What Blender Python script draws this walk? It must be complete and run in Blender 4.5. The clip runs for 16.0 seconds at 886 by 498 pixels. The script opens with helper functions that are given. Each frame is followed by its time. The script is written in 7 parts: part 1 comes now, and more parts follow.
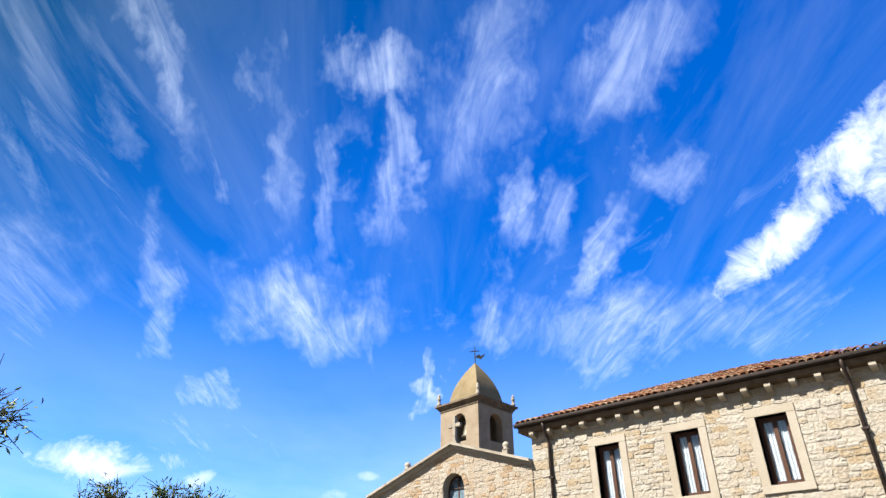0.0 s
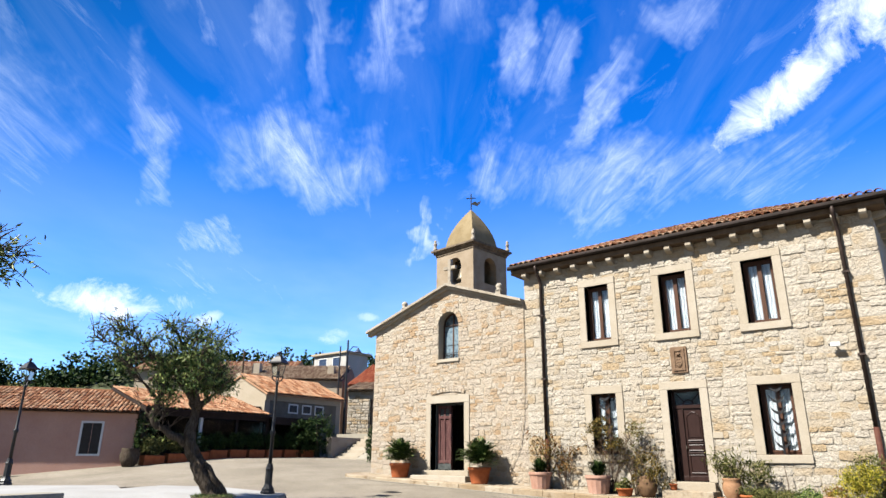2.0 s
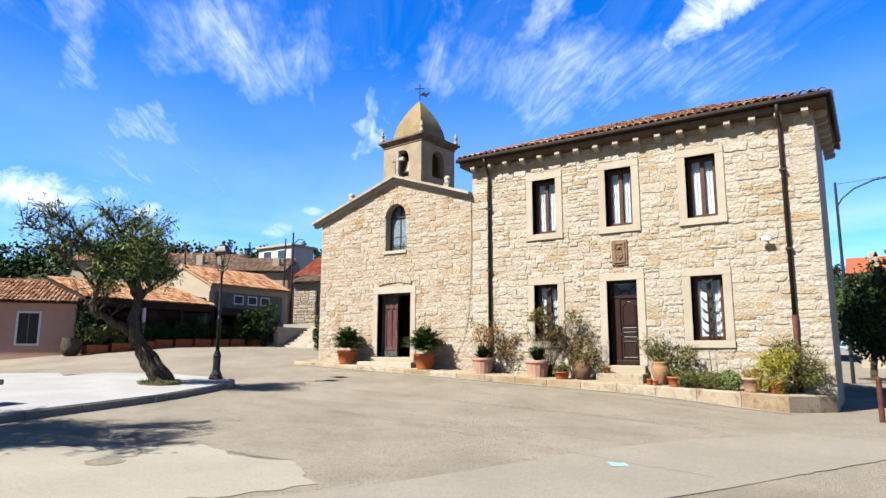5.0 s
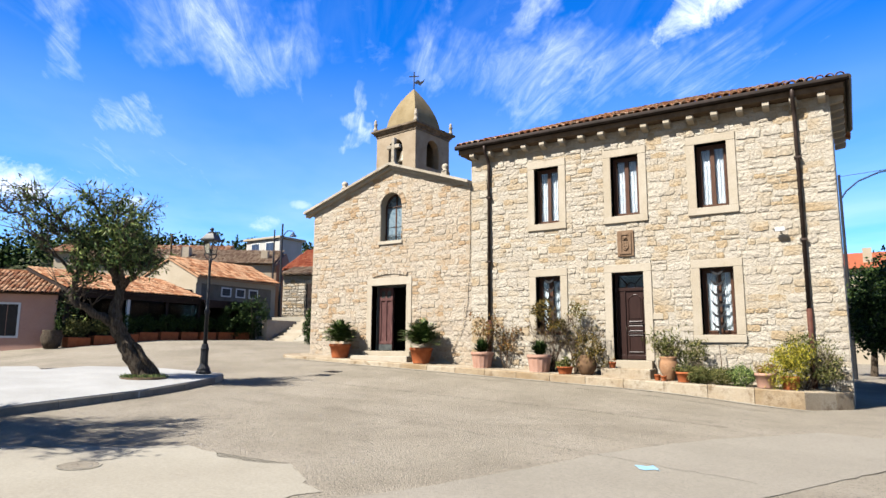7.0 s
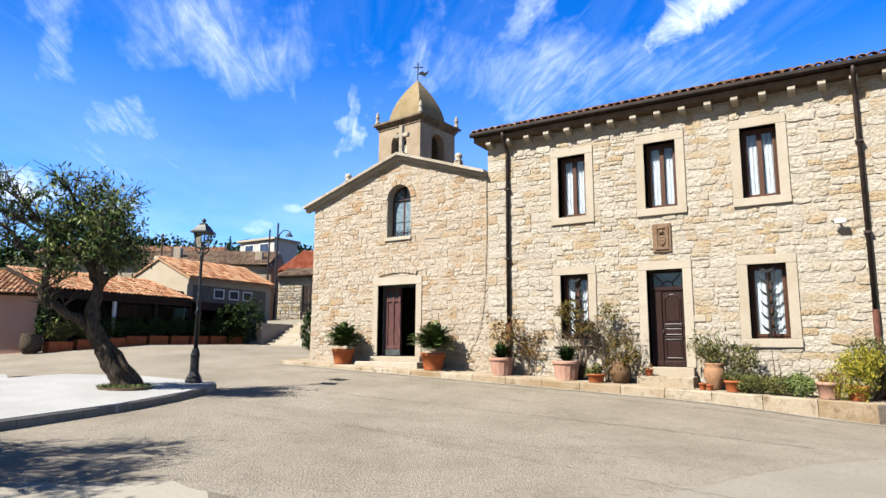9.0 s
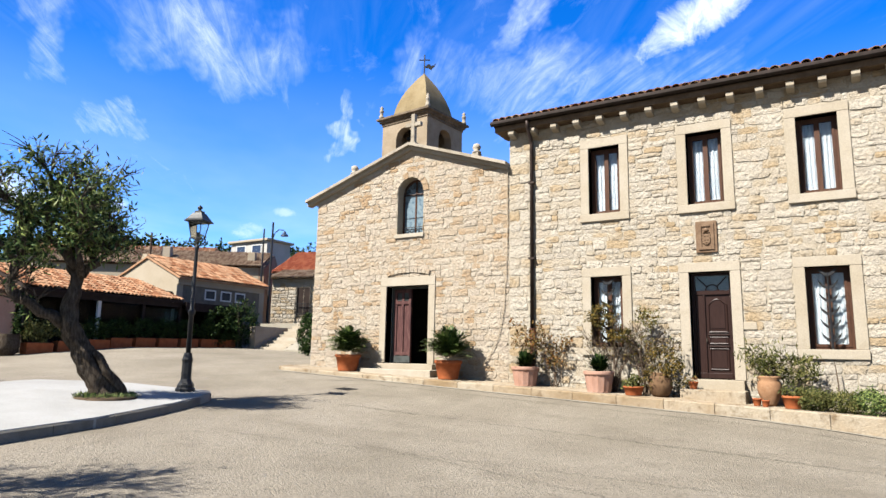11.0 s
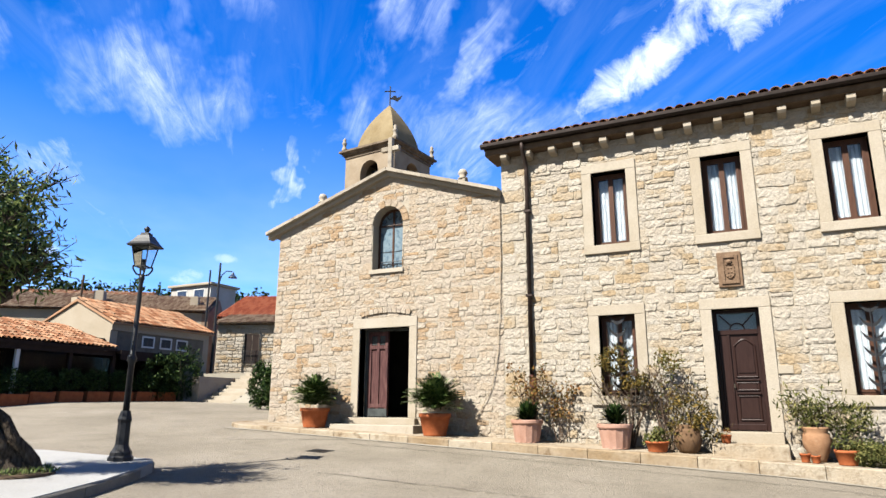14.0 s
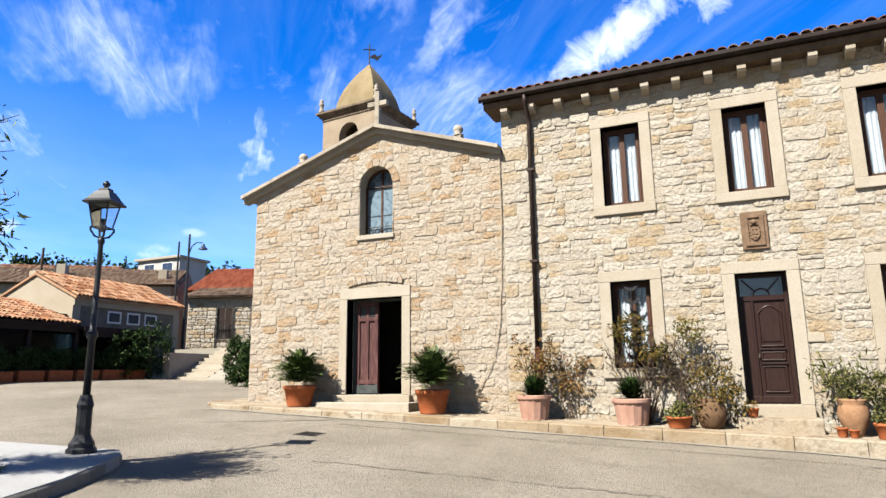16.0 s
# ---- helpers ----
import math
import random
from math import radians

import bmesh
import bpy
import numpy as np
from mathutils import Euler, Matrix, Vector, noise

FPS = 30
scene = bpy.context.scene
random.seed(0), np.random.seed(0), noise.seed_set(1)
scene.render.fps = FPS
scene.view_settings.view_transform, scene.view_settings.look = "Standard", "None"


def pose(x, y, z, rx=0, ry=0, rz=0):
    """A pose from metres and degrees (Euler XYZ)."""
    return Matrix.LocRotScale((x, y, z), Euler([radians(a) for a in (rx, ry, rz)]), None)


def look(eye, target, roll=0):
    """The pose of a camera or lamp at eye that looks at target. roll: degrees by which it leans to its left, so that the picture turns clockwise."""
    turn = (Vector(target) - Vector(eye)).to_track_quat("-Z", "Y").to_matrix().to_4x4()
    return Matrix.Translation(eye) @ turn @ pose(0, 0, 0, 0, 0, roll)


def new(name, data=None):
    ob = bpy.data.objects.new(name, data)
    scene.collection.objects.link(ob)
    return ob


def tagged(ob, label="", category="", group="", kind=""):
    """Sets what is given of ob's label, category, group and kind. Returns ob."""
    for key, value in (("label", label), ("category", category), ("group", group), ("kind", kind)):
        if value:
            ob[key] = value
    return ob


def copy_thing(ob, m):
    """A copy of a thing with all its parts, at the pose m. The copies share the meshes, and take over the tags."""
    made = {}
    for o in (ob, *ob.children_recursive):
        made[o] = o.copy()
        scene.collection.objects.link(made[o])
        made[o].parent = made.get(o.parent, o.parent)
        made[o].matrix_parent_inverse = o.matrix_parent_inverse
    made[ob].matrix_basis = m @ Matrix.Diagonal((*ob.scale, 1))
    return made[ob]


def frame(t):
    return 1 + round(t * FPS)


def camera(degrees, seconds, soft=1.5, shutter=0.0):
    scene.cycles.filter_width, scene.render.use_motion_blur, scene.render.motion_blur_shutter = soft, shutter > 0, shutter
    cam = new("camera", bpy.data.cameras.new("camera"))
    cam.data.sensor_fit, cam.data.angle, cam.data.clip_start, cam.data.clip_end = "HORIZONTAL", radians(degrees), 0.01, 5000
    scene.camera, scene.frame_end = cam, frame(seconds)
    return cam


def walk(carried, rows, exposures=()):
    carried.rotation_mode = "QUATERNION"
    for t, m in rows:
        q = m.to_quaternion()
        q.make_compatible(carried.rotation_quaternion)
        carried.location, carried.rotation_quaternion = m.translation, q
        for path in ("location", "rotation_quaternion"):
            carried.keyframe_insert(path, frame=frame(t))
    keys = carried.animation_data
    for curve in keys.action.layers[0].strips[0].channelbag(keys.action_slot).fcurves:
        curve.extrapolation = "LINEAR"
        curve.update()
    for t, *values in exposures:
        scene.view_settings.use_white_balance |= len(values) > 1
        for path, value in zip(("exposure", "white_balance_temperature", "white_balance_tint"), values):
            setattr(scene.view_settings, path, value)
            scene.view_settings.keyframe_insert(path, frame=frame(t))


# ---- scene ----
cam = camera(69.3, 16.0)
PATH = [
    (0, (5.721, -18.349, 1.196), (4.645, -17.03, 2.245), 0.2),
    (0.5, (5.766, -18.335, 1.195), (4.641, -16.951, 2.099), 0.3),
    (1, (5.71, -18.292, 1.168), (4.563, -16.866, 1.975), 0.4),
    (1.5, (5.684, -18.276, 1.14), (4.512, -16.818, 1.848), 0.4),
    (2, (5.679, -18.265, 1.093), (4.488, -16.785, 1.719), 0.5),
    (2.5, (5.688, -18.226, 1.08), (4.479, -16.723, 1.608), 0.7),
    (3, (5.659, -18.2, 1.063), (4.446, -16.684, 1.542), 0.5),
    (3.5, (5.636, -18.175, 1.039), (4.417, -16.638, 1.427), 0.6),
    (4, (5.633, -18.151, 1.024), (4.415, -16.606, 1.383), 0.6),
    (4.5, (5.629, -18.167, 1.01), (4.452, -16.591, 1.375), 1.0),
    (5, (5.53, -18.179, 1.019), (4.43, -16.537, 1.33), 0.2),
    (5.2, (5.502, -18.189, 1.024), (4.407, -16.54, 1.311), -0.0),
    (7.5, (4.491, -17.453, 0.976), (3.433, -15.784, 1.285), 0.3),
    (8, (4.098, -17.197, 0.967), (3.049, -15.532, 1.323), 0.4),
    (8.5, (3.703, -16.906, 0.978), (2.656, -15.237, 1.319), 0.5),
    (9, (3.371, -16.551, 1.013), (2.32, -14.878, 1.32), 0.4),
    (9.5, (2.984, -16.303, 1.012), (1.936, -14.629, 1.324), 1.0),
    (12, (1.23, -15.045, 1.047), (0.226, -13.352, 1.404), 0.8),
    (12.5, (0.904, -14.805, 1.082), (-0.089, -13.121, 1.504), 0.7),
    (13, (0.618, -14.609, 1.077), (-0.346, -12.917, 1.533), 0.4),
    (13.5, (0.337, -14.447, 1.061), (-0.585, -12.735, 1.529), 0.6),
    (14, (0.002, -14.254, 1.078), (-0.862, -12.513, 1.551), 0.3),
    (14.5, (-0.237, -13.924, 1.141), (-1.065, -12.159, 1.587), -0.1),
    (15, (-0.503, -13.707, 1.142), (-1.312, -11.928, 1.567), 0.0),
    (15.5, (-0.794, -13.513, 1.152), (-1.597, -11.727, 1.56), -0.0),
    (16, (-1.066, -13.311, 1.16), (-1.858, -11.517, 1.55), -0.6),
]
walk(cam, [(t, look(eye, target, roll)) for t, eye, target, roll in PATH])

# ---- world, sun, exposure ----
SUN_EL, SUN_DIR = radians(47), (0.40, 0.917)      # the light travels towards SUN_DIR, downwards
scene.view_settings.exposure = 1.90


def make_sky():
    w = bpy.data.worlds.new("sky")
    scene.world = w
    w.use_nodes = True
    nt = w.node_tree
    nt.nodes.clear()
    n, l = nt.nodes.new, nt.links.new
    out, bg = n("ShaderNodeOutputWorld"), n("ShaderNodeBackground")
    sky = n("ShaderNodeTexSky")
    sky.sky_type, sky.sun_disc = "NISHITA", False
    sky.sun_elevation = SUN_EL
    sky.sun_rotation = math.atan2(-SUN_DIR[0], -SUN_DIR[1])
    sky.air_density, sky.dust_density, sky.ozone_density = 1.0, 0.3, 3.0
    hsv = n("ShaderNodeHueSaturation")
    hsv.inputs["Saturation"].default_value = 1.42
    hsv.inputs["Value"].default_value = 0.77
    l(sky.outputs[0], hsv.inputs["Color"])
    geo = n("ShaderNodeTexCoord")
    sep = n("ShaderNodeSeparateXYZ")
    l(geo.outputs["Generated"], sep.inputs[0])

    def m(op, a, b=None, c=None, clamp=False):
        q = n("ShaderNodeMath")
        q.operation, q.use_clamp = op, clamp
        for i, v in enumerate((a, b, c)):
            if v is None:
                continue
            if isinstance(v, (int, float)):
                q.inputs[i].default_value = v
            else:
                l(v, q.inputs[i])
        return q.outputs[0]

    az = m("MULTIPLY", m("ARCTAN2", sep.outputs[0], sep.outputs[1]), 180 / math.pi)      # degrees from +y to +x
    el = m("MULTIPLY", m("ARCSINE", sep.outputs[2]), 180 / math.pi)

    def tex(vec, scale, detail, rough=0.55, dist=0.0):
        q = n("ShaderNodeTexNoise")
        q.inputs["Scale"].default_value, q.inputs["Detail"].default_value = scale, detail
        q.inputs["Roughness"].default_value, q.inputs["Distortion"].default_value = rough, dist
        l(vec, q.inputs["Vector"])
        return q.outputs[0]

    # cirrus: streaks that lie along one bearing on a high flat layer
    zz = m("MAXIMUM", sep.outputs[2], 0.04)
    px, py = m("DIVIDE", sep.outputs[0], zz), m("DIVIDE", sep.outputs[1], zz)
    a = radians(SKY_BEARING)
    along = m("ADD", m("MULTIPLY", px, math.sin(a)), m("MULTIPLY", py, math.cos(a)))
    across = m("SUBTRACT", m("MULTIPLY", px, math.cos(a)), m("MULTIPLY", py, math.sin(a)))
    comb = n("ShaderNodeCombineXYZ")
    l(m("MULTIPLY", across, 3.0), comb.inputs[0])
    l(m("MULTIPLY", along, 0.75), comb.inputs[1])
    streak = tex(comb.outputs[0], 1.7, 10, 0.66, 1.1)
    comb2 = n("ShaderNodeCombineXYZ")
    l(across, comb2.inputs[0])
    l(m("MULTIPLY", along, 0.6), comb2.inputs[1])
    field = tex(comb2.outputs[0], 1.1, 4, 0.55)

    # single clouds: bearing, height, half length, half width (degrees), lean, strength, wispy
    comb3 = n("ShaderNodeCombineXYZ")
    l(az, comb3.inputs[0])
    l(el, comb3.inputs[1])
    wob = tex(comb3.outputs[0], 0.28, 10, 0.68, 0.5)
    waz = m("MULTIPLY_ADD", m("SUBTRACT", tex(comb3.outputs[0], 0.13, 4, 0.6), 0.5), 16.0, az)     # the bent outlines of the wisps
    wel = m("MULTIPLY_ADD", m("SUBTRACT", tex(comb3.outputs[0], 0.17, 4, 0.6), 0.5), 13.0, el)
    boost, puffs = None, None
    for b, h, rl, rw, lean, power, wispy in SKY_CLOUDS:
        c, sn = math.cos(radians(lean)), math.sin(radians(lean))
        dx = m("MULTIPLY", m("SUBTRACT", waz if wispy else az, b), math.cos(radians(h)))
        dy = m("SUBTRACT", wel if wispy else el, h)
        u = m("DIVIDE", m("ADD", m("MULTIPLY", dx, c), m("MULTIPLY", dy, sn)), rl)
        v = m("DIVIDE", m("SUBTRACT", m("MULTIPLY", dy, c), m("MULTIPLY", dx, sn)), rw)
        r2 = m("ADD", m("MULTIPLY", u, u), m("MULTIPLY", v, v))
        if wispy:
            fall = m("SUBTRACT", 1.0, r2, None, True)
            mask = m("MULTIPLY", m("MULTIPLY", fall, fall), power * 0.82)
            boost = mask if boost is None else m("MAXIMUM", boost, mask)
        else:
            mask = m("MULTIPLY", m("MULTIPLY", m("SUBTRACT", m("MULTIPLY", wob, 3.2), m("ADD", r2, 0.80)), 0.95, None, True), power)
            puffs = mask if puffs is None else m("MAXIMUM", puffs, mask)
    comb5 = n("ShaderNodeCombineXYZ")                                # fine threads drawn along the streaks
    l(m("MULTIPLY", across, 6.0), comb5.inputs[0])
    l(m("MULTIPLY", along, 0.9), comb5.inputs[1])
    thread = m("MULTIPLY_ADD", tex(comb5.outputs[0], 1.9, 10, 0.72, 1.6), 3.0, -1.02, True)
    dens = m("ADD", m("MULTIPLY_ADD", streak, 1.9, -1.10), m("MULTIPLY_ADD", field, 1.5, -0.74))
    s = m("ADD", m("MULTIPLY", dens, 0.8, None, True), m("MULTIPLY", boost, m("MULTIPLY_ADD", thread, 0.65, 0.50)), None, True)
    s = m("MULTIPLY", s, m("MULTIPLY_ADD", thread, 0.5, 0.70))
    comb4 = n("ShaderNodeCombineXYZ")                                # faint broad streaks behind the brighter ones
    l(m("MULTIPLY", across, 1.9), comb4.inputs[0])
    l(m("MULTIPLY", along, 0.35), comb4.inputs[1])
    s = m("MAXIMUM", s, m("MULTIPLY", m("MULTIPLY_ADD", tex(comb4.outputs[0], 2.3, 9, 0.6, 0.8), 2.4, -1.02, True), 0.20))
    low = m("MULTIPLY_ADD", el, -0.042, 1.08, True)                   # thin veil near the horizon
    veil = m("MULTIPLY", low, m("MULTIPLY_ADD", tex(comb2.outputs[0], 0.6, 5), 1.3, -0.10, True))
    cover = m("MAXIMUM", m("MAXIMUM", m("MULTIPLY", s, 0.62), m("MULTIPLY", veil, 0.70)), puffs)

    mix = n("ShaderNodeMix")
    mix.data_type = "RGBA"
    l(cover, mix.inputs[0])
    tint = n("ShaderNodeMix")
    tint.data_type, tint.blend_type = "RGBA", "MULTIPLY"
    tint.inputs[0].default_value = 1.0
    l(hsv.outputs[0], tint.inputs[6])
    dot = n("ShaderNodeVectorMath")                                  # paler towards the sun
    dot.operation = "DOT_PRODUCT"
    l(geo.outputs["Generated"], dot.inputs[0])
    dot.inputs[1].default_value = (-SUN_DIR[0] * math.cos(SUN_EL), -SUN_DIR[1] * math.cos(SUN_EL), math.sin(SUN_EL))
    toward = n("ShaderNodeMix")
    toward.data_type = "RGBA"
    l(m("MULTIPLY_ADD", dot.outputs["Value"], 2.5, -0.6, True), toward.inputs[0])
    toward.inputs[6].default_value = SKY_TINT
    toward.inputs[7].default_value = (0.62, 0.66, 0.66, 1)
    l(toward.outputs[2], tint.inputs[7])
    l(tint.outputs[2], mix.inputs[6])
    thin = n("ShaderNodeMix")                                        # thin ice cloud lets the blue through
    thin.data_type = "RGBA"
    l(cover, thin.inputs[0])
    thin.inputs[6].default_value, thin.inputs[7].default_value = (5.7, 7.0, 9.5, 1), (7.8, 8.3, 9.2, 1)
    l(thin.outputs[2], mix.inputs[7])
    l(mix.outputs[2], bg.inputs[0])
    bg.inputs[1].default_value = 0.05
    l(bg.outputs[0], out.inputs[0])


SKY_BEARING = -43
SKY_TINT = (0.42, 1.26, 1.98, 1)
SKY_CLOUDS = [
    (-7.5, 28.4, 8, 2.3, 29, 0.95, 0),
    (2.5, 33, 8.5, 3.9, 24, 0.95, 0),
    (-66.6, 11.7, 6.4, 2.0, 3, 0.97, 0),
    (-53, 25.4, 9.87, 5.62, -8, 0.86, 1),
    (-47, 47, 6.88, 3.12, 6, 0.86, 1),
    (-45, 39.5, 2.39, 12.48, 6, 0.67, 1),
    (-41.7, 19.6, 1.35, 5.3, -14, 1.03, 1),
    (-23.5, 23.6, 11.36, 5.15, -4, 0.71, 1),
    (-12, 22.8, 9.72, 4.06, -2, 0.54, 1),
    (-32.8, 25.4, 2.99, 4.99, -6, 0.71, 1),
    (-24, 29.8, 1.94, 7.8, -34, 0.65, 1),
    (-15.8, 36.4, 4.19, 3.12, 0, 0.59, 1),
    (-31.2, 36, 2.09, 6.55, -14, 0.65, 1),
    (-28, 34.2, 2.39, 5.3, -30, 0.54, 1),
    (-34, 46, 4.78, 14.82, -22, 0.56, 1),
    (-16.5, 46, 4.48, 10.14, -60, 0.6, 1),
    (-66, 25.5, 2.69, 8.74, 6, 0.59, 1),
    (-60, 18.3, 3.29, 4.37, 20, 0.67, 1),
    (-70.5, 42.5, 3.29, 11.7, 40, 0.54, 1),
    (-58, 38, 2.99, 12.48, 12, 0.45, 1),
    (-51, 36, 2.09, 10.14, 8, 0.52, 1),
    (-76, 24, 7.47, 7.8, 30, 0.39, 1),
    (-90, 20, 24.07, 14.35, 0, 0.27, 1),
    (-55, 14.0, 24, 3.6, 4, 0.35, 1),
    (-59.6, 11.0, 2.0, 0.8, 20, 0.6, 0),
    (-48.5, 10.3, 2.2, 0.9, 5, 0.5, 0),
    (-45.5, 12.0, 1.6, 0.6, 0, 0.5, 0),
]
make_sky()
sun = new("sun", bpy.data.lights.new("sun", "SUN"))
sun.data.energy, sun.data.angle, sun.data.color = 5.0, radians(0.55), (1.0, 0.962, 0.885)
sun.matrix_world = look((0, 0, 60), (SUN_DIR[0] * 60, SUN_DIR[1] * 60, 60 - 60 * math.tan(SUN_EL)))

# ---- materials ----
MATS = {}


def material(name, colours, rough=0.8, scale=3.0, fine=40.0, bump=0.15, bump_scale=60.0, metal=0.0, vary=0.0, spots=None, dist=0.01, coords="Object", stretch=None, spec=0.12, specks=None):
    """A surface of two or three colours mixed by noise at two scales, with grain and relief. vary: how much single pieces differ."""
    mat = bpy.data.materials.new(name)
    mat.use_nodes = True
    nt = mat.node_tree
    n, l = nt.nodes.new, nt.links.new
    bsdf = nt.nodes["Principled BSDF"]
    co = n("ShaderNodeTexCoord")
    vec = co.outputs[coords]
    if coords == "Object" and stretch is None:
        geo = n("ShaderNodeNewGeometry")
        vec = geo.outputs["Position"]
    if stretch:
        geo = n("ShaderNodeNewGeometry")
        mp = n("ShaderNodeMapping")
        mp.inputs["Scale"].default_value = stretch
        l(geo.outputs["Position"], mp.inputs[0])
        vec = mp.outputs[0]

    def noise_tex(s, d, r=0.6):
        q = n("ShaderNodeTexNoise")
        q.inputs["Scale"].default_value, q.inputs["Detail"].default_value, q.inputs["Roughness"].default_value = s, d, r
        l(vec, q.inputs["Vector"])
        return q

    ramp = n("ShaderNodeValToRGB")
    big = noise_tex(scale, 6)
    el = ramp.color_ramp.elements
    k = len(colours)
    el[0].position, el[0].color = 0.32, (*colours[0], 1)
    el[1].position, el[1].color = 0.68, (*colours[-1], 1)
    for i in range(1, k - 1):
        e = el.new(0.32 + 0.36 * i / (k - 1))
        e.color = (*colours[i], 1)
    src = big.outputs[0]
    if vary:
        info, geo2 = n("ShaderNodeObjectInfo"), n("ShaderNodeNewGeometry")
        add, fr = n("ShaderNodeMath"), n("ShaderNodeMath")
        add.operation, fr.operation = "MULTIPLY_ADD", "FRACT"
        l(geo2.outputs["Random Per Island"], add.inputs[0])
        add.inputs[1].default_value = 17.31
        l(info.outputs["Random"], add.inputs[2])
        l(add.outputs[0], fr.inputs[0])
        mixf = n("ShaderNodeMix")
        mixf.inputs[0].default_value = vary
        l(big.outputs[0], mixf.inputs[2])
        l(fr.outputs[0], mixf.inputs[3])
        src = mixf.outputs[0]
    l(src, ramp.inputs[0])
    col = ramp.outputs[0]
    grain = noise_tex(fine, 5)
    mul = n("ShaderNodeMix")
    mul.data_type, mul.blend_type = "RGBA", "MULTIPLY"
    mul.inputs[0].default_value = 0.55
    gr = n("ShaderNodeMapRange")
    gr.inputs["From Min"].default_value, gr.inputs["From Max"].default_value = 0.25, 0.75
    gr.inputs["To Min"].default_value, gr.inputs["To Max"].default_value = 0.7, 1.25
    l(grain.outputs[0], gr.inputs[0])
    l(col, mul.inputs[6])
    l(gr.outputs[0], mul.inputs[7])
    col = mul.outputs[2]
    if spots:
        sc, lo, hi, c = spots
        st = noise_tex(sc, 8, 0.7)
        mr = n("ShaderNodeMapRange")
        mr.inputs["From Min"].default_value, mr.inputs["From Max"].default_value = lo, hi
        l(st.outputs[0], mr.inputs[0])
        sm = n("ShaderNodeMix")
        sm.data_type = "RGBA"
        l(mr.outputs[0], sm.inputs[0])
        l(col, sm.inputs[6])
        sm.inputs[7].default_value = (*c, 1)
        col = sm.outputs[2]
    if specks:
        sc, lo, hi, c = specks
        st = noise_tex(sc, 3, 0.6)
        mr = n("ShaderNodeMapRange")
        mr.inputs["From Min"].default_value, mr.inputs["From Max"].default_value = lo, hi
        l(st.outputs[0], mr.inputs[0])
        sm = n("ShaderNodeMix")
        sm.data_type = "RGBA"
        l(mr.outputs[0], sm.inputs[0])
        l(col, sm.inputs[6])
        sm.inputs[7].default_value = (*c, 1)
        col = sm.outputs[2]
    l(col, bsdf.inputs["Base Color"])
    bsdf.inputs["Roughness"].default_value, bsdf.inputs["Metallic"].default_value = rough, metal
    bsdf.inputs["Specular IOR Level"].default_value = spec
    if bump:
        b = n("ShaderNodeBump")
        b.inputs["Strength"].default_value, b.inputs["Distance"].default_value = bump, dist
        bt = noise_tex(bump_scale, 6)
        l(bt.outputs[0], b.inputs["Height"])
        l(b.outputs[0], bsdf.inputs["Normal"])
    MATS[name] = mat
    return mat


def glass_material(name, tint, rough=0.03, ior=1.5):
    mat = bpy.data.materials.new(name)
    mat.use_nodes = True
    nt = mat.node_tree
    nt.nodes.remove(nt.nodes["Principled BSDF"])
    n, l = nt.nodes.new, nt.links.new
    tr, gl, mx, fr = n("ShaderNodeBsdfTransparent"), n("ShaderNodeBsdfGlossy"), n("ShaderNodeMixShader"), n("ShaderNodeFresnel")
    tr.inputs[0].default_value = (*tint, 1)
    gl.inputs["Roughness"].default_value = rough
    fr.inputs[0].default_value = ior
    l(fr.outputs[0], mx.inputs[0])
    l(tr.outputs[0], mx.inputs[1])
    l(gl.outputs[0], mx.inputs[2])
    l(mx.outputs[0], nt.nodes["Material Output"].inputs[0])
    return mat


STONE_R = material("cream_stone", [(0.212, 0.160, 0.100), (0.226, 0.190, 0.142), (0.242, 0.213, 0.172), (0.258, 0.233, 0.193), (0.225, 0.198, 0.162)], 0.92, 0.9, 30, 1.0, 13, vary=0.34, dist=0.055, spots=(3.4, 0.57, 0.80, (0.215, 0.145, 0.080)))
STONE_C = material("ochre_stone", [(0.205, 0.142, 0.086), (0.222, 0.178, 0.130), (0.238, 0.198, 0.152), (0.252, 0.218, 0.174), (0.222, 0.186, 0.148)], 0.94, 1.0, 30, 1.0, 12, vary=0.34, dist=0.06, spots=(3.6, 0.56, 0.80, (0.205, 0.132, 0.075)))
MORTAR = material("lime_mortar", [(0.220, 0.189, 0.144), (0.253, 0.225, 0.180)], 0.95, 1.2, 30, 1.0, 30, dist=0.025)
TRIM = material("dressed_limestone", [(0.209, 0.177, 0.132), (0.243, 0.215, 0.174)], 0.85, 1.6, 40, 0.35, 60, vary=0.25, spots=(4, 0.58, 0.82, (0.160, 0.129, 0.091)))
COPING = material("grey_coping_stone", [(0.173, 0.148, 0.115), (0.241, 0.212, 0.173)], 0.9, 3, 40, 0.6, 40, vary=0.35, spots=(5, 0.54, 0.75, (0.086, 0.072, 0.058)))
TOWER = material("tower_render", [(0.150, 0.115, 0.078), (0.205, 0.165, 0.120)], 0.9, 1.6, 30, 0.7, 20, spots=(2.5, 0.56, 0.78, (0.105, 0.078, 0.050)))
DOME = material("dome_render", [(0.118, 0.087, 0.045), (0.160, 0.125, 0.073)], 0.9, 1.4, 30, 0.35, 24, spots=(2.0, 0.55, 0.8, (0.084, 0.063, 0.035)))
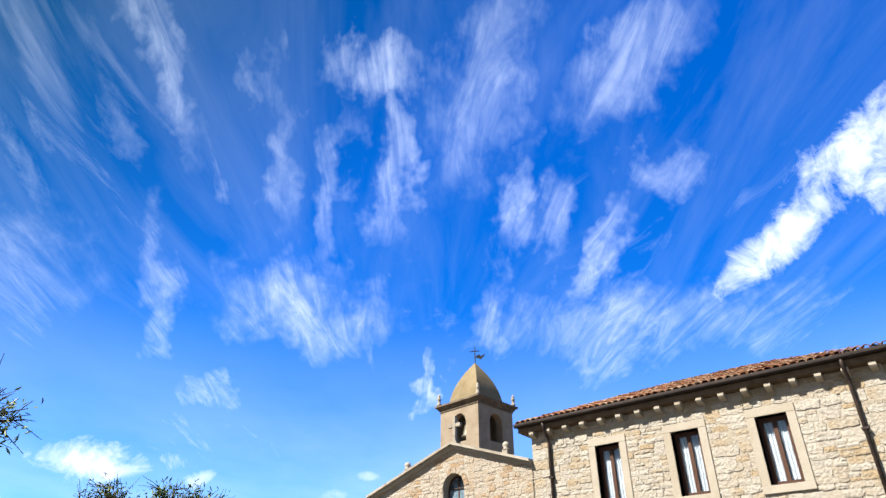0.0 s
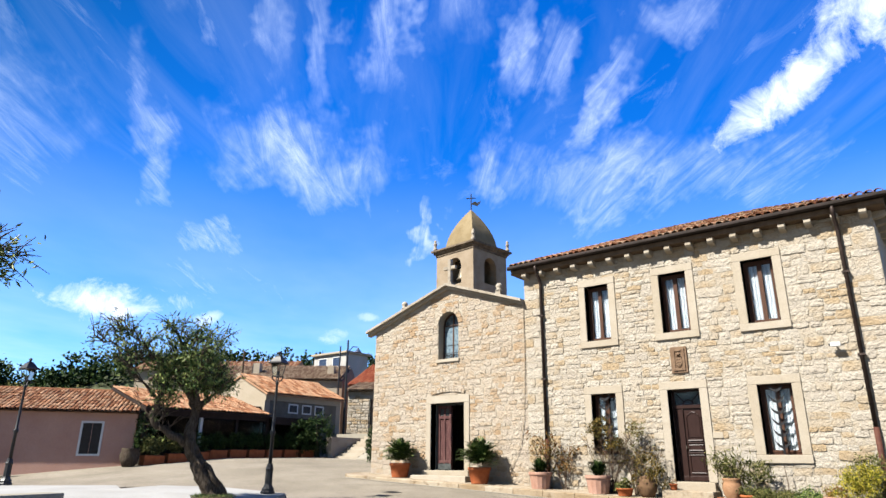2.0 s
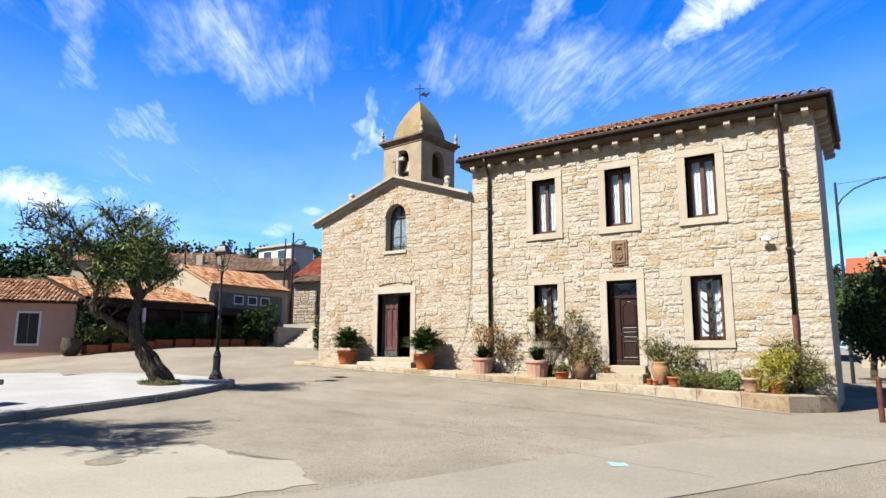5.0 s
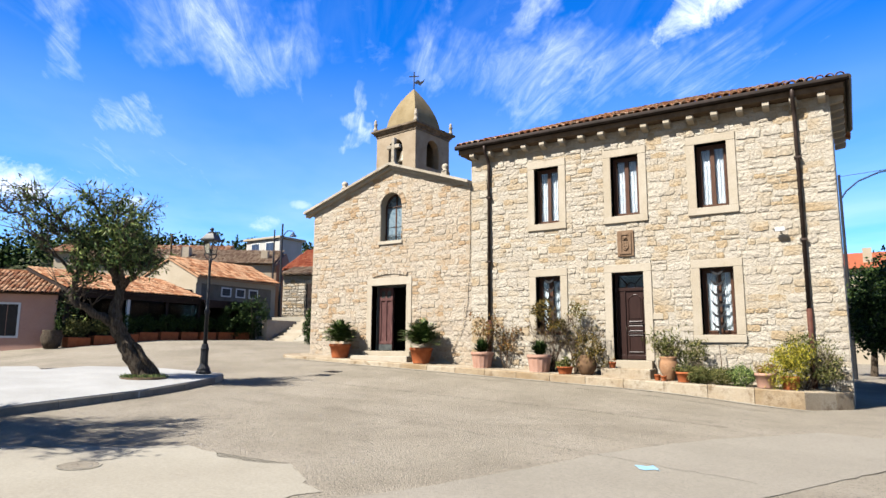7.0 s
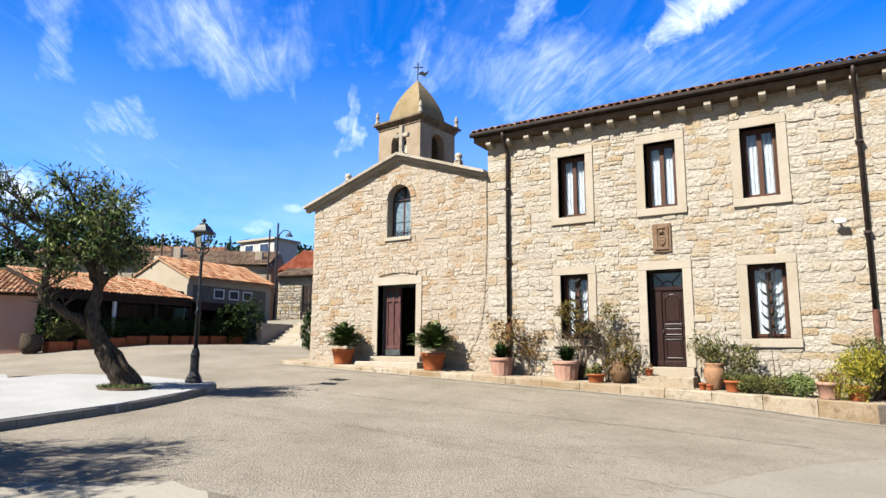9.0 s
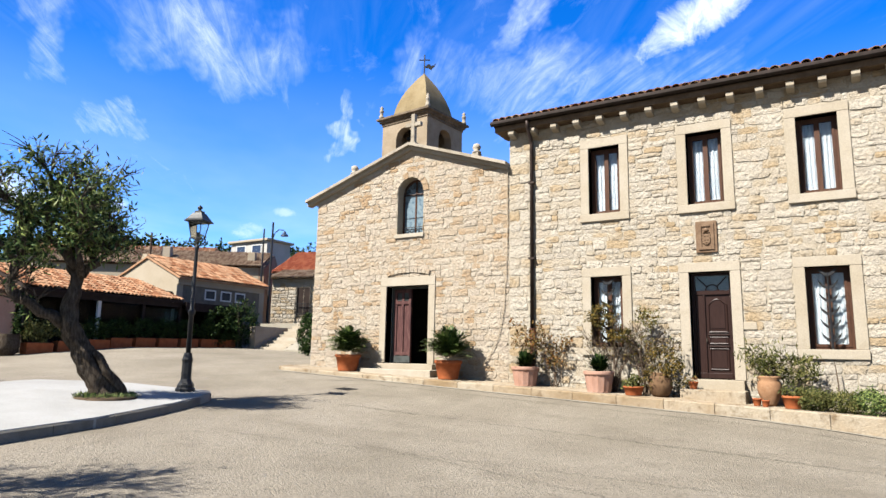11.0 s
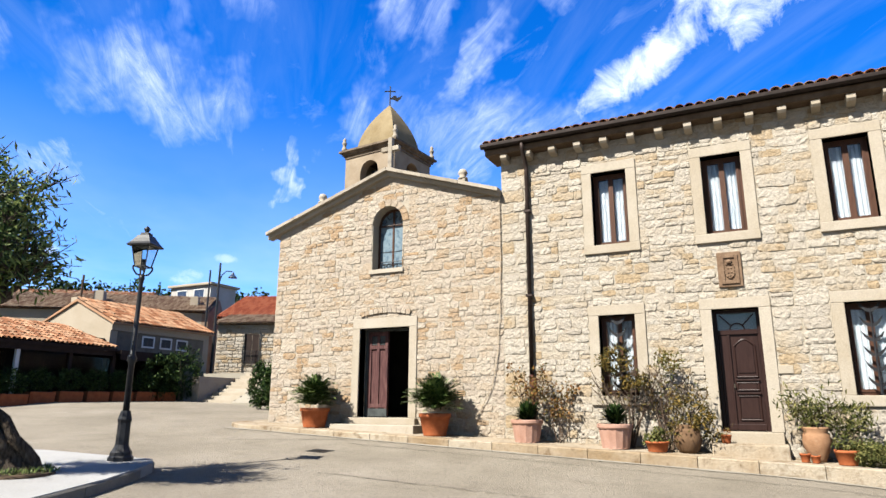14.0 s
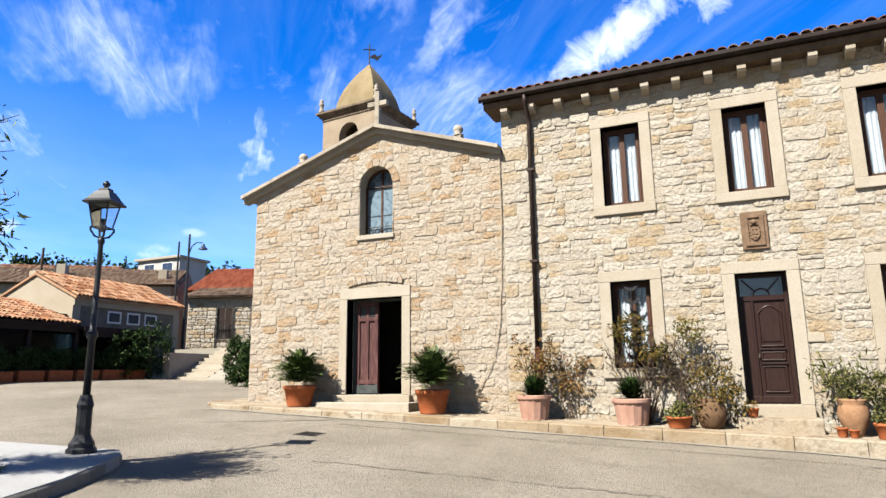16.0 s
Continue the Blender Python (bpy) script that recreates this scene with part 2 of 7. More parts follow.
ASPHALT = material("worn_asphalt", [(0.128, 0.110, 0.085), (0.158, 0.137, 0.108), (0.182, 0.159, 0.128)], 0.93, 0.45, 22, 1.0, 34, spots=(1.7, 0.52, 0.80, (0.112, 0.095, 0.073)), dist=0.03, specks=(30, 0.56, 0.68, (0.075, 0.066, 0.053)))
NEW_ASPHALT = material("smooth_asphalt", [(0.137, 0.122, 0.100), (0.162, 0.145, 0.120)], 0.92, 0.6, 24, 0.7, 60, spots=(2.2, 0.58, 0.85, (0.118, 0.103, 0.083)), specks=(38, 0.60, 0.72, (0.085, 0.076, 0.062)))
CONCRETE = material("pale_concrete", [(0.160, 0.143, 0.114), (0.188, 0.171, 0.139)], 0.9, 0.7, 30, 0.4, 60, spots=(1.7, 0.60, 0.85, (0.132, 0.114, 0.091)))
PLAZA = material("white_paving", [(0.179, 0.175, 0.167), (0.223, 0.220, 0.214)], 0.85, 0.8, 40, 0.25, 60, spots=(1.5, 0.6, 0.85, (0.148, 0.143, 0.139)))
# kerb stone darkened for the shade on its front face
KERB_SHADE = material("shaded_kerb", [(0.098, 0.089, 0.073), (0.149, 0.136, 0.116)], 0.85, 3, 70, 0.4, 70, vary=0.12, spots=(3, 0.56, 0.75, (0.066, 0.058, 0.048)))
PAVE = material("sandstone_paving", [(0.150, 0.105, 0.060), (0.210, 0.168, 0.118), (0.245, 0.215, 0.168)], 0.9, 1.6, 26, 0.9, 30, vary=0.22, dist=0.02, spots=(3.2, 0.50, 0.66, (0.098, 0.064, 0.034)))
TILE = material("terracotta_tile", [(0.120, 0.048, 0.024), (0.183, 0.076, 0.036), (0.219, 0.112, 0.060), (0.238, 0.159, 0.104)], 0.9, 2, 30, 0.3, 50, vary=0.7)
TILE_PALE = material("faded_roof_tile", [(0.120, 0.050, 0.024), (0.205, 0.100, 0.052), (0.250, 0.145, 0.086), (0.170, 0.098, 0.058)], 0.92, 2, 30, 0.3, 40, vary=0.7)
TILE_DULL = material("brown_roof_tile", [(0.084, 0.049, 0.031), (0.125, 0.084, 0.055), (0.153, 0.112, 0.076)], 0.92, 1, 30, 0.3, 40, vary=0.6)
TILE_RED = material("red_roof_tile", [(0.152, 0.037, 0.017), (0.203, 0.063, 0.030)], 0.9, 1, 30, 0.3, 40, vary=0.6)
GUTTER = material("dark_copper_gutter", [(0.012, 0.009, 0.007), (0.024, 0.017, 0.015)], 0.5, 4, 40, 0.1, 40, metal=0.3)
PIPE = material("brown_downpipe", [(0.017, 0.012, 0.010), (0.035, 0.024, 0.020)], 0.5, 6, 40, 0.1, 40, metal=0.2, spots=(6, 0.62, 0.8, (0.079, 0.060, 0.045)))
RUST = material("rusty_pipe", [(0.039, 0.013, 0.010), (0.064, 0.026, 0.016)], 0.7, 6, 40, 0.2, 40)
WOOD = material("brown_window_wood", [(0.033, 0.015, 0.009), (0.060, 0.028, 0.017)], 0.5, 6, 40, 0.15, 60, stretch=(6, 6, 0.8))
DOOR_R = material("dark_varnished_wood", [(0.014, 0.007, 0.006), (0.023, 0.012, 0.010)], 0.35, 5, 40, 0.1, 60, stretch=(8, 8, 0.8), spec=0.12)
DOOR_C = material("weathered_red_wood", [(0.026, 0.012, 0.012), (0.054, 0.023, 0.022), (0.084, 0.044, 0.038)], 0.75, 5, 40, 0.5, 40, stretch=(7, 7, 0.7))
DOOR_G = material("grey_worn_wood", [(0.022, 0.024, 0.024), (0.050, 0.055, 0.052)], 0.8, 5, 40, 0.4, 50)
# near black, stands in for the shade of unlit rooms and recesses
DARK = material("interior_shade", [(0.014, 0.012, 0.010), (0.024, 0.020, 0.017)], 0.95, 3, 20, 0.0)
CURTAIN = material("white_curtain", [(0.562, 0.590, 0.619), (0.619, 0.634, 0.648)], 0.9, 2, 60, 0.0)
IRON = material("black_painted_iron", [(0.006, 0.006, 0.007), (0.014, 0.014, 0.015)], 0.45, 8, 60, 0.15, 60, spec=0.25)
IRON_BLUE = material("blue_painted_steel", [(0.015, 0.024, 0.050), (0.024, 0.040, 0.074)], 0.45, 8, 60, 0.1, 60)
BRONZE = material("bell_bronze", [(0.079, 0.070, 0.055), (0.129, 0.109, 0.084)], 0.5, 6, 40, 0.2, 40, metal=0.6)
PLAQUE = material("carved_brown_stone", [(0.084, 0.052, 0.032), (0.134, 0.089, 0.057)], 0.9, 8, 60, 0.8, 40)
POT = material("terracotta_pot", [(0.198, 0.053, 0.018), (0.263, 0.080, 0.030)], 0.8, 5, 50, 0.2, 60, spots=(9, 0.62, 0.8, (0.274, 0.133, 0.077)))
POT_PINK = material("pink_clay_pot", [(0.219, 0.120, 0.084), (0.262, 0.159, 0.120)], 0.85, 5, 50, 0.2, 60)
JAR = material("pale_clay_jar", [(0.150, 0.078, 0.040), (0.215, 0.122, 0.068)], 0.8, 6, 50, 0.25, 50, spots=(5, 0.55, 0.8, (0.23, 0.16, 0.105)))
SOIL = material("dry_soil", [(0.040, 0.027, 0.017), (0.074, 0.050, 0.032)], 0.95, 6, 40, 0.6, 40)
LEAF_DARK = material("dark_green_leaf", [(0.005, 0.013, 0.004), (0.014, 0.028, 0.007), (0.030, 0.048, 0.012)], 0.55, 3, 20, 0, vary=0.75, spec=0.06)
LEAF_OLIVE = material("olive_leaf", [(0.026, 0.031, 0.008), (0.062, 0.066, 0.018), (0.113, 0.104, 0.036)], 0.6, 3, 20, 0, vary=0.75, spec=0.08)
LEAF_TREE = material("carob_leaf", [(0.022, 0.042, 0.013), (0.062, 0.091, 0.026), (0.135, 0.161, 0.048)], 0.45, 3, 20, 0, vary=0.8, spec=0.08)
LEAF_YELLOW = material("yellow_green_leaf", [(0.061, 0.068, 0.007), (0.167, 0.147, 0.014), (0.269, 0.221, 0.027)], 0.6, 3, 20, 0, vary=0.75, spec=0.08)
LEAF_DRY = material("dry_reddish_leaf", [(0.099, 0.037, 0.010), (0.149, 0.074, 0.022), (0.109, 0.084, 0.030)], 0.7, 3, 20, 0, vary=0.8, spec=0.08)
TWIG = material("grey_twig", [(0.037, 0.024, 0.017), (0.074, 0.052, 0.035)], 0.9, 8, 40, 0.2, 60)
BARK = material("grey_brown_bark", [(0.024, 0.017, 0.012), (0.060, 0.045, 0.032), (0.099, 0.079, 0.060)], 0.95, 5, 26, 1.0, 18, dist=0.05, stretch=(6, 6, 1.3))
LEAF_PALM = material("palm_leaf", [(0.015, 0.030, 0.009), (0.040, 0.065, 0.018), (0.075, 0.099, 0.027)], 0.5, 3, 20, 0, vary=0.75, spec=0.1)
CORNICE = material("dark_weathered_stone", [(0.060, 0.045, 0.032), (0.129, 0.099, 0.070)], 0.9, 3, 40, 0.6, 40, spots=(4, 0.5, 0.75, (0.035, 0.027, 0.020)))
PINK = material("pink_plaster", [(0.273, 0.154, 0.117), (0.311, 0.188, 0.146)], 0.92, 0.8, 30, 0.2, 40, spots=(1.2, 0.6, 0.85, (0.225, 0.127, 0.095)))
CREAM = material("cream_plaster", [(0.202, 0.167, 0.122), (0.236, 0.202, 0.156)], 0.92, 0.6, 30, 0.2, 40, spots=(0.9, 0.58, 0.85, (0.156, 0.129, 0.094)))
# stained plaster, darkened for faces turned away from the sun
GREY_SHADE = material("shaded_grey_plaster", [(0.080, 0.068, 0.053), (0.125, 0.110, 0.088)], 0.92, 0.9, 30, 0.3, 40, spots=(0.9, 0.50, 0.70, (0.045, 0.040, 0.034)))
SHUTTER = material("dark_shutter", [(0.030, 0.022, 0.017), (0.050, 0.040, 0.032)], 0.6, 6, 40, 0.1, 40)
WHITE_PAINT = material("white_painted_wood", [(0.36, 0.36, 0.35), (0.42, 0.42, 0.41)], 0.6, 6, 40, 0.1, 40)
AWNING = material("dark_awning_board", [(0.011, 0.007, 0.006), (0.022, 0.014, 0.011)], 0.8, 3, 30, 0.1, 40)
PANE = glass_material("window_glass", (0.92, 0.95, 0.97))
SCREEN = glass_material("thin_plastic_screen", (0.8, 0.8, 0.78), 0.1, 1.18)
LAMP_GLASS = glass_material("lantern_glass", (0.9, 0.95, 0.97), 0.05)
HILL = material("far_scrub", [(0.024, 0.035, 0.015), (0.060, 0.065, 0.035)], 0.95, 0.1, 1.0, 0)
WIRE = material("pale_cable", [(0.238, 0.189, 0.129), (0.288, 0.238, 0.174)], 0.7, 8, 40, 0)
BLUE_PAINT = material("blue_road_paint", [(0.115, 0.254, 0.357), (0.173, 0.230, 0.254)], 0.8, 6, 30, 0.2, 60)

# ---- building helpers ----
def thing(name, label, category, at=(0, 0, 0), group="", kind=""):
    ob = new(name)
    ob.location = at
    return tagged(ob, label, category, group, kind)


def link_mesh(name, bm, mat, smooth=False):
    me = bpy.data.meshes.new(name)
    bmesh.ops.recalc_face_normals(bm, faces=bm.faces)
    bm.to_mesh(me)
    bm.free()
    me.materials.append(mat)
    if smooth:
        for p in me.polygons:
            p.use_smooth = True
    return new(name, me)


def part(name, bm, mat, parent, label="", smooth=False):
    """One mesh, given in world coordinates, as a part of parent."""
    ob = link_mesh(name, bm, mat, smooth)
    ob.parent = parent
    base = Vector() if parent.parent else parent.location
    ob.matrix_parent_inverse = Matrix.Translation(-base)
    return tagged(ob, label)


def solid(name, bm, mat, label, category, kind="", smooth=False):
    return tagged(link_mesh(name, bm, mat, smooth), label, category, "", kind)


def box(bm, x0, x1, y0, y1, z0, z1, bevel=0.0):
    b = bm if not bevel else bmesh.new()
    vs = [b.verts.new(p) for p in ((x0, y0, z0), (x1, y0, z0), (x1, y1, z0), (x0, y1, z0), (x0, y0, z1), (x1, y0, z1), (x1, y1, z1), (x0, y1, z1))]
    for f in ((3, 2, 1, 0), (4, 5, 6, 7), (0, 1, 5, 4), (1, 2, 6, 5), (2, 3, 7, 6), (3, 0, 4, 7)):
        b.faces.new([vs[i] for i in f])
    if bevel:
        bmesh.ops.bevel(b, geom=list(b.edges), offset=bevel, segments=2, affect="EDGES", profile=0.6)
        absorb(bm, b)
    return bm


def absorb(bm, b, m=None):
    if m is not None:
        bmesh.ops.transform(b, matrix=m, verts=b.verts)
    old = {v: bm.verts.new(v.co) for v in b.verts}
    for f in b.faces:
        bm.faces.new([old[v] for v in f.verts])
    b.free()


def weld(bm):
    """Joins cells that share whole faces into one closed body."""
    out, seen, verts = bmesh.new(), {}, {}
    key = lambda v: (round(v.co.x, 3), round(v.co.y, 3), round(v.co.z, 3))
    for f in bm.faces:
        ks = [key(v) for v in f.verts]
        seen.setdefault(frozenset(ks), []).append(ks)
    for group in seen.values():
        ks = list(dict.fromkeys(group[0]))
        if len(group) == 1 and len(ks) > 2:
            for k in ks:
                if k not in verts:
                    verts[k] = out.verts.new(k)
            out.faces.new([verts[k] for k in ks])
    bm.free()
    return out


def boxes(*dims, bevel=0.0):
    bm = bmesh.new()
    for d in dims:
        box(bm, *d, bevel=bevel)
    return bm


def prism(bm, pts, axis, a, b):
    """pts: outline in the two other axes, drawn out along axis from a to b."""
    def at(p, s):
        return {"x": (s, p[0], p[1]), "y": (p[0], s, p[1]), "z": (p[0], p[1], s)}[axis]
    lo, hi = [bm.verts.new(at(p, a)) for p in pts], [bm.verts.new(at(p, b)) for p in pts]
    bm.faces.new(lo)
    bm.faces.new(hi[::-1])
    for i in range(len(pts)):
        j = (i + 1) % len(pts)
        bm.faces.new((lo[j], lo[i], hi[i], hi[j]))
    return bm


def rod(bm, a, b, r0, r1=None, n=8, caps=True):
    a, b = Vector(a), Vector(b)
    r1 = r0 if r1 is None else r1
    d = (b - a).normalized()
    u = d.orthogonal().normalized()
    v = d.cross(u)
    ring = lambda c, r: [bm.verts.new(c + (u * math.cos(2 * math.pi * i / n) + v * math.sin(2 * math.pi * i / n)) * r) for i in range(n)]
    p, q = ring(a, r0), ring(b, max(r1, 0.0005))
    for i in range(n):
        bm.faces.new((p[i], p[(i + 1) % n], q[(i + 1) % n], q[i]))
    if caps:
        bm.faces.new(p[::-1])
        bm.faces.new(q)
    return bm


def tube(bm, pts, radii, n=8):
    pts = [Vector(p) for p in pts]
    rings = []
    for i, p in enumerate(pts):
        d = (pts[min(i + 1, len(pts) - 1)] - pts[max(i - 1, 0)]).normalized()
        u = d.cross(Vector((0.31, 0.95, 0.05))).normalized()
        v = d.cross(u)
        rings.append([bm.verts.new(p + (u * math.cos(2 * math.pi * k / n) + v * math.sin(2 * math.pi * k / n)) * radii[i]) for k in range(n)])
    for a, b in zip(rings, rings[1:]):
        for k in range(n):
            bm.faces.new((a[k], a[(k + 1) % n], b[(k + 1) % n], b[k]))
    bm.faces.new(rings[0][::-1])
    bm.faces.new(rings[-1])
    return bm


def lathe(bm, c, profile, n=20, square=False):
    """Rings of (radius, height) round the upright line through c."""
    rings = []
    for r, z in profile:
        ring = []
        for i in range(n):
            a = 2 * math.pi * (i + (0.5 if square else 0)) / n
            k = r / max(abs(math.cos(a)), abs(math.sin(a))) if square else r
            ring.append(bm.verts.new((c[0] + k * math.cos(a), c[1] + k * math.sin(a), c[2] + z)))
        rings.append(ring)
    for a, b in zip(rings, rings[1:]):
        for i in range(n):
            bm.faces.new((a[i], a[(i + 1) % n], b[(i + 1) % n], b[i]))
    bm.faces.new(rings[0][::-1])
    bm.faces.new(rings[-1])
    return bm


def ss(v):
    v = min(1.0, max(0.0, v))
    return v * v * (3 - 2 * v)


def gz(x, y):
    """The height of the road: it climbs gently towards the church and the lane."""
    xc, yc = min(12.0, max(-30.0, x)), min(13.0, max(-26.0, y))
    z = -0.20 - 0.045 * xc + 0.015 * yc + 0.14 * ss((yc + 7) / 5.7) * ss((4 - xc) / 4)
    z -= 0.065 * max(0.0, (-xc - 12) / 13) * min(10.0, max(0.0, 2 - yc))
    far = max(0.0, math.hypot(x + 5, y - 0) - 42)
    up = ss(far / 60) * 6.5 * ss((-x - 15) / 40)
    return z + up


def pav(x):
    return 0.135 - 0.035 * x


# ---- ground ----
def ground():
    bm = bmesh.new()
    near = [i * 0.75 for i in range(-60, 28)]
    xs = [-1500, -700, -350, -200, -130, -95, -75, -60, -52] + near + [24, 32, 45, 70, 120, 250, 600, 1500]
    ys = [-1500, -600, -250, -120, -70, -50, -38, -30] + [i * 0.75 for i in range(-35, 28)] + [24, 30, 38, 48, 60, 75, 95, 130, 200, 350, 700, 1500]
    grid = [[bm.verts.new((x, y, gz(x, y) + 0.006 * noise.noise((x * 0.6, y * 0.6, 0)))) for y in ys] for x in xs]
    for i in range(len(xs) - 1):
        for j in range(len(ys) - 1):
            bm.faces.new((grid[i][j], grid[i + 1][j], grid[i + 1][j + 1], grid[i][j + 1]))
    solid("ground", bm, ASPHALT, "worn pale grey asphalt of the sloping village square", "ground", "structure", True)


ground()


def sheet(name, outline, z, mat, label, category, lift=0.0, kind="structure", step=0.5):
    """A flat slab that follows the road, from its outline."""
    bm = bmesh.new()
    f = bm.faces.new([bm.verts.new((x, y, 0)) for x, y in outline])
    bmesh.ops.triangulate(bm, faces=[f])
    for _ in range(3):
        bmesh.ops.subdivide_edges(bm, edges=[e for e in bm.edges if e.calc_length() > step * 2], cuts=1)
        bmesh.ops.triangulate(bm, faces=bm.faces[:])
    for v in bm.verts:
        v.co.z = gz(v.co.x, v.co.y) + lift
    if z:
        top = list(bm.faces)
        r = bmesh.ops.extrude_face_region(bm, geom=top)
        for g in r["geom"]:
            if isinstance(g, bmesh.types.BMVert):
                g.co.z += z
    return solid(name, bm, mat, label, category, kind)


PLAZA_EDGE = [(-4.6, -24.0), (-5.0, -20.0), (-5.3, -16.5), (-5.6, -14.5), (-6.08, -12.8), (-6.72, -10.3), (-7.5, -8.5), (-8.1, -7.45), (-8.35, -7.1)]
PLAZA_BACK = [(-8.7, -6.85), (-10.8, -7.25), (-12.3, -8.3), (-11.7, -9.75), (-13.5, -9.0), (-16.5, -11.0), (-22, -16), (-28, -24)]


# ---- walls with openings ----
def wall_panel(xs, zs, holes, y0, y1, top=None):
    """A wall between y0 and y1, cut by holes (x0, x1, z0, z1). top(x): its upper edge. The cells between all the cuts that are not open are closed boxes."""
    bm = bmesh.new()
    cx = sorted({*xs, *(h[0] for h in holes), *(h[1] for h in holes)})
    cz = sorted({*zs, *(h[2] for h in holes), *(h[3] for h in holes)})
    for a, b in zip(cx, cx[1:]):
        for c, d in zip(cz, cz[1:]):
            mid = ((a + b) / 2, (c + d) / 2)
            if any(h[0] < mid[0] < h[1] and h[2] < mid[1] < h[3] for h in holes):
                continue
            if top and d == cz[-1]:
                pts = [(a, c), (b, c), (b, top(b)), (a, top(a))]
                prism(bm, pts, "y", y0, y1)
            else:
                box(bm, a, b, y0, y1, c, d)
    return weld(bm)


W_UP = [(-3.21, -2.42), (-0.82, -0.03), (1.49, 2.28)]
Z_UP = (4.62, 6.36)
W_LOW = [(-3.20, -2.42), (1.47, 2.28)]
Z_LOW = (1.29, 3.02)
R_DOOR = (-0.876, 0.0, 0.6, 3.02)
C_DOOR = (-9.49, -8.0, 0.76, 3.02)
C_WIN = (-9.2, -8.27, 4.58, 5.85)        # the arch stands on the last height
RX0, RX1, R_TOP, R_DEEP = -5.45, 4.66, 7.12, 3.4
CX0, CX1, C_DEEP = -12.42, -5.45, 13.0


def church_top(x):
    return 5.92 + (x - CX0) * (7.22 - 5.92) / (-8.70 - CX0) if x < -8.70 else 7.22 + (x + 8.70) * (6.13 - 7.22) / (CX1 + 8.70)


r_holes = [(a, b, *Z_UP) for a, b in W_UP] + [(a, b, *Z_LOW) for a, b in W_LOW] + [R_DOOR]
rectory = thing("rectory_house", "two-storey cream stone rectory with terracotta tile roof", "house", (-0.4, 4.5, 0))
church = thing("church", "small stone church with gabled facade and bell tower", "church", (-9, 6, 0.4))

r_wall = part("front_wall", wall_panel([RX0, RX1], [-0.6, R_TOP], r_holes, 0.0, 0.45), MORTAR, rectory, "cream rubble stone facade wall")
part("side_wall", boxes((RX1 - 0.45, RX1, 0.45, R_DEEP, -0.7, R_TOP)), STONE_R, rectory, "shaded cream stone side wall")
part("side_wall", boxes((RX0, RX0 + 0.4, 0.45, R_DEEP, -0.6, R_TOP)), STONE_R, rectory)
part("back_wall", boxes((RX0 + 0.4, RX1 - 0.45, R_DEEP - 0.4, R_DEEP, -0.6, R_TOP)), STONE_R, rectory)
part("floor_slab", boxes((RX0 + 0.4, RX1 - 0.45, 0.45, R_DEEP - 0.4, 0.4, 0.58), (RX0 + 0.4, RX1 - 0.45, 0.45, R_DEEP - 0.4, 3.5, 3.7), (RX0 + 0.4, RX1 - 0.45, 0.45, R_DEEP - 0.4, 6.9, 7.08)), DARK, rectory)

c_wall = part("facade_wall", wall_panel([CX0, -8.70, CX1], [-0.2, 5.9], [C_DOOR, (C_WIN[0], C_WIN[1], C_WIN[2], 7.5)], 0.0, 0.6, church_top), MORTAR, church, "ochre rubble stone gabled facade")


def arch_fill():
    """The masonry over the round-headed window."""
    bm = bmesh.new()
    cx, r = (C_WIN[0] + C_WIN[1]) / 2, 0.465
    n = 14
    for i in range(n):
        a, b = C_WIN[0] + 2 * r * i / n, C_WIN[0] + 2 * r * (i + 1) / n
        za, zb = (C_WIN[3] + math.sqrt(max(0, r * r - (q - cx) ** 2)) for q in (a, b))
        prism(bm, [(a, za), (b, zb), (b, church_top(b)), (a, church_top(a))], "y", 0.0, 0.6)
    return weld(bm)


part("window_arch", arch_fill(), MORTAR, church)
part("nave_wall", boxes((CX0, CX0 + 0.5, 0.6, C_DEEP, 0, 5.7)), STONE_C, church, "ochre stone nave side wall")
part("nave_wall", boxes((CX1 - 0.4, CX1 - 0.004, 0.6, C_DEEP, 0, 5.95)), STONE_C, church)
part("nave_wall", boxes((CX0 + 0.5, CX1 - 0.4, C_DEEP - 0.4, C_DEEP, 0, 5.8)), STONE_C, church)
part("nave_floor", boxes((CX0 + 0.5, CX1 - 0.4, 0.6, C_DEEP - 0.4, 0.55, 0.74)), DARK, church)
bm = bmesh.new()
prism(bm, [(CX0 - 0.15, 5.72), (-8.70, 6.92), (CX1 - 0.01, 5.93), (CX1 - 0.01, 5.81), (-8.70, 6.78), (CX0 - 0.15, 5.6)], "y", 0.6, C_DEEP)
part("nave_roof", bm, TILE_DULL, church, "brown tiled nave roof")


def raking_slabs():
    """Stone slabs that cap the gable, in lengths with fine joints."""
    for (xa, za), (xb, zb), cuts in (((-12.78, 5.99), (-8.70, 7.36), 4), ((-8.70, 7.36), (-5.46, 6.30), 3)):
        for i in range(cuts):
            f0, f1 = i / cuts + 0.001, (i + 1) / cuts - 0.001
            a = (xa + (xb - xa) * f0, za + (zb - za) * f0)
            b = (xa + (xb - xa) * f1, za + (zb - za) * f1)
            bm = bmesh.new()
            prism(bm, [(a[0], a[1] - 0.09), (b[0], b[1] - 0.09), b, a], "y", -0.26, 0.66)
            part("coping_slab", bm, COPING, church, "grey weathered coping slab")
            bm = bmesh.new()
            prism(bm, [(a[0], a[1] - 0.20), (b[0], b[1] - 0.20), (b[0], b[1] - 0.094), (a[0], a[1] - 0.094)], "y", -0.13, 0.1)
            part("cornice_moulding", bm, TRIM, church)


raking_slabs()


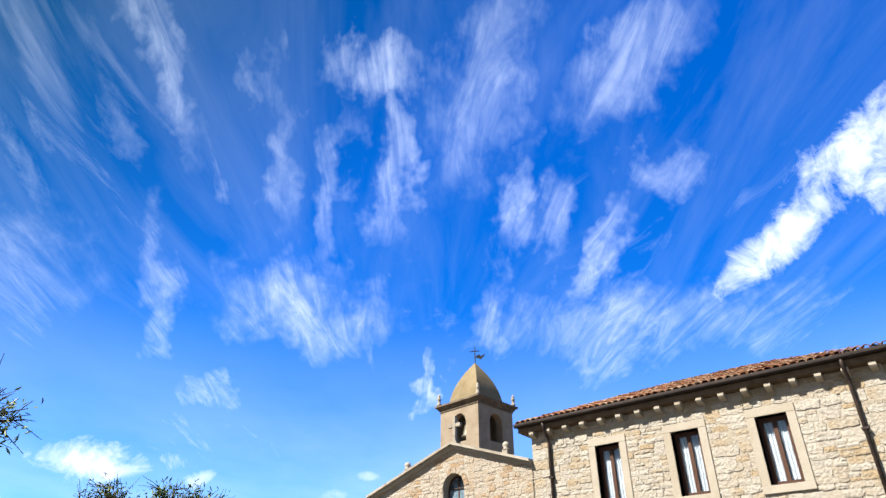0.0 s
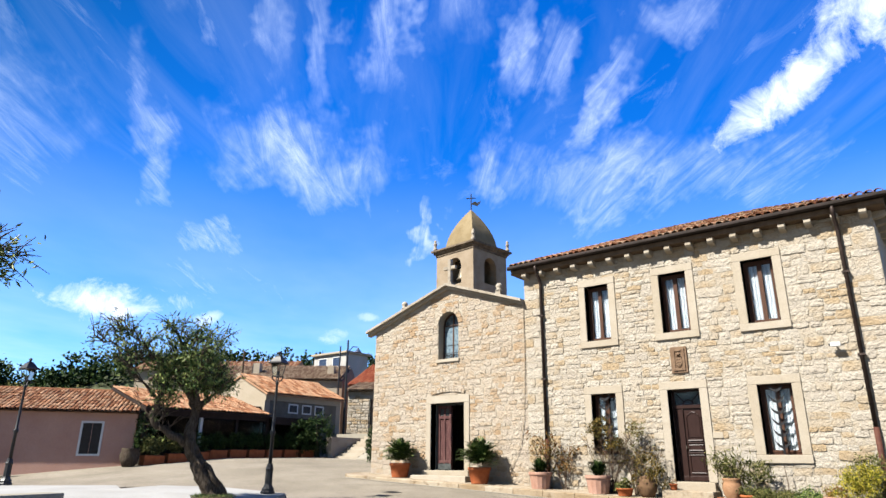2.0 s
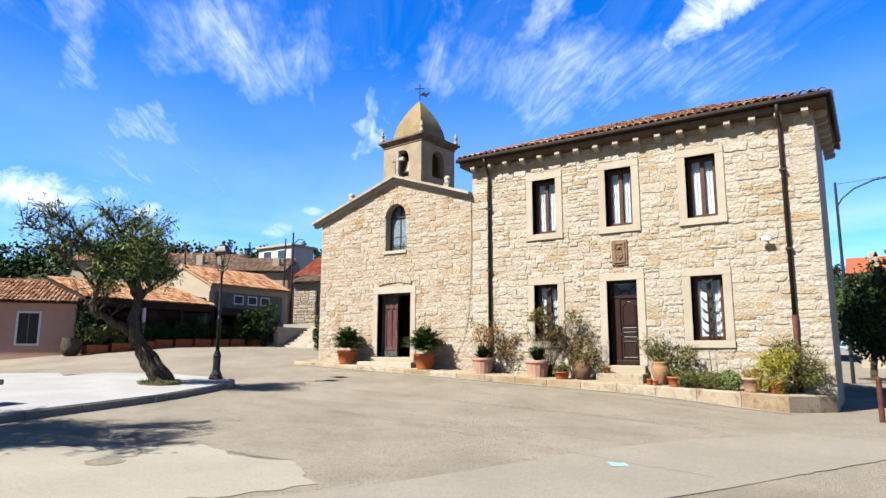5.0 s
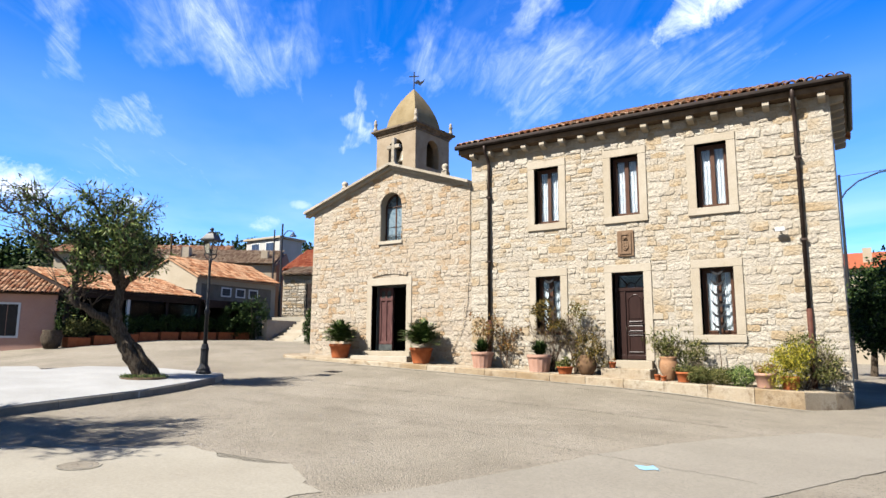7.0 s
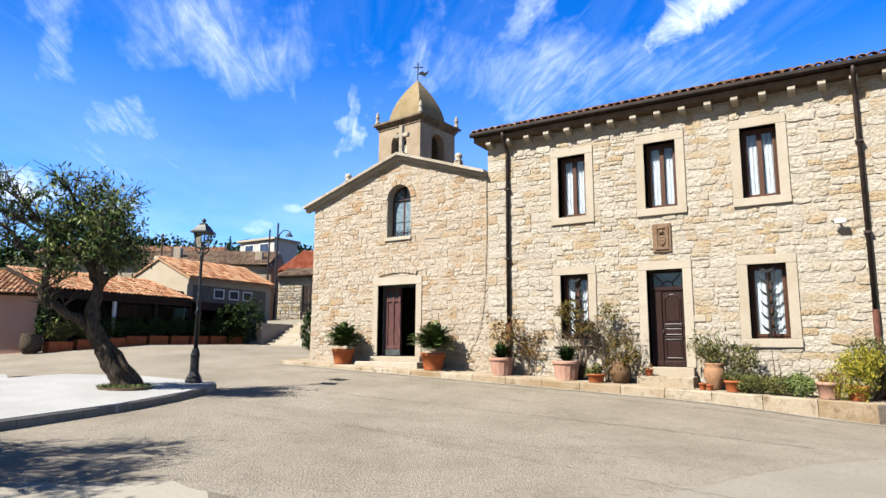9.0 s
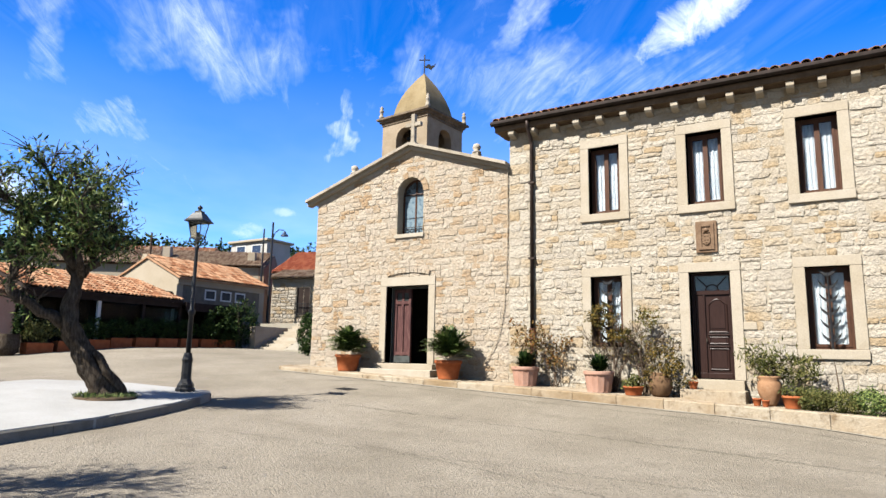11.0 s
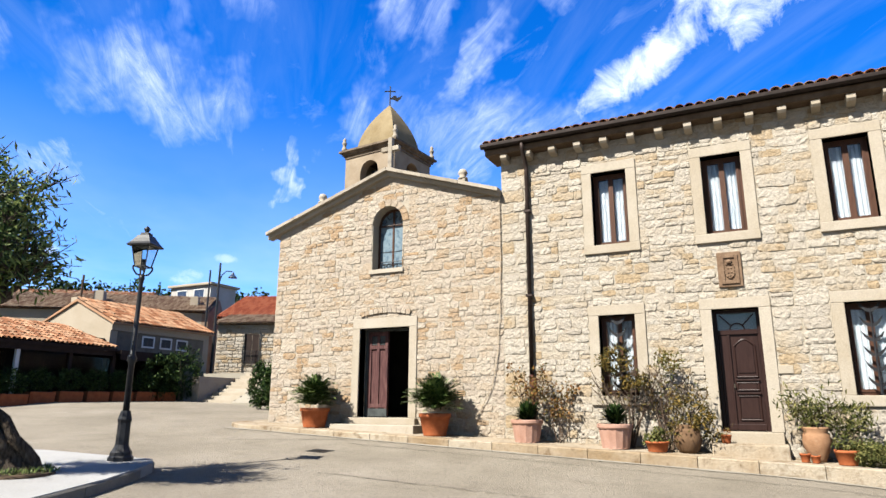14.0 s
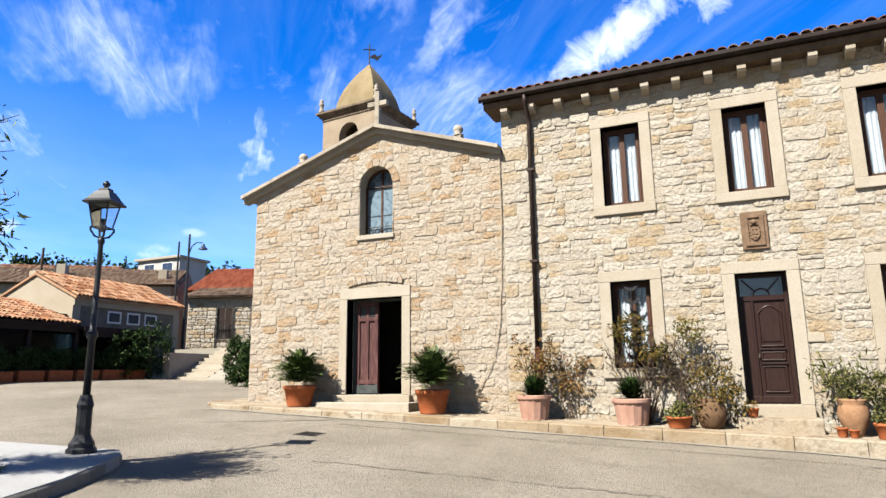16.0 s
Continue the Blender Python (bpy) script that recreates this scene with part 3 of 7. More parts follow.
# ---- tower ----
def tower():
    x0, x1, y0, y1, top = -16.05, -13.29, 8.2, 10.96, 11.92
    cx, cy = (x0 + x1) / 2, (y0 + y1) / 2
    t = thing("bell_tower", "square stone bell tower with a pointed dome", "tower", (cx, cy, 0.5))
    base, th, ow, spring = 10.12, 0.4, 0.50, 11.12
    part("shaft", boxes((x0, x1, y0, y1, 0, base)), TOWER, t, "sandy stone tower shaft")
    for face in range(4):
        bm = bmesh.new()
        half = (x1 - x0) / 2
        a = half - th if face % 2 else half
        if face < 2:
            box(bm, -a, a, half - th, half, base, top)
            bmesh.ops.transform(bm, matrix=pose(cx, cy, 0, 0, 0, 90 * face), verts=bm.verts)
            part("belfry_wall", bm, TOWER, t, "plain belfry back wall")
            continue
        box(bm, -a, -ow, half - th, half, base, top)
        box(bm, ow, a, half - th, half, base, top)
        n = 12
        for i in range(n):
            p, q = -ow + 2 * ow * i / n, -ow + 2 * ow * (i + 1) / n
            zp, zq = (spring + math.sqrt(max(0, ow * ow - s * s)) for s in (p, q))
            prism(bm, [(p, zp), (q, zq), (q, top), (p, top)], "y", half - th, half)
        bm = weld(bm)
        bmesh.ops.transform(bm, matrix=pose(cx, cy, 0, 0, 0, 90 * face), verts=bm.verts)
        part("belfry_wall", bm, TOWER, t, "belfry wall with a round-arched opening")
    h = (x1 - x0) / 2
    bm = bmesh.new()
    lathe(bm, (cx, cy, top), [(h + 0.04, 0), (h + 0.04, 0.10), (h + 0.12, 0.14), (h + 0.12, 0.20), (h + 0.24, 0.27), (h + 0.24, 0.36), (h - 0.1, 0.40)], 4, True)
    part("cornice", bm, CORNICE, t, "moulded dark weathered cornice")
    bm = bmesh.new()
    rise, base_r = 2.50, h * 0.74
    prof = [(h * 0.80, 0.36), (h * 0.78, 0.42)] + [(base_r * (1 - (i / 16) ** 1.8) + 0.012, 0.42 + rise * i / 16) for i in range(17)]
    lathe(bm, (cx, cy, top), prof, 4, True)
    part("dome", bm, DOME, t, "ribbed ochre rendered dome")
    for sx in (-1, 1):
        for sy in (-1, 1):
            bm = bmesh.new()
            lathe(bm, (cx + sx * (h + 0.06), cy + sy * (h + 0.06), top + 0.36), [(0.12, 0), (0.12, 0.16), (0.08, 0.20), (0.08, 0.34), (0.11, 0.38), (0.11, 0.44), (0.06, 0.5), (0.09, 0.58), (0.02, 0.68)], 10)
            part("pinnacle", bm, COPING, t, "", True)
    z = top + 2.76
    bm = bmesh.new()
    rod(bm, (cx, cy, z), (cx, cy, z + 1.15), 0.03)
    rod(bm, (cx - 0.22, cy - 0.15, z + 0.88), (cx + 0.22, cy + 0.15, z + 0.88), 0.03)
    part("iron_cross", bm, IRON, t, "rusty iron cross")
    bm = bmesh.new()
    prism(bm, [(0.03, 0), (0.2, -0.03), (0.36, -0.12), (0.42, -0.02), (0.5, 0.04), (0.58, 0.24), (0.46, 0.14), (0.34, 0.10), (0.24, 0.20), (0.14, 0.16), (0.03, 0.05)], "y", -0.012, 0.012)
    bmesh.ops.transform(bm, matrix=pose(cx, cy, z + 0.48, 0, 0, 38), verts=bm.verts)
    part("weather_vane", bm, IRON, t, "thin wavy sheet-iron weather vane")
    bell = thing("church_bell", "bronze church bell hung in the belfry arch", "bell", (cx, cy - 0.75, 11.2))
    bm = bmesh.new()
    lathe(bm, (cx, cy - 0.75, 10.44), [(0.38, 0), (0.40, 0.03), (0.30, 0.20), (0.23, 0.48), (0.20, 0.64), (0.11, 0.74), (0.03, 0.77)], 20)
    part("bell_body", bm, BRONZE, bell, "", True)
    part("yoke", boxes((cx - 0.38, cx + 0.38, cy - 0.82, cy - 0.68, 11.2, 11.34), bevel=0.02), IRON, bell, "grey wooden bell yoke")
    bm = bmesh.new()
    rod(bm, (cx, cy - 0.75, 10.95), (cx, cy - 0.75, 10.55), 0.025)
    lathe(bm, (cx, cy - 0.75, 10.46), [(0.02, 0), (0.07, 0.06), (0.02, 0.13)], 10)
    part("clapper", bm, IRON, bell)
    t.rotation_euler = (0, 0, radians(-6))


tower()


# ---- windows and doors of the facades ----
TR = 0.22        # width of the dressed stone surrounds


def surround(parent, x0, x1, z0, z1, sill=True, top=TR):
    y0, y1 = -0.04, 0.27
    part("lintel", boxes((x0 - TR, x1 + TR, y0, y1, z1, z1 + top), bevel=0.012), TRIM, parent, "dressed pale stone lintel")
    part("jamb", boxes((x0 - TR, x0, y0, y1, z0, z1 - 0.003), bevel=0.012), TRIM, parent)
    part("jamb", boxes((x1, x1 + TR, y0, y1, z0, z1 - 0.003), bevel=0.012), TRIM, parent)
    if sill:
        part("sill", boxes((x0 - TR - 0.01, x1 + TR + 0.01, y0 - 0.03, y1 + 0.06, z0 - 0.20, z0 - 0.003), bevel=0.015), TRIM, parent, "pale stone window sill")


def curtain(x0, x1, z0, z1, y):
    bm = bmesh.new()
    n = 26
    cols = []
    for i in range(n + 1):
        x = x0 + (x1 - x0) * i / n
        cols.append([bm.verts.new((x, y + 0.012 * math.sin(i * 0.9) + 0.008 * noise.noise((x * 9, z, 1)), z)) for z in (z0, (z0 + z1) / 2, z1)])
    for a, b in zip(cols, cols[1:]):
        for k in range(2):
            bm.faces.new((a[k], b[k], b[k + 1], a[k + 1]))
    bmesh.ops.solidify(bm, geom=bm.faces[:], thickness=0.004)
    return bm


def casement(x0, x1, z0, z1, ornament):
    """A two-leaf wooden window in its stone surround."""
    y = 0.24
    xm = (x0 + x1) / 2
    f = 0.06
    bm = boxes((x0, x0 + f, y, y + 0.07, z0, z1), (x1 - f, x1, y, y + 0.07, z0, z1), (x0 + f, x1 - f, y, y + 0.07, z1 - f, z1), (x0 + f, x1 - f, y, y + 0.07, z0, z0 + f))
    w = part("window", bm, WOOD, rectory, "brown wooden casement window with white curtains")
    for a, b, hinge in ((x0 + f, xm, -1), (xm, x1 - f, 1)):
        s = 0.055
        bm = boxes((a, a + s, y - 0.02, y + 0.05, z0 + f, z1 - f), (b - s, b, y - 0.02, y + 0.05, z0 + f, z1 - f), (a + s, b - s, y - 0.02, y + 0.05, z1 - f - s, z1 - f), (a + s, b - s, y - 0.02, y + 0.05, z0 + f, z0 + f + s))
        part("sash", bm, WOOD, w)
        pane = part("pane", boxes((a + s - 0.01, b - s + 0.01, y + 0.01, y + 0.016, z0 + f + s - 0.01, z1 - f - s + 0.01)), PANE, w, "clear glass pane")
        pane.visible_shadow = False
        part("curtain", curtain(a + 0.02, b - 0.02, z0 + 0.02, z1 - 0.02, y + 0.075), CURTAIN, w, "white net curtain")
    part("window_board", boxes((x0, x1, y + 0.07, 0.45, z0 - 0.02, z0 + 0.004)), TRIM, w)
    surround(w, x0, x1, z0, z1)
    if ornament:
        bm = bmesh.new()
        rod(bm, (xm, 0.06, z0), (xm, 0.06, z1 - 0.12), 0.028, 0.012)
        for k in range(6):
            zz = z0 + 0.12 + k * (z1 - z0 - 0.35) / 5
            for sgn in (-1, 1):
                pts = [(0, 0.02), (0.08, 0.05), (0.15, 0.13), (0.19, 0.24), (0.12, 0.16), (0.06, 0.11), (0, 0.09)]
                prism(bm, [(xm + sgn * p, zz + q) for p, q in (pts if sgn > 0 else pts[::-1])], "y", 0.052, 0.068)
        part("leaf_grille", bm, IRON, w, "dark wrought-iron leaf ornament")


for a, b in W_UP:
    casement(a, b, *Z_UP, False)
for a, b in W_LOW:
    casement(a, b, *Z_LOW, True)


def rectory_door():
    x0, x1, z0, z1 = R_DOOR
    zt, y = 2.56, 0.27
    d = part("door", boxes((x0, x0 + 0.07, y, y + 0.09, z0, z1), (x1 - 0.07, x1, y, y + 0.09, z0, z1), (x0 + 0.07, x1 - 0.07, y, y + 0.09, z1 - 0.06, z1), (x0 + 0.07, x1 - 0.07, y - 0.02, y + 0.09, zt - 0.04, zt + 0.05)), DOOR_R, rectory, "dark brown panelled front door with fanlight")
    a, b = x0 + 0.075, x1 - 0.075
    part("leaf", boxes((a, b, y + 0.02, y + 0.07, z0 + 0.02, zt - 0.045)), DOOR_R, d)
    split = a + 0.17
    part("fixed_leaf", boxes((a, split, y + 0.0, y + 0.02, z0 + 0.02, zt - 0.05), bevel=0.006), DOOR_R, d, "narrow fixed door leaf")
    part("meeting_stile", boxes((split, split + 0.035, y - 0.022, y + 0.02, z0 + 0.02, zt - 0.05), bevel=0.008), DOOR_R, d)
    xa, xb = split + 0.10, b - 0.07
    arch = [(xb - (xb - xa) * i / 12, 2.28 + 0.13 * math.sin(math.pi * i / 12)) for i in range(13)]
    for outline in ([(xa, 1.66), (xb, 1.66)] + arch, [(xa, 1.40), (xb, 1.40), (xb, 1.54), (xa, 1.54)], [(xa, 0.82), (xb, 0.82), (xb, 1.28), (xa, 1.28)]):
        bm = bmesh.new()
        for p, q in zip(outline, outline[1:] + outline[:1]):
            rod(bm, (p[0], y + 0.012, p[1]), (q[0], y + 0.012, q[1]), 0.02, n=8)
        mp = (sum(p[0] for p in outline) / len(outline), sum(p[1] for p in outline) / len(outline))
        part("panel_moulding", bm, DOOR_R, d)
        bm = bmesh.new()
        prism(bm, [(mp[0] + (p - mp[0]) * 0.80, mp[1] + (q - mp[1]) * 0.86) for p, q in outline], "y", y + 0.002, y + 0.022)
        part("raised_panel", bm, DOOR_R, d)
    for zz in (1.335, 1.60):
        part("ledge", boxes((xa - 0.03, xb + 0.03, y - 0.03, y + 0.02, zz - 0.018, zz + 0.018), bevel=0.008), DOOR_R, d)
    part("kickboard", boxes((a, b, y - 0.01, y + 0.02, z0 + 0.02, z0 + 0.14), bevel=0.01), DOOR_R, d)
    bm = bmesh.new()
    rod(bm, (split + 0.05, y + 0.02, 1.47), (split + 0.05, y - 0.05, 1.47), 0.014)
    rod(bm, (split + 0.05, y - 0.05, 1.44), (split + 0.05, y - 0.05, 1.52), 0.011)
    part("handle", bm, BRONZE, d, "small brass door handle")
    g = part("fanlight_pane", boxes((x0 + 0.07, x1 - 0.07, y + 0.04, y + 0.048, zt + 0.05, z1 - 0.06)), PANE, d, "glass fanlight pane")
    part("fanlight_blind", boxes((x0 + 0.07, x1 - 0.07, y + 0.10, y + 0.11, zt + 0.05, z1 - 0.06)), material("grey_blind", [(0.109, 0.134, 0.154), (0.149, 0.174, 0.189)], 0.8), d, "grey-blue blind behind the fanlight")
    xm = (x0 + x1) / 2
    bm = bmesh.new()
    arc = [(xm + 0.14 * math.cos(math.pi * i / 10), y + 0.02, zt + 0.05 + 0.14 * math.sin(math.pi * i / 10)) for i in range(11)]
    tube(bm, arc, [0.016] * 11, 6)
    for ang in (40, 140):
        c, s = math.cos(radians(ang)), math.sin(radians(ang))
        rod(bm, (xm + 0.14 * c, y + 0.02, zt + 0.05 + 0.14 * s), (xm + 0.42 * c, y + 0.02, zt + 0.05 + 0.5 * s), 0.015)
    part("fanlight_bars", bm, DOOR_R, d)
    surround(d, x0, x1, 0.6, z1, False)
    for side in (x0 - TR - 0.27, x1 + TR):
        part("bond_stone", boxes((side + 0.003, side + 0.27, -0.04, 0.1, 1.70, 1.86), bevel=0.012), TRIM, d)


rectory_door()


def church_door():
    x0, x1, z0, z1 = C_DOOR
    xm, y = -8.80, 0.28
    d = part("church_door", boxes((x0, x0 + 0.09, y, y + 0.10, z0, z1), (x1 - 0.06, x1, y, y + 0.10, z0, z1), (x0 + 0.09, x1 - 0.06, y, y + 0.10, z1 - 0.06, z1)), DOOR_G, church, "weathered red wooden church door with one leaf open")
    a, b = x0 + 0.09, xm
    part("leaf", boxes((a, b, y + 0.03, y + 0.08, z0 + 0.02, z1 - 0.06)), DOOR_C, d, "closed door leaf of weathered red boards")
    mid = (a + b) / 2
    for p, q in ((a, a + 0.09), (mid - 0.04, mid + 0.04), (b - 0.09, b)):
        part("stile", boxes((p, q, y - 0.005, y + 0.03, z0 + 0.02, z1 - 0.06), bevel=0.008), DOOR_C, d)
    for zz in (z1 - 0.17, 2.50, z0 + 0.24):
        part("rail", boxes((a, b, y - 0.008, y + 0.028, zz, zz + 0.10), bevel=0.008), DOOR_C, d)
    for p in (a + 0.10, mid + 0.05):
        part("upper_panel", boxes((p, p + 0.22, y + 0.012, y + 0.035, 2.61, 2.84), bevel=0.008), DOOR_G, d, "grey-green worn panel")
    part("kickboard", boxes((a, b, y - 0.015, y + 0.02, z0 + 0.02, z0 + 0.22), bevel=0.008), DOOR_G, d, "grey worn kickboard")
    part("open_leaf", boxes((x1 - 0.10, x1 - 0.04, y + 0.11, y + 0.78, z0 + 0.02, z1 - 0.06), bevel=0.01), DOOR_C, d, "door leaf swung open inwards")
    # added near-black board inside the door, stands in for the unlit nave
    part("dark_backing", boxes((x0 - 0.6, x1 + 0.6, 2.2, 2.26, z0, 3.6)), DARK, d, "added near-black board standing in for the unlit interior")
    part("notice", boxes((-8.34, -8.18, 2.185, 2.198, 1.95, 2.12)), WHITE_PAINT, d, "white paper notice")
    surround(d, x0, x1, z0, z1, False, 0.26)


church_door()


def church_window():
    x0, x1, z0, zs = C_WIN
    xm, r, y = (x0 + x1) / 2, (x1 - x0) / 2, 0.30
    outer = [(xm + r * math.cos(math.pi * i / 16), zs + r * math.sin(math.pi * i / 16)) for i in range(17)]

    def ring(rw, ya, yb, base):
        bm = bmesh.new()
        inner = [(xm + (r - rw) * math.cos(math.pi * i / 16), zs + (r - rw) * math.sin(math.pi * i / 16)) for i in range(17)]
        o, i = [(x1, base)] + outer + [(x0, base)], [(x1 - rw, base)] + inner + [(x0 + rw, base)]
        for k in range(len(o) - 1):
            prism(bm, [o[k], o[k + 1], i[k + 1], i[k]], "y", ya, yb)
        return weld(bm)

    w = part("arched_window", ring(0.06, y, y + 0.07, z0), WOOD, church, "round-headed dark church window with leaded glass")
    bm = boxes((xm - 0.025, xm + 0.025, y, y + 0.06, z0, zs + r - 0.05))
    part("mullion", bm, WOOD, w)
    part("transom", boxes((x0 + 0.06, x1 - 0.06, y, y + 0.05, zs - 0.02, zs + 0.03)), WOOD, w)
    for a, b in ((x0 + 0.06, xm - 0.025), (xm + 0.025, x1 - 0.06)):
        bm = boxes((a, b, y + 0.02, y + 0.03, z0, zs - 0.02))
        part("pane", bm, LEADED, w, "blue-grey textured glass pane")
        part("glazing_bar", boxes((a, b, y + 0.008, y + 0.02, z0 + (zs - z0) * 0.42, z0 + (zs - z0) * 0.42 + 0.012)), IRON, w)
    bm = bmesh.new()
    f = bm.faces.new([bm.verts.new((p, y + 0.05, q)) for p, q in outer])
    part("fan_pane", bm, LEADED, w)

    def scroll(bm, cx, cz, rr, turn):
        pts = [(cx + rr * (1 - t / 14) * math.cos(turn + t * 0.6), y - 0.03, cz + rr * (1 - t / 14) * math.sin(turn + t * 0.6)) for t in range(12)]
        tube(bm, pts, [0.011] * 12, 5)

    for base, spot in ((zs, lambda sx: zs + (0.13 if abs(sx) > 0.2 else 0.25)), (z0 + 0.25, lambda sx: z0 + 0.12)):
        bm = bmesh.new()
        rod(bm, (x0 + 0.02, y - 0.03, base), (x1 - 0.02, y - 0.03, base), 0.012)
        for sx in (-0.26, -0.09, 0.09, 0.26):
            scroll(bm, xm + sx, spot(sx), 0.10, (2.0 if sx < 0 else 1.0) if base == zs else (0.5 if sx < 0 else 2.5))
        part("scroll_grille", bm, IRON, w, "wrought-iron scrollwork")
    part("sill", boxes((x0 - 0.06, x1 + 0.06, -0.07, 0.3, z0 - 0.12, z0 - 0.003), bevel=0.012), TRIM, w)
    # pale voussoirs and jamb stones round the opening
    n = 9
    for k in range(n):
        a0, a1 = math.pi * k / n + 0.015, math.pi * (k + 1) / n - 0.015
        bm = bmesh.new()
        prism(bm, [(xm + q * math.cos(t), zs + q * math.sin(t)) for q, t in ((r + 0.005, a0), (r + 0.19, a0), (r + 0.19, (a0 + a1) / 2), (r + 0.19, a1), (r + 0.005, a1))], "y", -0.03, 0.2)
        part("arch_stone", bm, STONE_C, w)


LEADED = material("leaded_glass", [(0.043, 0.069, 0.095), (0.095, 0.130, 0.155), (0.130, 0.164, 0.181)], 0.25, 9, 30, 0.4, 18)
church_window()

# ---- plaque, finials, gable cross ----
plq = thing("stone_plaque", "brown carved stone plaque with a coat of arms", "plaque", (-0.45, -0.03, 3.46))
part("backing", boxes((-0.68, -0.22, -0.06, 0.002, 3.46, 4.19), bevel=0.012), PLAQUE, plq)
bm = boxes((-0.62, -0.55, -0.09, -0.055, 3.52, 4.13), (-0.35, -0.28, -0.09, -0.055, 3.52, 4.13), (-0.55, -0.35, -0.09, -0.055, 4.06, 4.13), (-0.55, -0.35, -0.09, -0.055, 3.52, 3.59), bevel=0.01)
part("moulded_rim", bm, PLAQUE, plq)
bm = bmesh.new()
prism(bm, [(-0.45, 3.62), (-0.37, 3.70), (-0.36, 3.88), (-0.54, 3.88), (-0.53, 3.70)], "y", -0.085, -0.055)
for q in range(14):
    a = 2 * math.pi * q / 14
    lathe(bm, (-0.45 + 0.085 * math.cos(a), -0.07, 3.80 + 0.16 * math.sin(a)), [(0.012, -0.02), (0.026, 0), (0.012, 0.02)], 6)
lathe(bm, (-0.45, -0.07, 3.95), [(0.05, 0), (0.06, 0.03), (0.02, 0.08)], 8)
for dx, dz in ((-0.03, 3.75), (0.03, 3.75), (-0.03, 3.84), (0.03, 3.84), (0, 3.69)):
    lathe(bm, (-0.45 + dx, -0.085, dz), [(0.01, -0.018), (0.022, 0), (0.01, 0.018)], 6)
part("shield", bm, PLAQUE, plq, "carved shield with scrolls")

for fx in (-11.1, -6.6):
    zb = church_top(fx) + (0.20 if fx < -9 else 0.10)
    fin = thing("gable_finial", "weathered stone ball finial on the church gable", "finial", (fx, 0.2, zb), "gable finials")
    part("plinth", boxes((fx - 0.11, fx + 0.11, 0.09, 0.31, zb - 0.15, zb + 0.20), bevel=0.015), COPING, fin)
    bm = bmesh.new()
    lathe(bm, (fx, 0.2, zb + 0.20), [(0.13, 0), (0.13, 0.04), (0.07, 0.07), (0.12, 0.14), (0.125, 0.19), (0.09, 0.26), (0.03, 0.29)], 14)
    part("ball", bm, COPING, fin, "", True)
cr = thing("gable_cross", "small grey stone cross on the gable apex", "cross", (-8.820, 0.2, 7.34))
part("base", boxes((-8.980, -8.660, 0.06, 0.34, 7.26, 7.46), bevel=0.02), COPING, cr)
part("upright", boxes((-8.885, -8.755, 0.13, 0.27, 7.46, 8.40), bevel=0.015), COPING, cr)
part("crossbar", boxes((-9.100, -8.889, 0.135, 0.265, 8.00, 8.13), bevel=0.012), COPING, cr)
part("crossbar", boxes((-8.751, -8.540, 0.135, 0.265, 8.00, 8.13), bevel=0.012), COPING, cr)

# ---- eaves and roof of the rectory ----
# slab browned to deepen the shade under the eaves
SOFFIT = material("shaded_eaves", [(0.060, 0.040, 0.024), (0.099, 0.070, 0.048)], 0.9, 4, 30, 0.3, 40)
part("cornice_slab", boxes((RX0 - 0.30, RX1 + 0.32, -0.33, 0.5, 7.125, 7.33), (RX1 - 0.3, RX1 + 0.32, 0.5, R_DEEP + 0.4, 7.125, 7.33)), SOFFIT, rectory, "dark brown eaves slab, its colour holding the roof's shade")


def bracket(m):
    bm = bmesh.new()
    prism(bm, [(0.0, 0.0), (-0.28, 0.0), (-0.30, -0.04), (-0.30, -0.10), (-0.26, -0.15), (-0.10, -0.18), (0.0, -0.19)], "x", -0.08, 0.08)
    bmesh.ops.transform(bm, matrix=m, verts=bm.verts)
    part("eaves_bracket", bm, TRIM, rectory)


for k in range(17):
    bracket(pose(RX0 + 0.17 + k * 0.612, 0, 7.122))
for k in range(8):
    bracket(pose(RX1, 0.25 + k * 0.62, 7.122, 0, 0, 90))
EX0, EX1, EY, EZ, SL = RX0 - 0.34, RX1 + 0.36, -0.36, 7.37, math.tan(radians(22))
RY = R_DEEP / 2
rz = EZ + (RY - EY) * SL
bm = bmesh.new()
hip = RY - EY
v = [bm.verts.new(p) for p in ((EX0, EY, EZ), (EX1, EY, EZ), (EX1, 2 * RY - EY, EZ), (EX0, 2 * RY - EY, EZ), (EX0 + hip, RY, rz), (EX1 - hip, RY, rz))]
for f in ((0, 1, 5, 4), (1, 2, 5), (2, 3, 4, 5), (3, 0, 4), (3, 2, 1, 0)):
    bm.faces.new([v[i] for i in f])
r_roof = part("roof", bm, TILE, rectory, "hipped terracotta roof")


def tile_mesh(length, rad, n=6):
    """A half-round roof tile, its mouth at the origin, rising along +y."""
    bm = bmesh.new()
    rows = []
    for s, k, lift in ((0, 1.0, 0.016), (1, 0.8, 0.0)):
        rows.append([[bm.verts.new((q * k * math.cos(math.pi * i / n), s * length, q * k * math.sin(math.pi * i / n) * 0.8 + lift)) for i in range(n + 1)] for q in (rad, rad - 0.014)])
    for i in range(n):
        bm.faces.new((rows[0][0][i], rows[1][0][i], rows[1][0][i + 1], rows[0][0][i + 1]))
        bm.faces.new((rows[0][1][i + 1], rows[1][1][i + 1], rows[1][1][i], rows[0][1][i]))
        bm.faces.new((rows[0][0][i + 1], rows[0][1][i + 1], rows[0][1][i], rows[0][0][i]))
    me = bpy.data.meshes.new("roof_tile")
    bm.to_mesh(me)
    bm.free()
    me.materials.append(TILE)
    return me


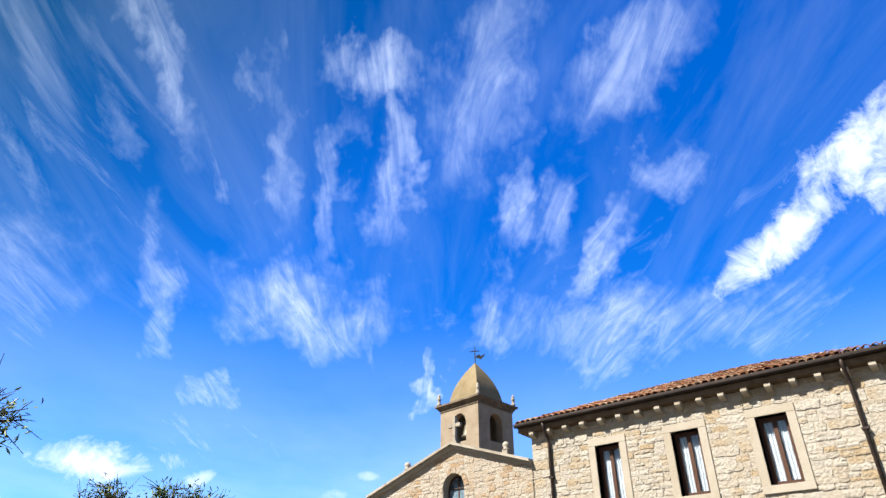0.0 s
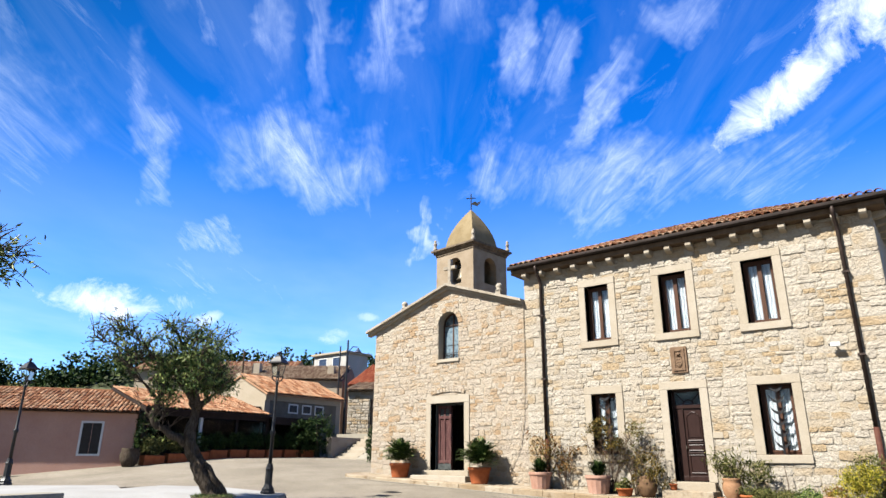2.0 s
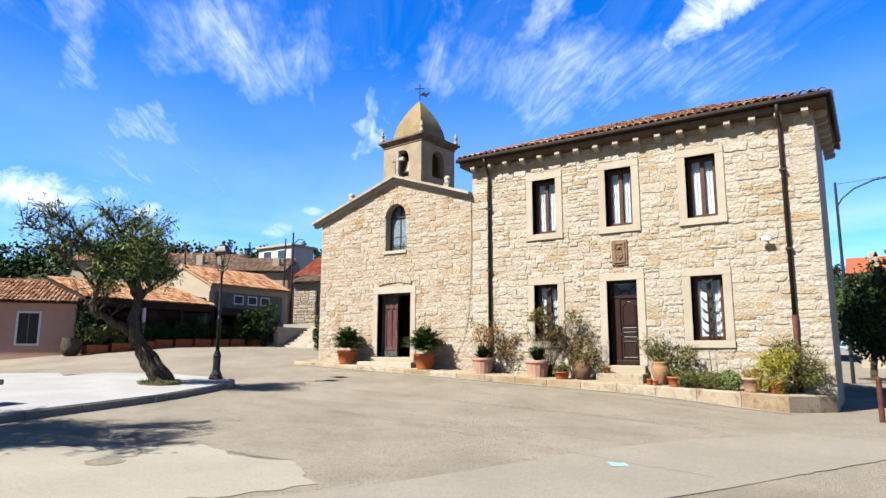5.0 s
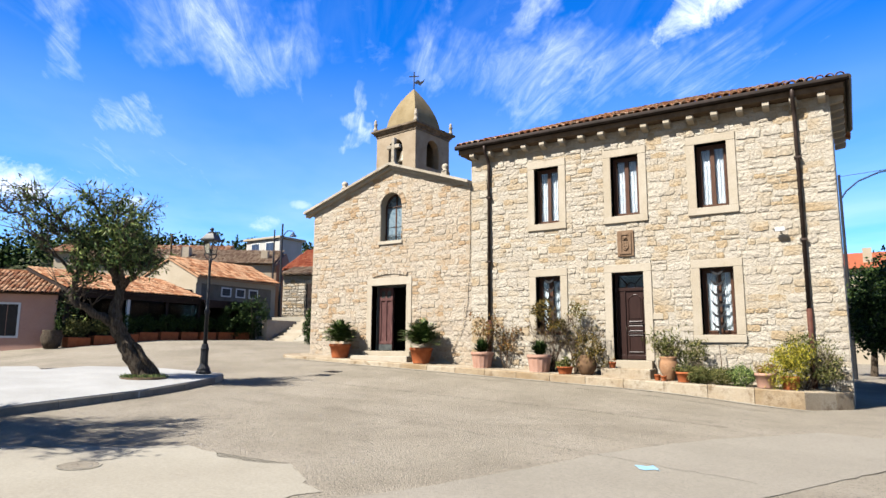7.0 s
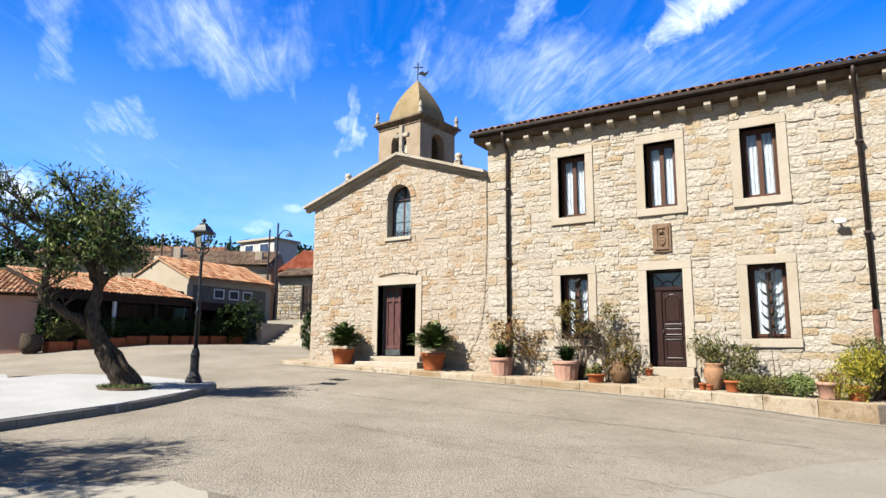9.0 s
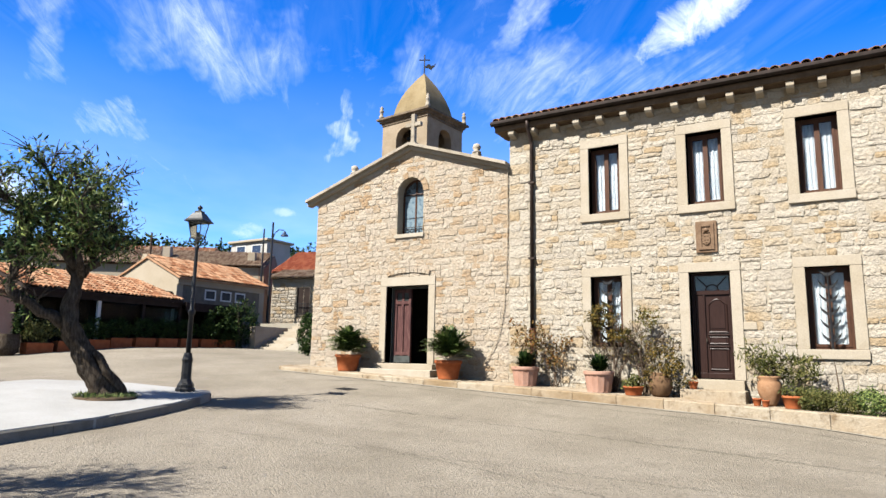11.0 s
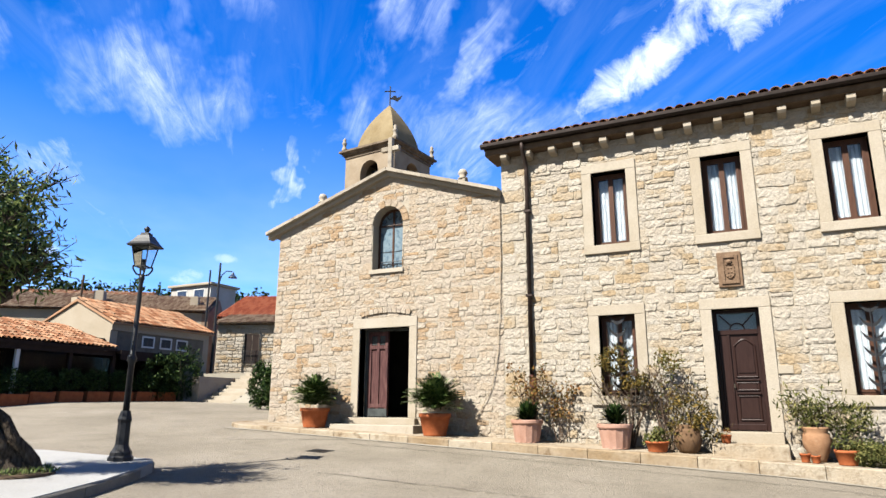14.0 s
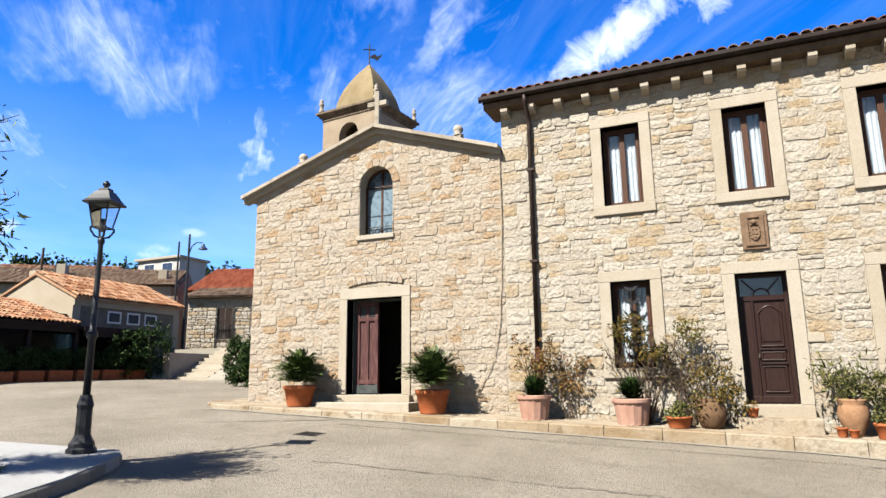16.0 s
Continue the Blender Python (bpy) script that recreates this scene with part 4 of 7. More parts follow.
def joined(name, parent, mesh, places, mat, label=""):
    """Many copies of one small mesh in ONE part of kind stuff."""
    src = np.array([v.co for v in mesh.vertices])
    faces = [tuple(p.vertices) for p in mesh.polygons]
    vs, fs = [], []
    for m in places:
        a = np.array(m)
        off = len(vs) * len(src)
        vs.append(src @ a[:3, :3].T + a[:3, 3])
        fs.extend(tuple(i + off for i in f) for f in faces)
    me = bpy.data.meshes.new(name)
    me.from_pydata(np.concatenate(vs).tolist(), [], fs)
    me.materials.append(mat)
    ob = new(name, me)
    if parent:
        ob.parent = parent
        ob.matrix_parent_inverse = Matrix.Translation(Vector() if parent.parent else -parent.location)
    return tagged(ob, label, "", "", "stuff")


rt = random.Random(5)
tm = tile_mesh(0.46, 0.105)
near_tiles, rest_tiles = [], []
cols = 52
for i in range(cols):
    x = EX0 + 0.10 + i * (EX1 - EX0 - 0.2) / (cols - 1)
    for j in range(13):
        s = j * 0.36
        y = EY - 0.05 + s * math.cos(radians(22))
        if x - EX0 < y - EY - 0.1 or EX1 - x < y - EY - 0.1:
            continue
        m = pose(x + rt.uniform(-0.008, 0.008), y + rt.uniform(-0.02, 0.02), EZ + 0.02 + s * math.sin(radians(22)) + rt.uniform(0, 0.008), 22 + rt.uniform(-1, 1), 0, rt.uniform(-1.5, 1.5))
        (near_tiles if j < 5 else rest_tiles).append(m)
for m in near_tiles:
    ob = new("roof_tile", tm)
    ob.parent = r_roof
    ob.matrix_parent_inverse = Matrix()
    ob.matrix_basis = m
side = [pose(EX1 + 0.05 - s * 0.34, EY + 0.2 + k * 0.21, EZ + 0.02 + s * 0.137, 22, 0, 90) for k in range(27) for s in range(10) if 0.34 * s < 0.21 * k - 0.1 and 0.34 * s < 5.6 - 0.21 * k]
joined("roof_tiling", r_roof, tm, rest_tiles + side, TILE, "rows of terracotta roof tiles")

gut = part("gutter", tube(bmesh.new(), [(EX0 - 0.03, EY - 0.06, 7.34), (EX1 + 0.06, EY - 0.06, 7.34)], [0.075, 0.075], 10), GUTTER, rectory, "dark half-round gutter")
part("gutter", tube(bmesh.new(), [(EX1 + 0.06, EY - 0.06, 7.34), (EX1 + 0.06, R_DEEP + 0.6, 7.34)], [0.075, 0.075], 10), GUTTER, rectory)
part("fascia", boxes((EX0 + 0.02, EX1, EY + 0.02, EY + 0.09, 7.26, 7.39), (EX1 - 0.07, EX1, EY + 0.09, R_DEEP + 0.55, 7.26, 7.39)), GUTTER, rectory)
for px_, rusty in ((-4.76, 1.75), (3.90, 1.9)):
    bm = bmesh.new()
    tube(bm, [(px_, EY - 0.05, 7.30), (px_, EY + 0.0, 7.10), (px_, -0.16, 6.86), (px_, -0.09, 6.7), (px_, -0.09, rusty)], [0.05] * 5, 10)
    dp = part("downpipe", bm, PIPE, rectory, "brown metal downpipe", True)
    part("pipe_foot", rod(bmesh.new(), (px_, -0.09, rusty), (px_, -0.09, pav(px_) + 0.02), 0.062, n=12), RUST, dp, "rusty cast-iron pipe foot", True)
    for zz in (3.55, 5.6):
        part("pipe_clip", boxes((px_ - 0.08, px_ + 0.08, -0.15, 0.0, zz, zz + 0.05)), PIPE, dp)

# ---- rubble stones of the two facades ----
def stone_variants(count, seed):
    rs = random.Random(seed)
    out = []
    for k in range(count):
        bm = bmesh.new()
        nx, nz = 6, 3
        front = []
        for i in range(nx):
            col = []
            for j in range(nz):
                x, z = i / (nx - 1) - 0.5, j / (nz - 1) - 0.5
                edge = i in (0, nx - 1) or j in (0, nz - 1)
                px_, pz_ = x * 0.97, z * 0.95
                px_ += rs.uniform(-0.035, 0.035)
                pz_ += rs.uniform(-0.10, 0.10)
                if i in (0, nx - 1) and j in (0, nz - 1):
                    px_ *= rs.uniform(0.86, 0.98)
                    pz_ *= rs.uniform(0.80, 0.96)
                col.append(bm.verts.new((px_, -rs.uniform(0.72, 1.0) if edge else -rs.uniform(0.85, 1.2), pz_)))
            front.append(col)
        loop = [(i, 0) for i in range(nx)] + [(nx - 1, j) for j in range(1, nz)] + [(i, nz - 1) for i in range(nx - 2, -1, -1)] + [(0, j) for j in range(nz - 2, 0, -1)]
        back = [bm.verts.new((front[i][j].co.x * 1.02, 0.3, front[i][j].co.z * 1.03)) for i, j in loop]
        for i in range(nx - 1):
            for j in range(nz - 1):
                bm.faces.new((front[i][j], front[i + 1][j], front[i + 1][j + 1], front[i][j + 1]))
        for q in range(len(loop)):
            a, b = loop[q], loop[(q + 1) % len(loop)]
            bm.faces.new((back[q], back[(q + 1) % len(loop)], front[b[0]][b[1]], front[a[0]][a[1]]))
        bmesh.ops.recalc_face_normals(bm, faces=bm.faces)
        me = bpy.data.meshes.new("stone")
        bm.to_mesh(me)
        bm.free()
        out.append(me)
    return out


def lay_stones(x0, x1, zlo, ztop, blocks, seed, low, high, long):
    """Broken courses: wavering bands cut into stretches, each with rows of its own, kept off the blocks (x0, x1, z0, z1)."""
    rs = random.Random(seed)
    out = []
    wave = lambda k, x: 0.045 * noise.noise((x * 0.7, k * 3.1, seed)) + 0.02 * noise.noise((x * 2.3, k * 1.7, seed + 5))
    z, k = -0.35, 0
    rows = []
    while z < 7.3:
        tall = rs.uniform(1.7, 3.4) * (low + high) / 2
        xa = x0
        while xa < x1 - 0.01:
            xb = min(x1, xa + rs.uniform(0.7, 2.4))
            if x1 - xb < 0.4:
                xb = x1
            parts = []
            while sum(parts) < tall - low * 0.6:
                parts.append(rs.uniform(low, high))
            q = z
            for h in parts:
                h *= tall / sum(parts)
                rows.append((xa, xb, q, q + h, k + (q - z) / tall, k + (q + h - z) / tall))
                q += h
            xa = xb
        z += tall
        k += 1
    for sa, sb, za, zb, ka, kb in rows:
        cuts = sorted({sa, sb, *(min(max(c, sa), sb) for b in blocks if b[2] < zb + 0.05 and b[3] > za - 0.05 for c in b[:2])})
        for a, b in zip(cuts, cuts[1:]):
            x = a
            while x < b - 0.01:
                w = min(rs.uniform(0.8, long) * max(0.13, zb - za) + 0.04, 0.75)
                if b - x - w < 0.13:
                    w = b - x
                mid = x + w / 2
                lo, hi = za + wave(ka, mid), zb + wave(kb, mid)
                for q in blocks:
                    if q[0] < mid < q[1] and q[2] < hi and q[3] > lo:
                        if q[2] <= lo and q[3] >= hi:
                            hi = lo
                        elif q[2] > lo:
                            hi = q[2]
                        else:
                            lo = q[3]
                t, base = min(hi, ztop(mid)), max(lo, zlo(mid))
                if t - base > 0.04:
                    if t - base > 0.16 and rs.random() < 0.14:
                        m = base + (t - base) * rs.uniform(0.35, 0.65)
                        out += [(x, x + w, base, m), (x, x + w, m, t)]
                    else:
                        out.append((x, x + w, base, t))
                x += w
    return out


def face_wall(wall, stones, variants, mat, seed, focus, proud, seam):
    rs = random.Random(seed)
    for me in variants:
        if not me.materials:
            me.materials.append(mat)
    stones.sort(key=lambda s: math.hypot((s[0] + s[1]) / 2 - focus[0], ((s[2] + s[3]) / 2 - focus[1]) * 1.3))
    rest = {k: [] for k in range(len(variants))}
    for i, (a, b, c, d) in enumerate(stones):
        k = rs.randrange(len(variants))
        flip = -1 if rs.random() < 0.5 else 1
        m = Matrix.LocRotScale(((a + b) / 2, 0.004, (c + d) / 2 + rs.uniform(-0.008, 0.008)), Euler((0, radians(rs.uniform(-1.3, 1.3)), 0)), (max(0.03, b - a - seam) , rs.uniform(*proud), max(0.03, d - c - seam)))
        if flip < 0:
            m = m @ Euler((0, math.pi, 0)).to_matrix().to_4x4()
        if i < 300:
            ob = new("stone", variants[k])
            ob.parent = wall
            ob.matrix_parent_inverse = Matrix()
            ob.matrix_basis = m
        else:
            rest[k].append(m)
    for k, ms in rest.items():
        if ms:
            joined("rubble", wall, variants[k], ms, mat, "courses of rough stone")


def frame_block(x0, x1, z0, z1, bottom=0.2, t=TR):
    return (x0 - t, x1 + t, z0 - bottom, z1 + t)


r_blocks = [frame_block(a, b, *Z_UP) for a, b in W_UP] + [frame_block(a, b, *Z_LOW) for a, b in W_LOW]
r_blocks += [(R_DOOR[0] - TR, R_DOOR[1] + TR, -1, R_DOOR[3] + TR)]
c_blocks = [(C_DOOR[0] - TR, C_DOOR[1] + TR, -1, C_DOOR[3] + 0.26), (C_WIN[0] - 0.01, C_WIN[1] + 0.01, C_WIN[2] - 0.12, C_WIN[3]), (C_WIN[0] - 0.17, C_WIN[1] + 0.17, C_WIN[3], C_WIN[3] + 0.55)]
face_wall(r_wall, lay_stones(RX0 + 0.62, RX1, lambda x: pav(x) - 0.05, lambda x: 7.12, r_blocks, 11, 0.12, 0.24, 3.2), stone_variants(14, 3), STONE_R, 4, (-1.4, 1.8), (0.008, 0.034), 0.006)
# squared corner stones between the two buildings
rq = random.Random(12)
quoin, qz = [], 0.3
while qz < 6.95:
    qh = rq.uniform(0.17, 0.36)
    quoin.append((RX0, RX0 + rq.uniform(0.30, 0.62), qz, min(qz + qh, 7.11)))
    qz += qh
quoin += [(q[1], RX0 + 0.62, q[2], q[3]) for q in quoin if q[1] < RX0 + 0.52]
face_wall(r_wall, quoin, stone_variants(6, 8), STONE_R, 6, (-5, 2), (0.012, 0.034), 0.006)
face_wall(c_wall, lay_stones(CX0, CX1, lambda x: pav(x) - 0.05, lambda x: church_top(x) - 0.08, c_blocks, 21, 0.10, 0.22, 2.9), stone_variants(14, 13), STONE_C, 14, (-8.0, 1.6), (0.006, 0.030), 0.004)
bm = bmesh.new()
for k in range(11):
    a0, a1 = radians(103.5 - k * 2.45), radians(103.5 - (k + 1) * 2.45 + 0.25)
    c, rr = (-8.72, 0.22), (3.19, 3.31)
    prism(bm, [(c[0] + q * math.cos(t), c[1] + q * math.sin(t)) for q, t in ((rr[0], a0), (rr[0], a1), (rr[1], a1), (rr[1], a0))], "y", -0.055, 0.02)
part("relieving_arch", bm, STONE_C, c_wall, "flat relieving arch of thin stones")
bm = bmesh.new()
pts = [(-5.50, -0.05, 6.05), (-5.49, -0.055, 4.5), (-5.53, -0.055, 3.2), (-5.60, -0.055, 2.2), (-5.75, -0.055, 1.5), (-6.05, -0.055, 0.95), (-6.25, -0.06, 0.7)]
tube(bm, pts, [0.011] * 7, 6)
solid("wall_cable", bm, WIRE, "thin pale cable hanging down the stone wall", "cable")
cm = thing("security_camera", "small white security camera on the stone wall", "camera", (3.40, -0.06, 3.84))
part("mount", rod(bmesh.new(), (3.40, 0.0, 3.86), (3.40, -0.14, 3.84), 0.025), WHITE_PAINT, cm)
part("housing", boxes((3.30, 3.52, -0.24, -0.13, 3.80, 3.90), bevel=0.02), WHITE_PAINT, cm)
part("lens", rod(bmesh.new(), (3.30, -0.185, 3.85), (3.27, -0.185, 3.84), 0.035, n=10), IRON, cm)


# ---- foliage ----
def leaf_cloud(name, parent, centres, size, mat, seed, slim=0.32, label="", spread=None):
    """Many small folded leaves, one at each centre, as ONE mesh."""
    rs = np.random.RandomState(seed)
    c = np.asarray(centres, float)
    n = len(c)
    d = rs.normal(size=(n, 3))
    if spread is not None:
        d = d * 0.75 + np.asarray(spread)
    d /= np.linalg.norm(d, axis=1)[:, None]
    s = np.cross(d, rs.normal(size=(n, 3)))
    s /= np.linalg.norm(s, axis=1)[:, None] + 1e-6
    up = np.cross(d, s)
    L = rs.uniform(size[0], size[1], (n, 1))
    v = np.stack([c, c + d * L * 0.5 + s * L * slim * 0.5 + up * L * 0.06, c + d * L, c + d * L * 0.5 - s * L * slim * 0.5 + up * L * 0.06], 1).reshape(-1, 3)
    me = bpy.data.meshes.new(name)
    me.from_pydata(v.tolist(), [], [(4 * i, 4 * i + 1, 4 * i + 2, 4 * i + 3) for i in range(n)])
    me.materials.append(mat)
    ob = new(name, me)
    if parent:
        ob.parent = parent
        ob.matrix_parent_inverse = Matrix.Translation(Vector() if parent.parent else -parent.location)
        tagged(ob, label)
    return ob


def clumps(rs, blobs, n, clump=0.16, per=14):
    """Points gathered in small clumps inside ellipsoids (x, y, z, rx, ry, rz)."""
    out = []
    vol = np.array([b[3] * b[4] * b[5] for b in blobs]) ** 0.7
    for b, k in zip(blobs, np.ceil(n * vol / vol.sum()).astype(int)):
        for _ in range(max(1, k // per)):
            p = rs.normal(size=3)
            p = p / np.linalg.norm(p) * rs.uniform(0.35, 1.0) ** 0.5
            q = np.array(b[:3]) + p * np.array(b[3:])
            out.append(q + rs.normal(size=(per, 3)) * clump * 0.6)
    return np.concatenate(out)


def blades(name, parent, c, n, length, width, mat, seed, lift=(10, 85), sag=0.5, label="", high=0.12):
    """Arching strap leaves from one crown."""
    rs = random.Random(seed)
    vs, fs = [], []
    for _ in range(n):
        a, e = rs.uniform(0, 2 * math.pi), radians(rs.uniform(*lift))
        L, w = length * rs.uniform(0.6, 1.05), width * rs.uniform(0.7, 1.2)
        out = Vector((math.cos(a), math.sin(a), 0))
        side = Vector((-math.sin(a), math.cos(a), 0))
        p = Vector(c) + out * rs.uniform(0, 0.08) + Vector((0, 0, rs.uniform(-0.03, high)))
        base = len(vs)
        for k in range(4):
            f = k / 3
            q = p + out * L * f * math.cos(e) + Vector((0, 0, L * f * math.sin(e) - sag * L * f * f * math.cos(e) * 0.6))
            ww = w * (1.02 - f) ** 0.35 if k else w * 0.7
            vs += [q + side * ww / 2, q - side * ww / 2]
        for k in range(3):
            i = base + 2 * k
            fs.append((i, i + 1, i + 3, i + 2))
    me = bpy.data.meshes.new(name)
    me.from_pydata([tuple(v) for v in vs], [], fs)
    me.materials.append(mat)
    ob = new(name, me)
    ob.parent = parent
    ob.matrix_parent_inverse = Matrix.Translation(-parent.location)
    return tagged(ob, label)


def fronds(name, parent, c, n, length, mat, seed, lift=(-5, 75), label="", high=0.2):
    """Arching feather leaves: two rows of narrow leaflets along each bent rib."""
    rs = random.Random(seed)
    vs, fs = [], []
    for _ in range(n):
        a, e = rs.uniform(0, 2 * math.pi), radians(rs.uniform(*lift))
        L = length * rs.uniform(0.65, 1.1)
        out, side = Vector((math.cos(a), math.sin(a), 0)), Vector((-math.sin(a), math.cos(a), 0))
        p = Vector(c) + out * rs.uniform(0, 0.06) + Vector((0, 0, rs.uniform(-0.02, high)))
        spot = lambda f: p + out * L * f * math.cos(e) + Vector((0, 0, L * f * math.sin(e) - 0.30 * L * f * f))
        for k in range(3, 17):
            f = k / 16
            q, d = spot(f), (spot(f) - spot(f - 0.05)).normalized()
            ll = 0.17 * (1.15 - f) * rs.uniform(0.8, 1.2) + 0.05
            for sgn in (-1, 1):
                tip = q + (d * 0.75 + side * sgn * 0.8 + Vector((0, 0, rs.uniform(-0.15, 0.35)))).normalized() * ll
                w = d * 0.022
                mid = (q + tip) / 2
                i = len(vs)
                vs += [q, mid + w, tip, mid - w]
                fs.append((i, i + 1, i + 2, i + 3))
    me = bpy.data.meshes.new(name)
    me.from_pydata([tuple(v) for v in vs], [], fs)
    me.materials.append(mat)
    ob = new(name, me)
    ob.parent = parent
    ob.matrix_parent_inverse = Matrix.Translation(-parent.location)
    return tagged(ob, label)


def twigs(bm, root, n, reach, rise, seed, r=0.012, fork=3):
    """Bare crooked stems from root; returns their tips and the points along them."""
    rs = random.Random(seed)
    pts = []
    for _ in range(n):
        a = rs.uniform(0, 2 * math.pi)
        p = Vector(root) + Vector((rs.uniform(-0.08, 0.08), rs.uniform(-0.05, 0.05), 0))
        d = Vector((math.cos(a) * reach, math.sin(a) * reach * 0.5, rise * rs.uniform(0.7, 1.1)))
        line = [p]
        for k in range(1, 5):
            line.append(p + d * k / 4 + Vector((rs.uniform(-1, 1), rs.uniform(-0.5, 0.5), rs.uniform(-0.5, 0.5))) * 0.06)
        tube(bm, line, [r, r * 0.8, r * 0.6, r * 0.45, r * 0.25], 5)
        pts += line[2:]
        for _ in range(fork):
            q = line[rs.randrange(2, 4)]
            e = q + Vector((rs.uniform(-1, 1) * 0.3, rs.uniform(-0.6, 0.6) * 0.2, rs.uniform(0.1, 0.4)))
            m = (q + e) / 2 + Vector((rs.uniform(-1, 1), 0, rs.uniform(-1, 1))) * 0.03
            tube(bm, [q, m, e], [r * 0.5, r * 0.4, r * 0.2], 4)
            pts += [m, e]
    return pts


# ---- pavement along the facades ----
def kerb_line(x):
    if x < -12.2:
        return -1.28 + (-12.2 - x) ** 2 * 0.75
    if x > 3.85:
        return -1.28 + (x - 3.85) * 1.55
    return -1.28


bm = bmesh.new()
cols_ = [(x, max(kerb_line(x) + 0.25, -1.03)) for x in [-13.3, -12.9, -12.5] + [q * 0.5 for q in range(-24, 8)] + [3.85, 4.2]]
prev = None
for x, y in cols_:
    ring = [bm.verts.new((x, y, pav(x) + 0.004)), bm.verts.new((x, 0.05 if x > -12.42 else 0.9, pav(x) + 0.03)), bm.verts.new((x, 0.05 if x > -12.42 else 0.9, gz(x, 0) - 0.3)), bm.verts.new((x, y, gz(x, y) - 0.3))]
    if prev:
        for k in range(4):
            bm.faces.new((prev[k], ring[k], ring[(k + 1) % 4], prev[(k + 1) % 4]))
    else:
        bm.faces.new(ring)
    prev = ring
bm.faces.new(prev[::-1])
pavement = solid("pavement", bm, PAVE, "raised sandstone pavement along the church and rectory", "pavement", "structure")

plaza = sheet("plaza", [(x - 0.035, y - 0.015) for x, y in PLAZA_EDGE] + [(-8.7, -6.865)] + PLAZA_BACK[1:], 0.15, PLAZA, "raised white stone paved square", "plaza", 0.0)
PATCH = [(0.45, -13.0), (-0.6, -12.35), (-1.3, -12.6), (-2.3, -12.45), (-3.1, -13.3), (-3.9, -14.2), (-4.1, -16.5), (-3.0, -19), (-1.95, -18.2), (-0.5, -15.2)]
rp = random.Random(8)


def rough_outline(pts, amp):
    out = []
    for a, b in zip(pts, pts[1:] + pts[:1]):
        n = max(2, round(math.dist(a, b) / 0.22))
        out += [(a[0] + (b[0] - a[0]) * i / n + rp.uniform(-amp, amp), a[1] + (b[1] - a[1]) * i / n + rp.uniform(-amp, amp)) for i in range(n)]
    return out


sheet("road_patch", rough_outline(PATCH, 0.07), 0.0, CONCRETE, "pale worn concrete patch in the asphalt", "road patch", 0.006)
SMOOTH = [(-1.75, -18.5), (-0.3, -15.2), (0.11, -14.27), (0.5, -13.39), (0.99, -12.35), (1.6, -10.3), (1.85, -9.26), (2.28, -8.13), (2.87, -6.84), (3.66, -5.6), (4.2, -4.7), (6.35, -4.6), (5.55, -6.42), (4.06, -9.86), (3.22, -11.75), (0.27, -18.5)]
sheet("road_patch", rough_outline(SMOOTH, 0.02), 0.0, NEW_ASPHALT, "smoother grey asphalt repair in the road", "road patch", 0.010)


def strip(bm, pts, w, lift):
    prev_ = None
    for i, (x, y) in enumerate(pts):
        a, b = pts[max(0, i - 1)], pts[min(len(pts) - 1, i + 1)]
        d = Vector((b[0] - a[0], b[1] - a[1], 0)).normalized()
        q = Vector((-d.y, d.x, 0)) * (w if not isinstance(w, list) else w[i]) / 2
        cur = [bm.verts.new((x + q.x, y + q.y, gz(x + q.x, y + q.y) + lift)), bm.verts.new((x - q.x, y - q.y, gz(x - q.x, y - q.y) + lift))]
        if prev_:
            bm.faces.new((prev_[0], prev_[1], cur[1], cur[0]))
        prev_ = cur


rc = random.Random(9)
def crack(a, b, amp, n, w, name_label):
    bm = bmesh.new()
    pts = [(a[0] + (b[0] - a[0]) * i / n + rc.uniform(-amp, amp), a[1] + (b[1] - a[1]) * i / n + rc.uniform(-amp, amp)) for i in range(n + 1)]
    strip(bm, pts, [w * rc.uniform(0.5, 1.3) for _ in pts], 0.012)
    solid("road_crack", bm, TAR, name_label, "crack", "structure")


TAR = material("dark_tar", [(0.065, 0.057, 0.045), (0.089, 0.079, 0.062)], 0.9, 4, 40, 0.2, 50)
crack((-8.2, -2.3), (3.2, -2.4), 0.035, 80, 0.032, "thin dark seam running along the road")
crack((-6.5, -5.6), (2.8, -5.4), 0.04, 80, 0.028, "thin seam in the worn asphalt")
crack((-3.5, -8.6), (3.8, -9.6), 0.05, 60, 0.014, "hairline crack in the worn asphalt")
crack((-10.6, -3.4), (-8.6, -1.7), 0.05, 16, 0.045, "dark crack in the road by the church")
crack((-5.4, -9.2), (1.2, -7.9), 0.05, 60, 0.014, "hairline crack in the worn asphalt")
bm = bmesh.new()
rm = random.Random(3)
f = bm.faces.new([bm.verts.new((2.62 + (0.13 + rm.uniform(-0.07, 0.08)) * math.cos(q * 0.52), -9.67 + (0.13 + rm.uniform(-0.08, 0.07)) * math.sin(q * 0.52), 0)) for q in range(12)])
for v in bm.verts:
    v.co.z = gz(v.co.x, v.co.y) + 0.016
solid("paint_spot", bm, BLUE_PAINT, "faded light blue paint spot on the road", "paint mark", "structure")


